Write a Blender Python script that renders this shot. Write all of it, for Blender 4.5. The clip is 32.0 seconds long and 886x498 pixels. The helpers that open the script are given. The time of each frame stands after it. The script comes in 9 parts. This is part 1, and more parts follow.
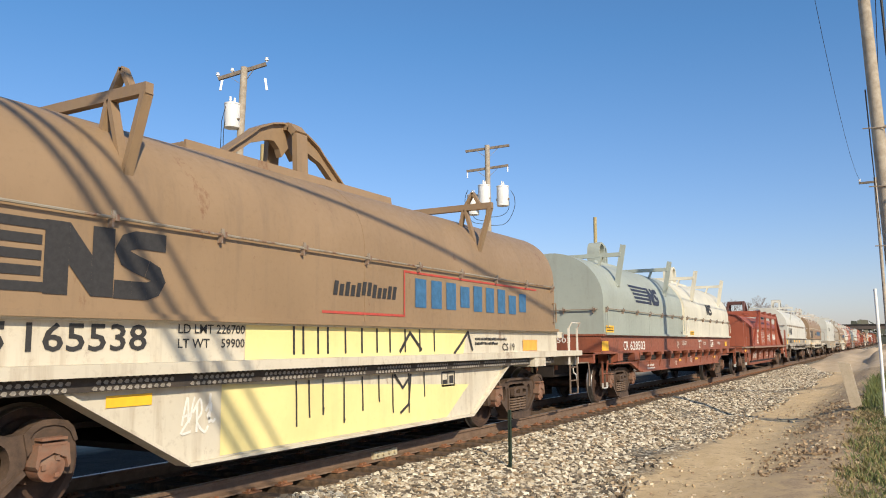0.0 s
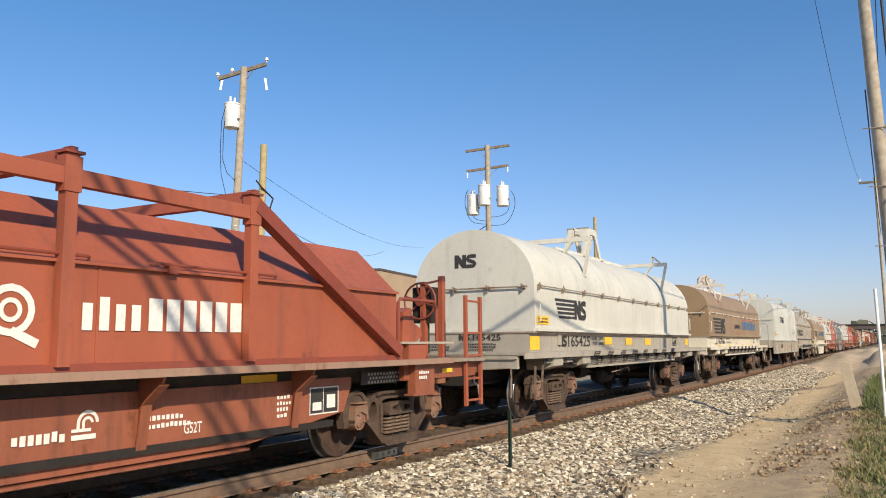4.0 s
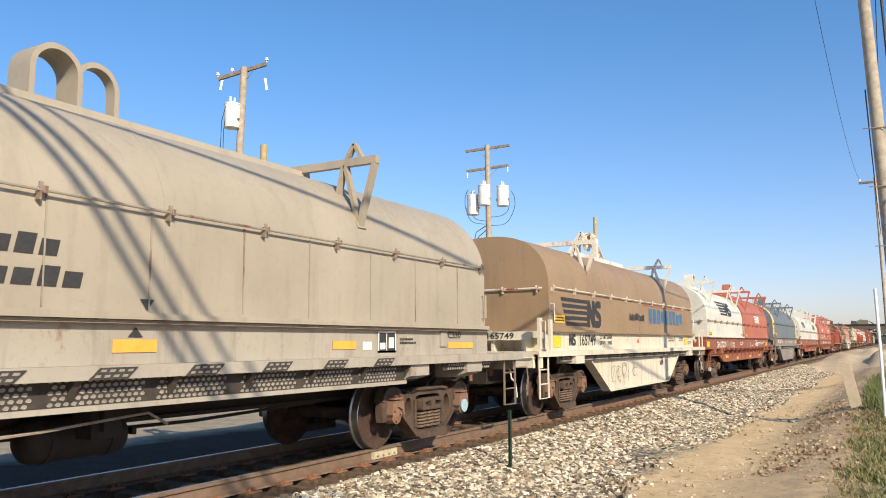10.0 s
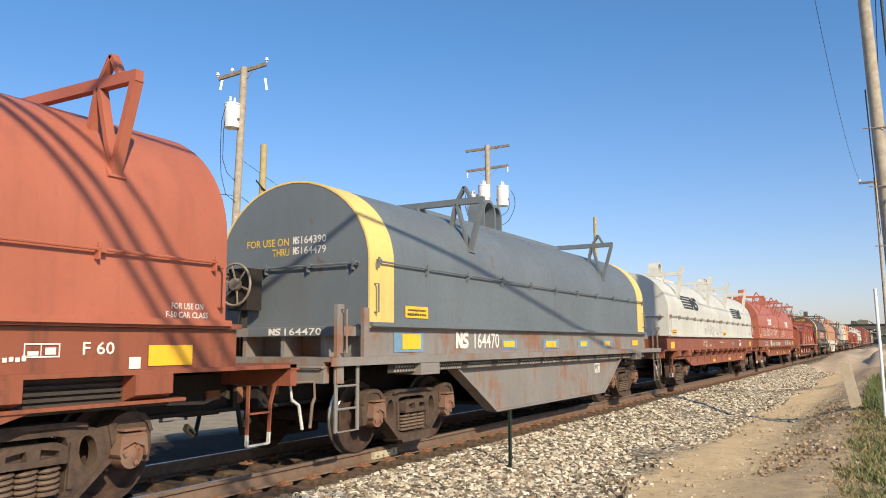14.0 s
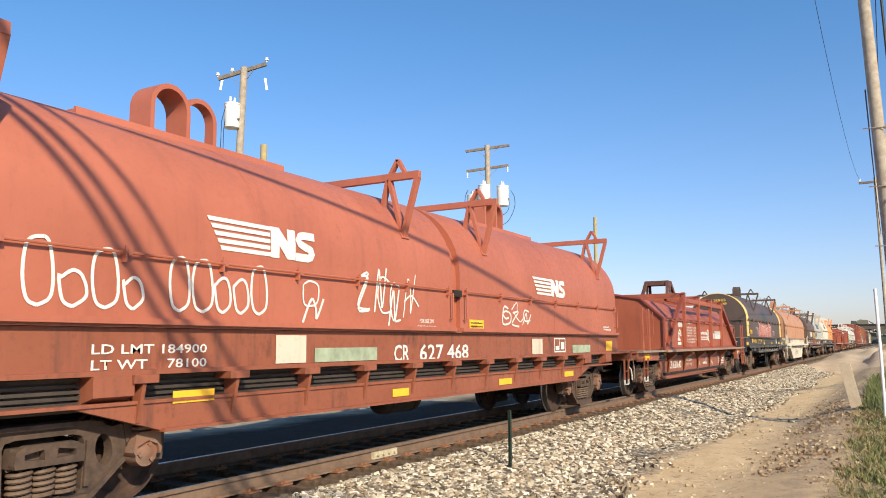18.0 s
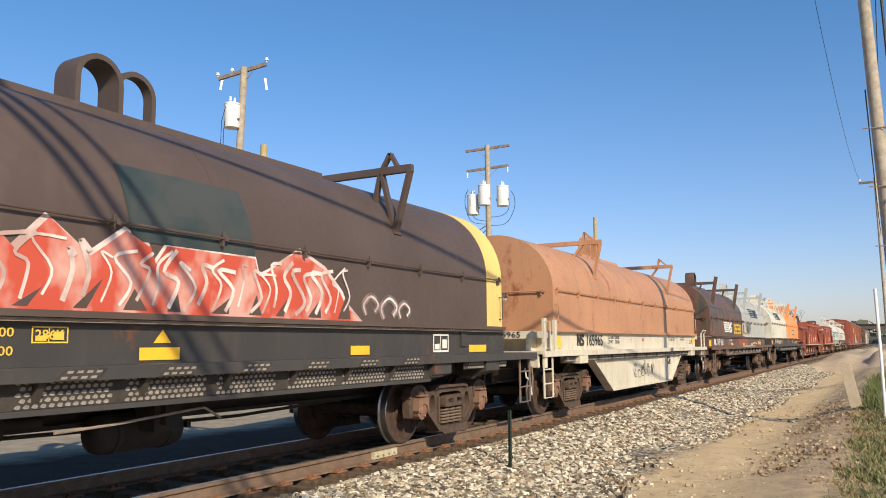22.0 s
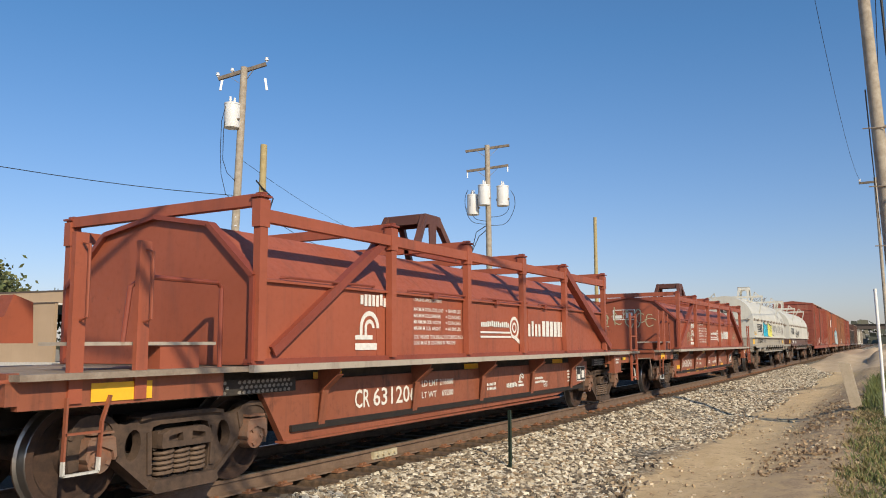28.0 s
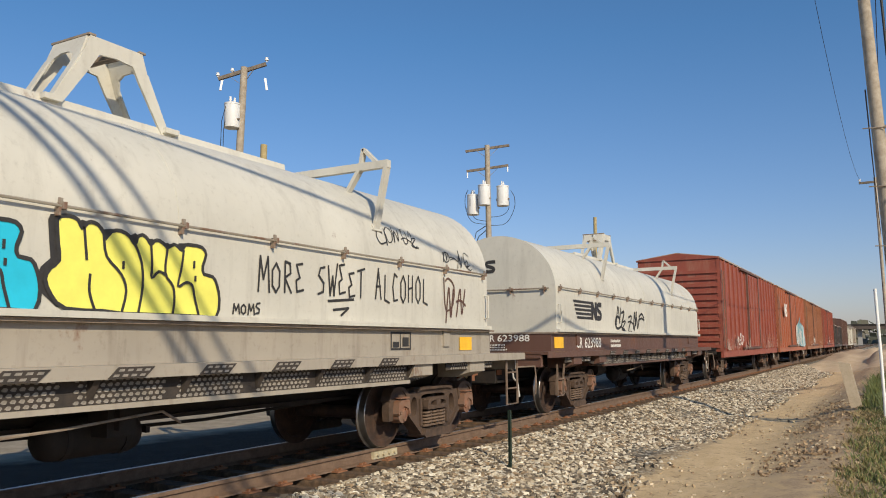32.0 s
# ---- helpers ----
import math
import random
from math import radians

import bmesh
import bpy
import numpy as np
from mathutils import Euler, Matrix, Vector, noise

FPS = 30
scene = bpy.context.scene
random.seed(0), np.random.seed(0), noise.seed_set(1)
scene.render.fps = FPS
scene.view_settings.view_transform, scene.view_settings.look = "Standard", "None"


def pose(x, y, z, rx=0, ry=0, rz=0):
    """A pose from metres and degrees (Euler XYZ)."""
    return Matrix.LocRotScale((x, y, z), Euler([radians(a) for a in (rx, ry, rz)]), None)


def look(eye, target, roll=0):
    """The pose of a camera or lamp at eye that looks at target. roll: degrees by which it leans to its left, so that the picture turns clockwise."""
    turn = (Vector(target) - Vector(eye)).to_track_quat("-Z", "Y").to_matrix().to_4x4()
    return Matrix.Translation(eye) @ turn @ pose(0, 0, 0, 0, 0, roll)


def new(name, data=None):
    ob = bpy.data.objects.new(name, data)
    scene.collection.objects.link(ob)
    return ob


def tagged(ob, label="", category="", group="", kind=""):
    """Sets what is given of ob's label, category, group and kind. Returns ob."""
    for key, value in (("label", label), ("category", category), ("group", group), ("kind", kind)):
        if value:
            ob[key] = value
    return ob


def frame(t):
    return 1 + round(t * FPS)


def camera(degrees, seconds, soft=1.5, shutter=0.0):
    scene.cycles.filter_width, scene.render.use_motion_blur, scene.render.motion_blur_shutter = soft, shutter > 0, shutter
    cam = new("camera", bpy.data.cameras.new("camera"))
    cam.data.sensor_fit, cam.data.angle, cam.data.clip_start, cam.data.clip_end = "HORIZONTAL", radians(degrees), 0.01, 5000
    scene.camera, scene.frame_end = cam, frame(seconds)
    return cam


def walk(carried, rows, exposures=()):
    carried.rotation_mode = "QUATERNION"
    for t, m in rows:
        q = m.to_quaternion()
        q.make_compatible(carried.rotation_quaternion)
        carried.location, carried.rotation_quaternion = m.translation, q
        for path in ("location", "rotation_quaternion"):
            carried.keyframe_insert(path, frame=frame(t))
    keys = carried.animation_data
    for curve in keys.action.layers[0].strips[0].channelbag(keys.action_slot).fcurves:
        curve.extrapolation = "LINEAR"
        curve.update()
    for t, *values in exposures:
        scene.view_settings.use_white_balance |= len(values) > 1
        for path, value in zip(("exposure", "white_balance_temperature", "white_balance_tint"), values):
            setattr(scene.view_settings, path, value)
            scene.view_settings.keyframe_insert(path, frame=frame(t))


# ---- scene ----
from mathutils.geometry import tessellate_polygon

cam = camera(58.89, 32.0, soft=1.0)
EYE = Vector((0.0, 0.0, 1.392))
YAW, PITCH, ROLL = radians(60.60), radians(6.92), -0.38
VIEW = Vector((math.sin(YAW) * math.cos(PITCH), math.cos(YAW) * math.cos(PITCH), math.sin(PITCH)))
STAND = look(EYE, EYE + VIEW, ROLL)
walk(cam, [(0, STAND), (32, STAND)], exposures=[(0, 0.14), (1, 0.13), (2, 0.17), (3, 0.12), (4, 0.15), (7, 0.3), (8, 0.12), (9, 0.12), (10, 0.40), (11, 0.38), (12, 0.18), (13, 0.02), (14, 0.26), (17, 0.06), (18, 0.38), (19, 0.24), (20, 0.22), (21, 0.25), (22, 0.2), (23, 0.17), (24, 0.2), (25, 0.19), (26, 0.1), (29, -0.1), (30, 0.2), (31, 0.19), (32, -0.2)])

# ---- light ----
SUN_WAY = Vector((0.483, 0.716, -0.504)).normalized()
world = bpy.data.worlds.new("sky")
scene.world = world
world.use_nodes = True
wn = world.node_tree.nodes
sky = wn.new("ShaderNodeTexSky")
sky.sky_type, sky.sun_disc = "NISHITA", False
sky.sun_elevation, sky.sun_rotation = math.asin(-SUN_WAY.z), math.atan2(-SUN_WAY.x, -SUN_WAY.y)
sky.air_density, sky.dust_density, sky.ozone_density = 1.0, 0.7, 6.0
wn["Background"].inputs["Strength"].default_value = 0.128
tone = wn.new("ShaderNodeMix")
tone.data_type, tone.blend_type = "RGBA", "MULTIPLY"
tone.inputs[0].default_value, tone.inputs[7].default_value = 1.0, (0.78, 0.99, 1.08, 1.0)
where = wn.new("ShaderNodeSeparateXYZ")
world.node_tree.links.new(wn.new("ShaderNodeTexCoord").outputs["Generated"], where.inputs[0])
haze = wn.new("ShaderNodeValToRGB")
haze.color_ramp.elements[0].position, haze.color_ramp.elements[0].color = 0.06, (1.15, 0.95, 0.96, 1.0)
haze.color_ramp.elements[1].position, haze.color_ramp.elements[1].color = 0.37, (0.76, 1.0, 1.07, 1.0)
world.node_tree.links.new(where.outputs["Z"], haze.inputs[0])
world.node_tree.links.new(haze.outputs[0], tone.inputs[7])
world.node_tree.links.new(sky.outputs[0], tone.inputs[6])
world.node_tree.links.new(tone.outputs[2], wn["Background"].inputs["Color"])
sun = new("sun", bpy.data.lights.new("sun", "SUN"))
sun.data.energy, sun.data.angle, sun.data.color = 5.0, radians(0.53), (1.0, 0.86, 0.65)
sun.matrix_world = look((0, 0, 60), Vector((0, 0, 60)) + SUN_WAY)

# ---- plan, metres: x along the track, y away from the camera, z from the rail's top ----
YC = 6.94                    # centre of the track
GAUGE = 1.51                 # rail to rail, centres


# ---- mesh helpers ----
class Geo:
    """Collects faces of one mesh; each face carries the number of a material."""

    def __init__(self):
        self.v, self.f, self.m = [], [], []

    def add(self, verts, faces, mi=0):
        n = len(self.v)
        self.v += [tuple(p) for p in verts]
        self.f += [tuple(n + i for i in q) for q in faces]
        self.m += [mi] * len(faces)
        return self

    def box(self, x0, x1, y0, y1, z0, z1, mi=0):
        vs = [(x, y, z) for x in (x0, x1) for y in (y0, y1) for z in (z0, z1)]
        return self.add(vs, [(0, 1, 3, 2), (4, 6, 7, 5), (0, 4, 5, 1), (2, 3, 7, 6), (0, 2, 6, 4), (1, 5, 7, 3)], mi)

    def prism(self, poly, axis, a, b, mi=0):
        """A polygon, given in the two other axes in order, drawn out along the axis from a to b."""
        k = len(poly)
        def at(p, c):
            return (c, p[0], p[1]) if axis == "x" else (p[0], c, p[1]) if axis == "y" else (p[0], p[1], c)
        vs = [at(p, a) for p in poly] + [at(p, b) for p in poly]
        fs = [tuple(range(k)), tuple(range(2 * k - 1, k - 1, -1))]
        fs += [(i, k + i, k + (i + 1) % k, (i + 1) % k) for i in range(k)]
        return self.add(vs, fs, mi)

    def tube(self, pts, r, n=6, mi=0, r1=None):
        pts = [Vector(p) for p in pts]
        k, vs, fs = len(pts), [], []
        for i, p in enumerate(pts):
            d = (pts[min(i + 1, k - 1)] - pts[max(i - 1, 0)]).normalized()
            a = d.orthogonal().normalized() if i == 0 else (a - d * a.dot(d)).normalized()
            b = d.cross(a)
            rr = r if r1 is None else r + (r1 - r) * i / (k - 1)
            vs += [p + (a * math.cos(2 * math.pi * j / n) + b * math.sin(2 * math.pi * j / n)) * rr for j in range(n)]
        for i in range(k - 1):
            fs += [(i * n + j, i * n + (j + 1) % n, (i + 1) * n + (j + 1) % n, (i + 1) * n + j) for j in range(n)]
        fs += [tuple(range(n - 1, -1, -1)), tuple((k - 1) * n + j for j in range(n))]
        return self.add(vs, fs, mi)

    def beam(self, p, q, w, h, mi=0, side=(0, 0, 1)):
        """A bar of square section from p to q: w across, h along side."""
        p, q = Vector(p), Vector(q)
        d = (q - p).normalized()
        s = Vector(side)
        s = s - d * s.dot(d)
        s = d.orthogonal() if s.length < 1e-4 else s
        s.normalize()
        c = d.cross(s)
        vs = [o + c * (w / 2) * i + s * (h / 2) * j for o in (p, q) for i, j in ((-1, -1), (1, -1), (1, 1), (-1, 1))]
        return self.add(vs, [(0, 1, 2, 3), (7, 6, 5, 4), (0, 4, 5, 1), (1, 5, 6, 2), (2, 6, 7, 3), (3, 7, 4, 0)], mi)

    def lathe(self, prof, axis, c, n=24, mi=0):
        """A closed ring of (radius, place along the axis), turned round the axis 'y' or 'z' or 'x' through c."""
        vs, k = [], len(prof)
        for j in range(n):
            a = 2 * math.pi * j / n
            for r, h in prof:
                u, w = r * math.cos(a), r * math.sin(a)
                vs.append((c[0] + u, c[1] + h, c[2] + w) if axis == "y" else (c[0] + u, c[1] + w, c[2] + h) if axis == "z" else (c[0] + h, c[1] + u, c[2] + w))
        fs = [(j * k + i, j * k + (i + 1) % k, (j + 1) % n * k + (i + 1) % k, (j + 1) % n * k + i) for j in range(n) for i in range(k)]
        return self.add(vs, fs, mi)

    def plate(self, outer, holes, axis, a, b, mi=0):
        """A plate with openings: outlines in the two other axes, drawn out along the axis from a to b."""
        loops = [list(outer)] + [list(h) for h in holes]
        flat = [p for lp in loops for p in lp]
        tris = [tuple(t) for t in tessellate_polygon([[Vector((q[0], q[1], 0)) for q in lp] for lp in loops])]
        def at(p, c):
            return (c, p[0], p[1]) if axis == "x" else (p[0], c, p[1]) if axis == "y" else (p[0], p[1], c)
        k = len(flat)
        fs = tris + [tuple(k + i for i in reversed(t)) for t in tris]
        n = 0
        for lp in loops:
            m = len(lp)
            fs += [(n + i, k + n + i, k + n + (i + 1) % m, n + (i + 1) % m) for i in range(m)]
            n += m
        return self.add([at(p, a) for p in flat] + [at(p, b) for p in flat], fs, mi)

    def flat(self, poly, mi=0):
        return self.add(poly, [tuple(range(len(poly)))], mi)

    def mesh(self, name, mats, smooth=0, fix=True):
        me = bpy.data.meshes.new(name)
        me.from_pydata(self.v, [], self.f)
        for m in mats:
            me.materials.append(m)
        if len(mats) > 1:
            me.polygons.foreach_set("material_index", self.m)
        if fix:
            bm = bmesh.new()
            bm.from_mesh(me)
            bmesh.ops.recalc_face_normals(bm, faces=bm.faces)
            bm.to_mesh(me)
            bm.free()
        if smooth:
            me.polygons.foreach_set("use_smooth", [True] * len(me.polygons))
            me.set_sharp_from_angle(angle=radians(smooth))
        me.update()
        return me


def as_list(mats):
    return list(mats) if isinstance(mats, (list, tuple)) else [mats]


def part(name, geo, mats, parent=None, label="", smooth=0, at=None, fix=True):
    """One mesh object, under a thing or a part; geo is a Geo or a mesh that others share."""
    me = geo if isinstance(geo, bpy.types.Mesh) else geo.mesh(name, as_list(mats), smooth, fix)
    ob = new(name, me)
    ob.parent = parent
    if at is not None:
        ob.matrix_basis = at
    return tagged(ob, label)


def thing(name, m, label, category, group="", kind=""):
    ob = new(name)
    ob.matrix_basis = m
    ob.empty_display_size = 0.3
    return tagged(ob, label, category, group, kind)


# ---- materials ----
def nodes_of(name):
    m = bpy.data.materials.new(name)
    m.use_nodes = True
    t = m.node_tree
    return m, t.nodes, t.links, t.nodes["Principled BSDF"]


def rgb(c, k=1.0):
    return (c[0] * k, c[1] * k, c[2] * k, 1.0)


def noise_of(n, l, co, scale, detail=4, rough=0.6, stretch=None):
    tex = n.new("ShaderNodeTexNoise")
    tex.inputs["Scale"].default_value, tex.inputs["Detail"].default_value, tex.inputs["Roughness"].default_value = scale, detail, rough
    if stretch:
        mp = n.new("ShaderNodeMapping")
        mp.inputs["Scale"].default_value = stretch
        l.new(co, mp.inputs["Vector"])
        co = mp.outputs[0]
    l.new(co, tex.inputs["Vector"])
    return tex.outputs["Fac"]


def ramp_of(n, l, fac, a, b, ca=(0, 0, 0, 1), cb=(1, 1, 1, 1)):
    r = n.new("ShaderNodeValToRGB")
    r.color_ramp.elements[0].position, r.color_ramp.elements[1].position = a, b
    r.color_ramp.elements[0].color, r.color_ramp.elements[1].color = ca, cb
    l.new(fac, r.inputs[0])
    return r.outputs[0]


def mix_of(n, l, fac, a, b, kind="MIX"):
    x = n.new("ShaderNodeMix")
    x.data_type, x.blend_type = "RGBA", kind
    for key, val in ((0, fac), (6, a), (7, b)):
        if isinstance(val, (int, float, tuple)):
            x.inputs[key].default_value = val
        else:
            l.new(val, x.inputs[key])
    return x.outputs[2]


def bump_of(n, l, height, bsdf, strength, dist):
    b = n.new("ShaderNodeBump")
    b.inputs["Strength"].default_value, b.inputs["Distance"].default_value = strength, dist
    l.new(height, b.inputs["Height"])
    l.new(b.outputs[0], bsdf.inputs["Normal"])


def paint(name, col, dirt=0.35, rust=0.0, dirt_col=(0.12, 0.09, 0.065), rough=0.5, rust_col=(0.16, 0.06, 0.025), streak=0.5):
    """Weathered paint on steel: broad fading, downward streaks of dirt, specks and patches of rust."""
    m, n, l, b = nodes_of(name)
    co = n.new("ShaderNodeTexCoord").outputs["Object"]
    big = noise_of(n, l, co, 0.7, 5, 0.6)
    fade = ramp_of(n, l, big, 0.3, 0.75)
    base = mix_of(n, l, fade, rgb(col, 0.86), rgb([min(1, c * 1.08 + 0.01) for c in col]))
    run = noise_of(n, l, co, 1.0, 5, 0.65, (5.0, 3.0, 0.5))
    runf = ramp_of(n, l, run, 0.52, 0.78, (0, 0, 0, 1), (streak, streak, streak, 1))
    base = mix_of(n, l, runf, base, rgb(dirt_col))
    fine = noise_of(n, l, co, 14, 6, 0.7)
    df = ramp_of(n, l, fine, 0.55, 0.85, (0, 0, 0, 1), (dirt, dirt, dirt, 1))
    base = mix_of(n, l, df, base, rgb(dirt_col))
    if rust > 0:
        rn = noise_of(n, l, co, 1.6, 8, 0.72, (1.0, 1.0, 0.55))
        rf = ramp_of(n, l, rn, 0.66 - 0.3 * rust, 0.74 - 0.24 * rust)
        base = mix_of(n, l, rf, base, rgb(rust_col))
    l.new(base, b.inputs["Base Color"])
    rr = ramp_of(n, l, fine, 0.3, 0.8, (rough - 0.1,) * 3 + (1,), (rough + 0.2,) * 3 + (1,))
    l.new(rr, b.inputs["Roughness"])
    dents = noise_of(n, l, co, 1.3, 2, 0.5)
    bump_of(n, l, mix_of(n, l, 0.12, dents, fine), b, 0.12, 0.05)
    return m


def plain(name, col, rough=0.6, metal=0.0, vary=0.25, scale=8, bump=0.1):
    m, n, l, b = nodes_of(name)
    co = n.new("ShaderNodeTexCoord").outputs["Object"]
    f = noise_of(n, l, co, scale, 6, 0.65)
    l.new(mix_of(n, l, ramp_of(n, l, f, 0.3, 0.75), rgb(col, 1 - vary), rgb(col, 1 + vary)), b.inputs["Base Color"])
    b.inputs["Roughness"].default_value, b.inputs["Metallic"].default_value = rough, metal
    if bump:
        bump_of(n, l, f, b, bump, 0.02)
    return m


def steel_rust(name, col_a, col_b, rough=0.8, scale=6):
    m, n, l, b = nodes_of(name)
    co = n.new("ShaderNodeTexCoord").outputs["Object"]
    f = noise_of(n, l, co, scale, 7, 0.7)
    g = noise_of(n, l, co, scale * 9, 4, 0.6)
    base = mix_of(n, l, ramp_of(n, l, f, 0.35, 0.65), rgb(col_a), rgb(col_b))
    base = mix_of(n, l, ramp_of(n, l, g, 0.45, 0.9, (0, 0, 0, 1), (0.5, 0.5, 0.5, 1)), base, rgb(col_b, 0.5))
    l.new(base, b.inputs["Base Color"])
    b.inputs["Roughness"].default_value = rough
    bump_of(n, l, g, b, 0.25, 0.01)
    return m


M = {}
M["tan"] = paint("tan_hood_paint", (0.285, 0.19, 0.105), 0.3, 0.12, streak=0.35)
M["tan_grey"] = paint("taupe_hood_paint", (0.36, 0.31, 0.235), 0.25, 0.0, streak=0.3)
M["grey_green"] = paint("grey_green_hood_paint", (0.34, 0.37, 0.32), 0.2, 0.0, streak=0.25)
M["grey"] = paint("grey_hood_paint", (0.42, 0.42, 0.38), 0.25, 0.0, streak=0.3)
M["pale"] = paint("pale_grey_hood_paint", (0.55, 0.54, 0.475), 0.3, 0.04, streak=0.24)
M["white"] = paint("off_white_hood_paint", (0.585, 0.565, 0.49), 0.3, 0.05, streak=0.28)
M["cream"] = paint("cream_hood_paint", (0.635, 0.60, 0.485), 0.3, 0.05, streak=0.35)
M["grimy_rail"] = paint("grimy_rail_paint", (0.30, 0.265, 0.21), 0.6, 0.45, streak=0.6)
M["red_hood"] = paint("bright_oxide_red_hood_paint", (0.405, 0.122, 0.068), 0.28, 0.03, streak=0.35, dirt_col=(0.16, 0.06, 0.045))
M["red"] = paint("oxide_red_hood_paint", (0.335, 0.086, 0.041), 0.42, 0.10, streak=0.6, dirt_col=(0.12, 0.048, 0.034), rust_col=(0.10, 0.035, 0.02))
M["red_dark"] = paint("dark_oxide_red_and_shade_paint", (0.24, 0.052, 0.028), 0.45, 0.1, streak=0.5, dirt_col=(0.11, 0.045, 0.035))
M["lift_brown"] = paint("dark_brown_red_paint", (0.105, 0.040, 0.028), 0.4, 0.2, streak=0.4)
M["red_sill"] = paint("rusty_red_sill_paint", (0.270, 0.082, 0.040), 0.55, 0.3, streak=0.7, dirt_col=(0.06, 0.033, 0.024), rust_col=(0.10, 0.036, 0.02))
M["rust_hood"] = paint("rust_orange_hood_paint", (0.47, 0.232, 0.118), 0.4, 0.28, streak=0.4, rust_col=(0.26, 0.085, 0.045))
M["slate"] = paint("slate_grey_hood_paint", (0.135, 0.158, 0.172), 0.35, 0.12, streak=0.35)
M["charcoal"] = paint("charcoal_hood_paint", (0.085, 0.057, 0.044), 0.4, 0.0, streak=0.35, dirt_col=(0.13, 0.095, 0.08))
M["black_rust"] = paint("black_rusted_hood_paint", (0.060, 0.055, 0.042), 0.6, 0.66, streak=0.9, dirt_col=(0.19, 0.12, 0.06), rust_col=(0.16, 0.066, 0.042))
M["orange"] = paint("bright_orange_hood_paint", (0.72, 0.28, 0.075), 0.2, 0.0, streak=0.2)
M["yellow_end"] = paint("pale_yellow_paint", (0.78, 0.55, 0.17), 0.2, 0.0, streak=0.25)
M["belly_white"] = paint("stained_white_sill_paint", (0.60, 0.545, 0.43), 0.5, 0.16, streak=0.55, dirt_col=(0.22, 0.14, 0.075))
M["rusty_white"] = paint("rust_flecked_white_paint", (0.66, 0.61, 0.52), 0.4, 0.42, streak=0.35, rust_col=(0.24, 0.085, 0.045))
M["belly_grey"] = paint("rust_stained_grey_sill_paint", (0.23, 0.215, 0.195), 0.5, 0.5, streak=0.8, dirt_col=(0.20, 0.12, 0.075), rust_col=(0.25, 0.12, 0.07))
M["belly_yellow"] = paint("pale_yellow_sprayed_paint", (0.80, 0.68, 0.30), 0.1, 0.0, streak=0.1)
M["grey_sill"] = paint("dirty_grey_sill_paint", (0.36, 0.32, 0.26), 0.5, 0.1, streak=0.55)
M["black_sill"] = paint("black_sill_paint", (0.045, 0.04, 0.037), 0.4, 0.15, streak=0.5, dirt_col=(0.10, 0.075, 0.06))
M["brown_sill"] = paint("brown_black_sill_paint", (0.12, 0.060, 0.042), 0.5, 0.3, streak=0.6)
M["deck"] = steel_rust("worn_walkway_steel", (0.20, 0.15, 0.11), (0.33, 0.27, 0.21))
# Underframe steel near black: shade beneath the cars put into its grimy colour.
M["under"] = steel_rust("grimy_shade_darkened_steel", (0.011, 0.009, 0.008), (0.026, 0.018, 0.013))
# Grating, truck and wheel colours also lowered to deepen the shade below.
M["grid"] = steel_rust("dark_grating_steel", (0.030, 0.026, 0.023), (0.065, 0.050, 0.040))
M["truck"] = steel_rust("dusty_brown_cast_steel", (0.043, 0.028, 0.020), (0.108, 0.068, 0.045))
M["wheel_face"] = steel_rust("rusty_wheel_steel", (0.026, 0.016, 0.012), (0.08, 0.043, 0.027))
# Bolster steel: truck brown darkened to stand for shade inside the truck.
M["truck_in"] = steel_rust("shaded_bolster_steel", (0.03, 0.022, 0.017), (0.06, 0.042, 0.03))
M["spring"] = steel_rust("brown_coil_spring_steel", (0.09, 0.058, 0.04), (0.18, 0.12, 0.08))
M["tread_dot"] = plain("worn_bright_tread_steel", (0.27, 0.245, 0.21), 0.5, 0, 0.4, 6, 0)
M["tread"] = plain("polished_wheel_tread", (0.30, 0.285, 0.27), 0.32, 0.9, 0.15)
M["letter_black"] = plain("black_stencil_paint", (0.035, 0.033, 0.032), 0.6, 0, 0.3, 20, 0)
M["letter_white"] = plain("white_stencil_paint", (0.72, 0.70, 0.64), 0.6, 0, 0.15, 20, 0)
M["letter_yellow"] = plain("yellow_stencil_paint", (0.75, 0.48, 0.06), 0.6, 0, 0.15, 20, 0)
M["letter_blue"] = plain("faded_blue_stencil_paint", (0.045, 0.14, 0.27), 0.6, 0, 0.3, 10, 0)
M["letter_navy"] = plain("navy_stencil_paint", (0.03, 0.035, 0.06), 0.6, 0, 0.3, 20, 0)
M["stripe_yellow"] = plain("yellow_reflective_sheeting", (0.85, 0.48, 0.03), 0.45, 0, 0.12, 6, 0)
M["stripe_orange"] = plain("amber_reflective_sheeting", (0.85, 0.38, 0.06), 0.45, 0, 0.12, 6, 0)
M["brass_end"] = plain("pale_worn_brass", (0.55, 0.46, 0.26), 0.5, 0.2, 0.3, 12, 0)
M["hose"] = plain("black_rubber_hose", (0.02, 0.02, 0.02), 0.7, 0, 0.3, 20, 0)
M["white_metal"] = plain("white_painted_metal", (0.75, 0.74, 0.70), 0.5, 0, 0.1, 10, 0)
M["rust_coupler"] = steel_rust("orange_rusted_casting", (0.30, 0.11, 0.045), (0.17, 0.08, 0.045))
M["bearing"] = steel_rust("red_brown_bearing_steel", (0.24, 0.10, 0.055), (0.20, 0.13, 0.09))

# ---- trucks and wheels, shared by all the cars ----
WHEEL_R, BASE = 0.457, 1.86


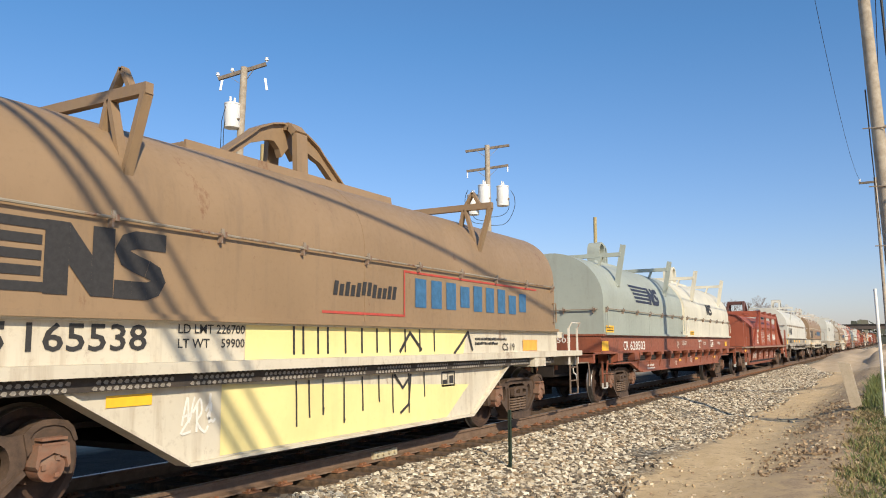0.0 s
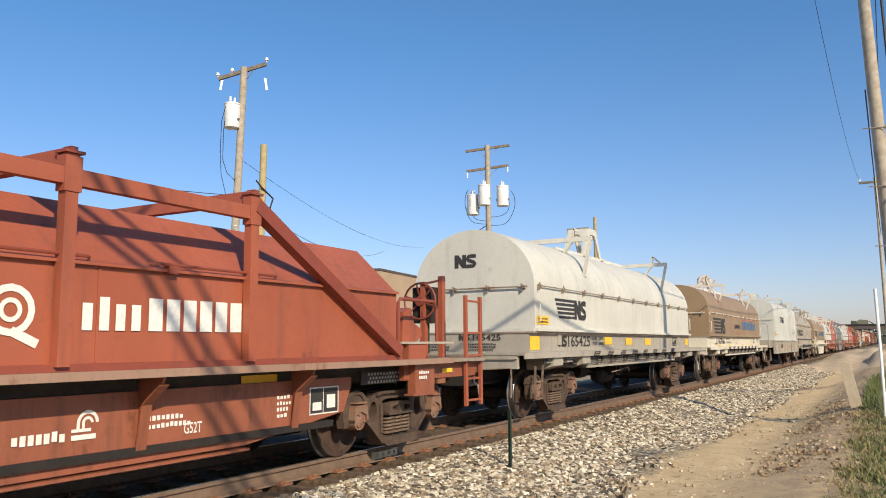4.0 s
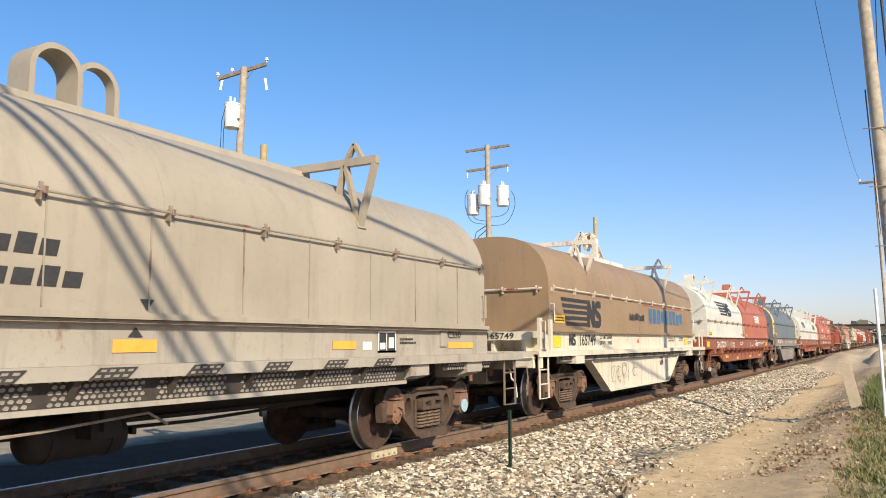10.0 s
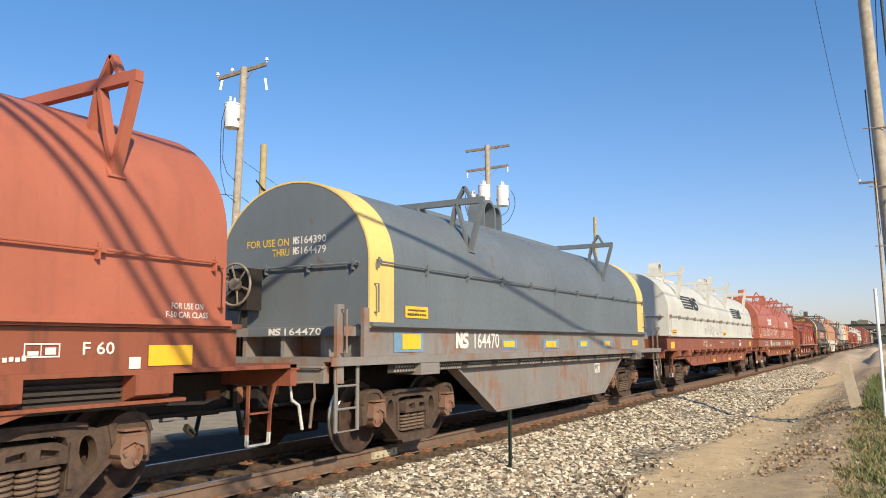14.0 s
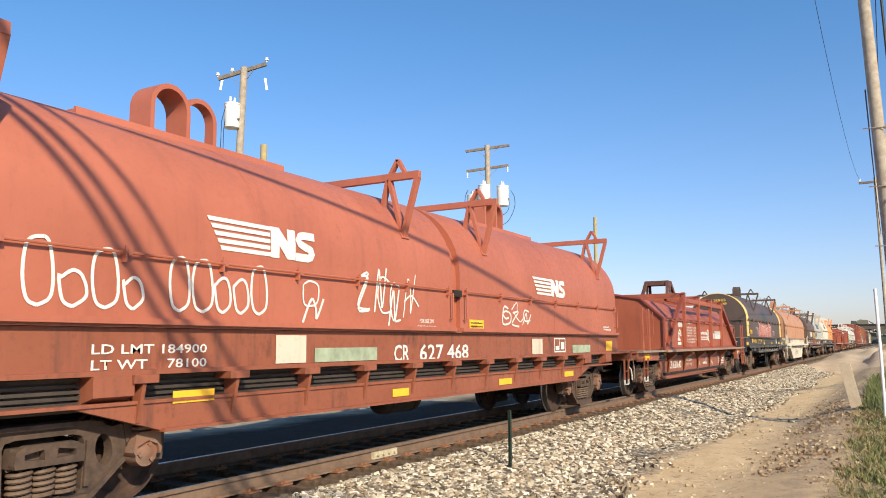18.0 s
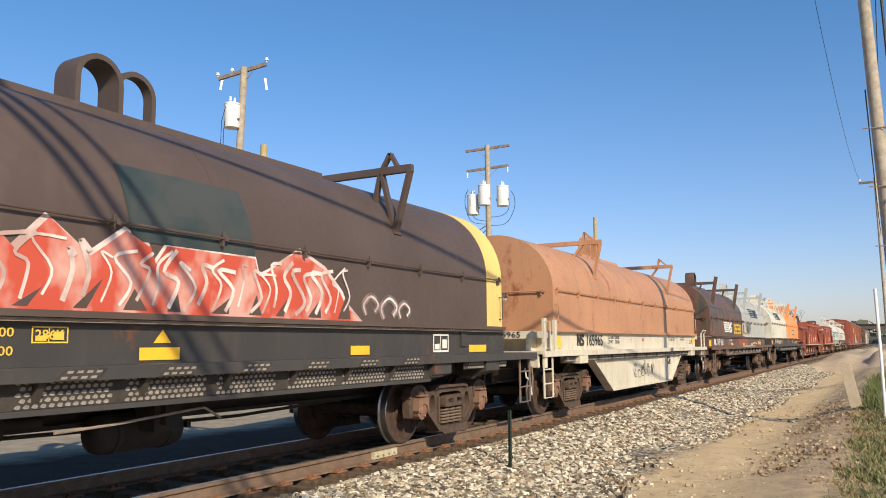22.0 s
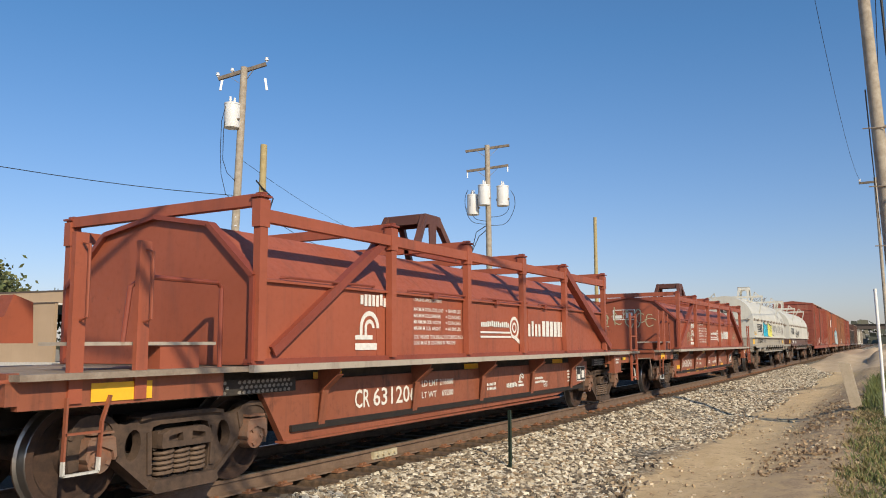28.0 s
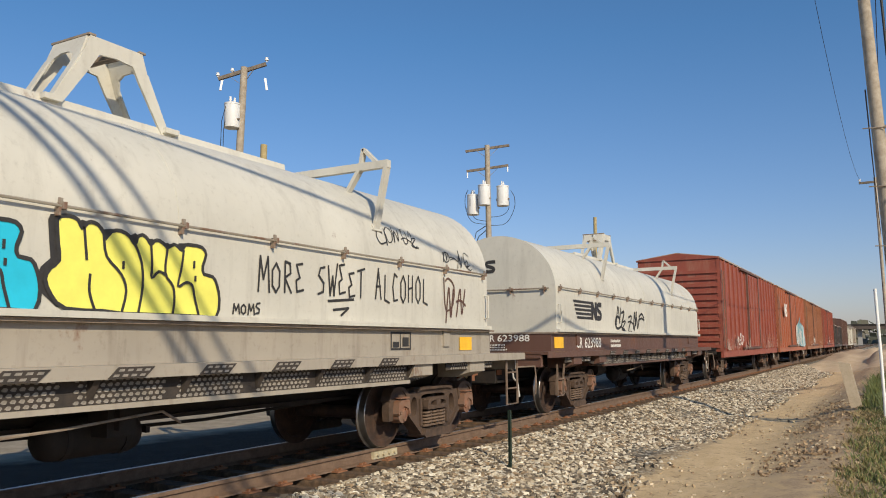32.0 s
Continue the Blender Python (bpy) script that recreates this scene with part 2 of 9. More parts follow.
def wheel_mesh():
    g = Geo()
    ring = [(0.09, 0.10), (0.16, 0.10), (0.18, 0.03), (0.35, 0.015), (0.385, 0.068), (0.45, 0.068), (0.457, 0.06), (0.462, -0.03),
            (0.487, -0.045), (0.487, -0.062), (0.40, -0.07), (0.37, -0.02), (0.18, -0.03), (0.16, -0.09), (0.09, -0.09)]
    g.lathe(ring, "y", (0, 0, 0), 36)
    k = len(ring)
    g.m = [1 if i % k in (5, 6, 7) else 0 for i in range(len(g.f))]
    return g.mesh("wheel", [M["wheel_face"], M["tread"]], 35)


def cap_mesh():
    g = Geo().lathe([(0.0, 0.16), (0.05, 0.16), (0.07, 0.145), (0.12, 0.14), (0.125, 0.0), (0.0, 0.0)], "y", (0, 0, 0), 18)
    for i in range(3):
        a = 2.1 * i
        g.box(0.075 * math.cos(a) - 0.018, 0.075 * math.cos(a) + 0.018, 0.14, 0.165, 0.075 * math.sin(a) - 0.018, 0.075 * math.sin(a) + 0.018)
    return g.mesh("bearing_cap", [M["bearing"]], 40)


def mirrored(half):
    """A closed outline from its right half, which runs from the bottom middle to the top middle."""
    return [(x, z) for x, z in half] + [(-x, z) for x, z in reversed(half) if abs(x) > 1e-6]


def oval(cx, cz, rx, rz, lean=0.0, n=14):
    return [(cx + rx * math.cos(2 * math.pi * i / n) + lean * rz * math.sin(2 * math.pi * i / n), cz + rz * math.sin(2 * math.pi * i / n)) for i in range(n)]


def frame_mesh():
    """Cast side frame: an arched truss with a window each side of the spring opening and a jaw over each bearing."""
    half = [(0.0, 0.095), (0.31, 0.095), (0.37, 0.115), (0.42, 0.155), (0.72, 0.42), (0.755, 0.47), (0.765, 0.55), (0.80, 0.60), (0.85, 0.625), (1.01, 0.625), (1.055, 0.595), (1.07, 0.52), (1.075, 0.38), (1.165, 0.37),
            (1.185, 0.50), (1.18, 0.64), (1.145, 0.735), (1.08, 0.79), (0.99, 0.81), (0.88, 0.81), (0.79, 0.775), (0.72, 0.725), (0.62, 0.71), (0.50, 0.745), (0.36, 0.765), (0.0, 0.77)]
    opening = [(-0.31, 0.205), (0.31, 0.205), (0.335, 0.235), (0.355, 0.60), (0.33, 0.66), (0.25, 0.68), (-0.25, 0.68), (-0.33, 0.66), (-0.355, 0.60), (-0.335, 0.235)]
    holes = [opening, oval(0.545, 0.525, 0.085, 0.135, -0.10), oval(-0.545, 0.525, 0.085, 0.135, 0.10)]
    g = Geo().plate(mirrored(half), holes, "y", -0.055, 0.055)
    # flanges along the lower tension member and the top, seat of the springs
    for s in (-1, 1):
        g.beam((s * 0.34, 0, 0.11), (s * 0.73, 0, 0.435), 0.19, 0.045, side=(s * -0.6, 0, 0.8))
        g.beam((s * 0.37, 0, 0.25), (s * 0.385, 0, 0.62), 0.16, 0.045, side=(1, 0, 0))
        g.prism([(s * 0.76, 0.55), (s * 0.72, 0.72), (s * 0.79, 0.785), (s * 0.88, 0.82), (s * 0.99, 0.82), (s * 1.09, 0.80), (s * 1.15, 0.745), (s * 1.19, 0.64), (s * 1.16, 0.63), (s * 1.12, 0.71), (s * 1.06, 0.755), (s * 0.98, 0.775), (s * 0.88, 0.77), (s * 0.81, 0.735), (s * 0.775, 0.69), (s * 0.80, 0.60)], "y", -0.075, 0.075)
    g.prism([(-0.50, 0.73), (-0.36, 0.75), (0.36, 0.75), (0.50, 0.73), (0.50, 0.765), (0.36, 0.785), (-0.36, 0.785), (-0.50, 0.765)], "y", -0.10, 0.10)
    g.prism([(-0.36, 0.085), (0.36, 0.085), (0.40, 0.12), (0.36, 0.20), (-0.36, 0.20), (-0.40, 0.12)], "y", -0.15, 0.15)
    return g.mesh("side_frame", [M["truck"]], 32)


def adapter_mesh():
    """Bearing adapter under the jaw of a side frame, with its raised lips."""
    g = Geo().prism([(-0.13, 0.44), (-0.15, 0.47), (-0.13, 0.63), (0.13, 0.63), (0.15, 0.47), (0.13, 0.44), (0.11, 0.52), (0.0, 0.565), (-0.11, 0.52)], "y", -0.13, 0.13)
    for z in (0.635, 0.675):
        g.box(-0.11, 0.11, -0.135, 0.135, z - 0.012, z + 0.008)
    return g.mesh("bearing_adapter", [M["bearing"]])


def bolster_end_mesh():
    """The bolster's end over the springs, with its two pockets."""
    out = [(-0.29, 0.47), (0.29, 0.47), (0.30, 0.50), (0.29, 0.60), (0.20, 0.64), (-0.20, 0.64), (-0.29, 0.60), (-0.30, 0.50)]
    pockets = [[(s * 0.05, 0.52), (s * 0.22, 0.53), (s * 0.22, 0.575), (s * 0.06, 0.60)] for s in (-1, 1)]
    g = Geo().plate(out, pockets, "y", -0.135, -0.06)
    g.box(-0.29, 0.29, -0.06, 0.12, 0.47, 0.62)
    return g.mesh("bolster_end", [M["truck"]])


def spring_mesh():
    g = Geo()
    turns, n = 5.5, 9
    k = int(turns * n)
    pts = [(0.082 * math.cos(2 * math.pi * i / n), 0.082 * math.sin(2 * math.pi * i / n), 0.215 + 0.245 * i / k) for i in range(k + 1)]
    g.tube(pts, 0.0185, 6)
    g.lathe([(0.0, 0.2), (0.045, 0.2), (0.045, 0.47), (0.0, 0.47)], "z", (0, 0, 0), 8, 1)
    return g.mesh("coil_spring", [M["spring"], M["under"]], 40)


def bolster_mesh():
    g = Geo()
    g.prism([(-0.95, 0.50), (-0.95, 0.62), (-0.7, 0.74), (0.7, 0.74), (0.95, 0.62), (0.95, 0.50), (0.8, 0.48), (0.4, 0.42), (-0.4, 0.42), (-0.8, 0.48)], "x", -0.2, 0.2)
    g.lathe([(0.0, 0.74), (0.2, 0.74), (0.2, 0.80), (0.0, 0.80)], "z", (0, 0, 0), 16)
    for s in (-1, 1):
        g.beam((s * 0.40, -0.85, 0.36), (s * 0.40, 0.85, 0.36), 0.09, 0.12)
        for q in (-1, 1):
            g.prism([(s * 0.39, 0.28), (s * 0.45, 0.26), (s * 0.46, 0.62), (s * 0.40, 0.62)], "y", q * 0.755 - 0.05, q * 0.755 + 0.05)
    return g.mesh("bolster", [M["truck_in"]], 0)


def axle_mesh():
    return Geo().tube([(0, -0.98, 0), (0, -0.6, 0), (0, 0, 0), (0, 0.6, 0), (0, 0.98, 0)], 0.085, 12).mesh("axle", [M["wheel_face"]], 40)


ME = {"wheel": wheel_mesh(), "cap": cap_mesh(), "frame": frame_mesh(), "spring": spring_mesh(), "bolster": bolster_mesh(), "axle": axle_mesh(), "adapter": adapter_mesh(), "bolster_end": bolster_end_mesh()}
ROLLING = []          # (wheel set, its place along the car, the car's place along the train)


def truck(car, x, u):
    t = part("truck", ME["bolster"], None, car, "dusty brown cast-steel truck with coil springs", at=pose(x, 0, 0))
    for s in (-1, 1):
        part("side_frame", ME["frame"], None, t, at=pose(0, s * 1.02, 0))
        part("bolster_end", ME["bolster_end"], None, t, at=pose(0, s * 1.03, 0, 0, 0, 0 if s < 0 else 180))
        for dx in (-0.19, 0.0, 0.19):
            part("coil_spring", ME["spring"], None, t, at=pose(dx, s * 1.06, 0))
        for dx in (-BASE / 2, BASE / 2):
            part("bearing_adapter", ME["adapter"], None, t, at=pose(dx, s * 1.04, 0))
    for dx in (-BASE / 2, BASE / 2):
        ws = part("wheel_set", ME["axle"], None, car, "steel wheel set with rusty faces and polished treads", at=pose(x + dx, 0, WHEEL_R))
        for s in (-1, 1):
            part("wheel", ME["wheel"], None, ws, at=pose(0, s * 0.755, 0, 0, 0, 0 if s > 0 else 180))
            part("bearing_cap", ME["cap"], None, ws, at=pose(0, s * 1.0, 0, 0, 0, 0 if s > 0 else 180))
        ROLLING.append((ws, x + dx, u))


# ---- pieces of a coil car; x from the car's middle, the side towards the camera is at -y ----
def section(w, z0, zs, zt, n=14, power=2.0):
    """Cross-section of a round hood as a ring of (y, z)."""
    pts = [(-w, z0), (-w, zs)]
    for i in range(1, 2 * n):
        a = math.pi * i / (2 * n)
        c, s = math.cos(a), math.sin(a)
        pts.append((-w * math.copysign(abs(c) ** (2 / power), c), zs + (zt - zs) * abs(s) ** (2 / power)))
    return pts + [(w, zs), (w, z0)]


class Skin:
    """The outer face of a car's side towards the camera: where lettering lies."""

    def __init__(self, w, zs=9.0, zt=10.0, power=2.0):
        self.w, self.zs, self.zt, self.power = w, zs, zt, power

    def at(self, x, z, off=0.006):
        if z <= self.zs:
            return (x, -self.w - off, z)
        r = min(1.0, (z - self.zs) / (self.zt - self.zs))
        c = (1 - r ** self.power) ** (1 / self.power)
        return (x, -self.w * c - off * (0.3 + 0.7 * c), z + off * r)


class EndSkin:
    """The flat end of a car that faces down the line, -x: u runs to the right as one looks at it."""

    def __init__(self, x):
        self.x = x

    def at(self, u, z, off=0.006):
        return (self.x - off, -u, z)


def decal(parent, name, quads, mat, skin, label="", step=0.1, off=0.006):
    """Flat shapes of paint: quads of (x, z), bottom left, bottom right, top right, top left, laid on the skin."""
    if name == "faded_name" and len(quads) > 1:
        first = decal(parent, name, quads[:1], mat, skin, label, step, off)
        for q in quads[1:]:
            decal(first if parent.parent is None else parent, "letter_bar", [q], mat, skin, "", step, off)
        return first
    g = Geo()
    for i, q in enumerate(quads):
        lift = off + 0.00025 * (i % 14)
        h = max(abs(q[3][1] - q[0][1]), abs(q[2][1] - q[1][1]))
        k = max(1, math.ceil(h / step)) if isinstance(skin, Skin) and max(q[2][1], q[3][1]) > skin.zs else 1
        rows = []
        for r in range(k + 1):
            f = r / k
            rows.append([skin.at(q[0][0] + (q[3][0] - q[0][0]) * f, q[0][1] + (q[3][1] - q[0][1]) * f, lift),
                         skin.at(q[1][0] + (q[2][0] - q[1][0]) * f, q[1][1] + (q[2][1] - q[1][1]) * f, lift)])
        for a, b in zip(rows, rows[1:]):
            g.flat([a[0], a[1], b[1], b[0]])
    return part(name, g, mat, parent, label, fix=False)


def bar(x, z, w, h, lean=0.0):
    return [(x, z), (x + w, z), (x + w + lean * h, z + h), (x + lean * h, z + h)]


def words(n, x, z, w, h, gap=0.28, lean=0.0, seed=0):
    """A row of n plain bars in place of a word."""
    rnd, p = random.Random(seed), w / n
    return [bar(x + i * p, z + (0 if rnd.random() < 0.8 else h * 0.12), p * (1 - gap), h * (1 if rnd.random() < 0.6 else 0.8), lean) for i in range(n)]


FONT = {}


def lettering(parent, text, x, z, h, mat, skin, wide=0.0, label="", lean=0.0):
    """Letters h high with their lower left corner at (x, z), wide metres from end to end."""
    key = (text, mat.name)
    if key not in FONT:
        cu = bpy.data.curves.new("letters", "FONT")
        cu.body, cu.size, cu.resolution_u, cu.offset = text, 1.0, 2, 0.012
        ob = bpy.data.objects.new("letters", cu)
        me = bpy.data.meshes.new_from_object(ob)
        bpy.data.objects.remove(ob)
        me.name = "lettering"
        me.materials.clear()
        me.materials.append(mat)
        xs = [v.co.x for v in me.vertices]
        FONT[key] = (me, min(xs), max(xs))
    me, xa, xb = FONT[key]
    k = h / 0.70
    kx = wide / (xb - xa) if wide else k * 0.8
    p = skin.at(x, z)
    m = pose(p[0], p[1], p[2], 90, 0, 0 if isinstance(skin, Skin) else -90)
    shear = Matrix(((1, lean, 0, 0), (0, 1, 0, 0), (0, 0, 1, 0), (0, 0, 0, 1)))
    return part("lettering", me, None, parent, label, at=m @ Matrix.Diagonal((kx, k, 1, 1)) @ shear @ Matrix.Translation((-xa, 0, 0)))


def emblem(x0, x1, z, h, f=0.60, ragged=False):
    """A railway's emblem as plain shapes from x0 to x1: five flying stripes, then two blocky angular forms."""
    q, w = [], x1 - x0
    a = x0 + f * w
    for i in range(5):
        zi = z + h * (0.02 + i * 0.21)
        if ragged:
            end, start = a - w * (0.17, 0.135, 0.105, 0.075, 0.02)[i], x0 + w * 0.011 * i
            q.append([(start, zi), (end, zi), (end + w * 0.018, zi + h * 0.13), (start + w * 0.008, zi + h * 0.13)])
        else:
            cut = w * 0.026 * (4 - i)
            end = a + h * 0.03 if i in (0, 4) else a - h * 0.035
            q.append([(x0 + cut, zi), (end, zi), (end, zi + h * 0.13), (x0 + cut - w * 0.014, zi + h * 0.13)])
    if ragged:
        q.append([(a - w * 0.065, z + h * 0.02), (a + w * 0.01, z), (a + w * 0.01, z + h * 0.26), (a - w * 0.022, z + h * 0.10)])
    return q + blocks(a, x1, z, h)


def blocks(x0, x1, z, h):
    """Two angular block forms in place of initials."""
    w = x1 - x0
    n, g = w * 0.53, -w * 0.015
    s = n * 0.335
    q = [[(x0, z), (x0 + s, z), (x0 + s, z + h), (x0, z + h)], [(x0 + s, z + h * 0.42), (x0 + n - s, z), (x0 + n - s, z + h * 0.58), (x0 + s, z + h)],
         [(x0 + n - s, z), (x0 + n, z), (x0 + n, z + h), (x0 + n - s, z + h)]]
    b, m = x0 + n + g, w - n - g
    t = min(h * 0.27, m * 0.34)
    curve = [(0.04, 0.125), (0.35, 0.12), (0.62, 0.12), (0.77, 0.17), (0.84, 0.28), (0.78, 0.39), (0.62, 0.455), (0.40, 0.52), (0.24, 0.59), (0.17, 0.70), (0.24, 0.82), (0.40, 0.875), (0.65, 0.88), (0.96, 0.875)]
    return q + ribbon([(b + m * a, z + h * c) for a, c in curve], t)


def arcs_mark(x, z, h):
    """A wheel-like emblem: two half rings over two bars."""
    q, c, zc = [], x + h * 0.62, z + h * 0.55
    for r0, r1 in ((0.12, 0.22), (0.31, 0.43)):
        for i in range(10):
            a0, a1 = radians(180 - 18 * i), radians(180 - 18 * (i + 1))
            q.append([(c + r0 * h * math.cos(a0), zc + r0 * h * math.sin(a0)), (c + r0 * h * math.cos(a1), zc + r0 * h * math.sin(a1)),
                      (c + r1 * h * math.cos(a1), zc + r1 * h * math.sin(a1)), (c + r1 * h * math.cos(a0), zc + r1 * h * math.sin(a0))])
    q += [bar(c - 0.43 * h, z + h * 0.26, 0.12 * h, h * 0.30), bar(c - 0.22 * h, z + h * 0.26, 0.10 * h, h * 0.30), bar(x, z + h * 0.26, h * 0.75, h * 0.11), bar(x, z, h * 0.95, h * 0.17)]
    return q


def ring_mark(x, z, r, t=0.2):
    q = []
    for i in range(16):
        a0, a1 = 2 * math.pi * i / 16, 2 * math.pi * (i + 1) / 16
        q.append([(x + r * (1 - t) * math.cos(a0), z + r * (1 - t) * math.sin(a0)), (x + r * (1 - t) * math.cos(a1), z + r * (1 - t) * math.sin(a1)),
                  (x + r * math.cos(a1), z + r * math.sin(a1)), (x + r * math.cos(a0), z + r * math.sin(a0))])
    return q


def stroke(pts, t):
    """A painted line through points (x, z), t wide."""
    q = []
    for a, b in zip(pts, pts[1:]):
        d = math.hypot(b[0] - a[0], b[1] - a[1]) or 1e-6
        nx, nz = -(b[1] - a[1]) / d * t / 2, (b[0] - a[0]) / d * t / 2
        ex, ez = (b[0] - a[0]) / d * t * 0.3, (b[1] - a[1]) / d * t * 0.3
        q.append([(a[0] - nx - ex, a[1] - nz - ez), (b[0] - nx + ex, b[1] - nz + ez), (b[0] + nx + ex, b[1] + nz + ez), (a[0] + nx - ex, a[1] + nz - ez)])
    return q


def ribbon(pts, t):
    """A painted line of even width whose joints are mitred."""
    k, left, right = len(pts), [], []
    for i, p in enumerate(pts):
        a, b = pts[max(0, i - 1)], pts[min(k - 1, i + 1)]
        d = math.hypot(b[0] - a[0], b[1] - a[1]) or 1e-6
        nx, nz = -(b[1] - a[1]) / d * t / 2, (b[0] - a[0]) / d * t / 2
        left.append((p[0] + nx, p[1] + nz))
        right.append((p[0] - nx, p[1] - nz))
    return [[right[i], right[i + 1], left[i + 1], left[i]] for i in range(k - 1)]


def curl(pts, n=4):
    """Rounds a line through its points."""
    out = []
    for i in range(len(pts) - 1):
        a, b, c, d = pts[max(0, i - 1)], pts[i], pts[i + 1], pts[min(len(pts) - 1, i + 2)]
        for j in range(n):
            f = j / n
            out.append(tuple(0.5 * (2 * b[k] + (c[k] - a[k]) * f + (2 * a[k] - 5 * b[k] + 4 * c[k] - d[k]) * f * f + (3 * b[k] - a[k] - 3 * c[k] + d[k]) * f ** 3) for k in range(len(b))))
    return out + [pts[-1]]


def scrawl(x, z, w, h, n, t, seed):
    """A sprayed scribble of curling strokes, no letters."""
    rnd, q = random.Random(seed), []
    forms = ([(0.1, 0.9), (0.2, 0.1), (0.7, 0.2), (0.8, 0.75), (0.45, 0.95), (0.15, 0.8)], [(0.0, 0.6), (0.45, 1.0), (0.5, 0.55), (0.2, 0.35), (0.75, 0.0), (1.0, 0.2)], [(0.3, 1.0), (0.25, 0.0)],
             [(0.8, 0.85), (0.3, 0.95), (0.1, 0.5), (0.35, 0.1), (0.85, 0.2)], [(0.0, 0.5), (0.5, 0.62), (1.0, 0.45)], [(0.1, 0.0), (0.4, 0.9), (0.55, 0.5), (0.6, 0.1), (0.9, 0.95)], [(0.2, 0.75), (0.8, 0.8), (0.15, 0.1), (0.85, 0.05)])
    for i in range(n * 2):
        cx = x + w * (i // 2 + rnd.uniform(0.0, 0.25)) / n
        kw, kh, dz = w / n * rnd.uniform(0.7, 1.2), h * rnd.uniform(0.55, 1.0), h * rnd.uniform(-0.1, 0.25)
        line = [(cx + a * kw + rnd.uniform(-0.05, 0.05) * kw, z + dz + b * kh + rnd.uniform(-0.06, 0.06) * kh) for a, b in forms[rnd.randrange(7)]]
        q += ribbon(curl(line), t * rnd.uniform(0.7, 1.1))
    return q


def patch(parent, name, polys, mat, skin, label="", off=0.006):
    """Painted shapes with any outline."""
    g = Geo()
    for poly in polys:
        g.flat([skin.at(x, z, off) for x, z in poly])
    return part(name, g, mat, parent, label, fix=False)


def blob(x, z, w, h, seed, n=22, wob=0.12):
    rnd = random.Random(seed)
    ph = [rnd.uniform(0, 6.28) for _ in range(3)]
    out = []
    for i in range(n):
        a = 2 * math.pi * i / n
        r = 1 + wob * (math.sin(2 * a + ph[0]) + 0.7 * math.sin(3 * a + ph[1]) + 0.5 * math.sin(5 * a + ph[2]))
        c, s = math.cos(a), math.sin(a)
        out.append((x + w / 2 * r * math.copysign(abs(c) ** 0.6, c), z + h / 2 * r * math.copysign(abs(s) ** 0.6, s)))
    return out


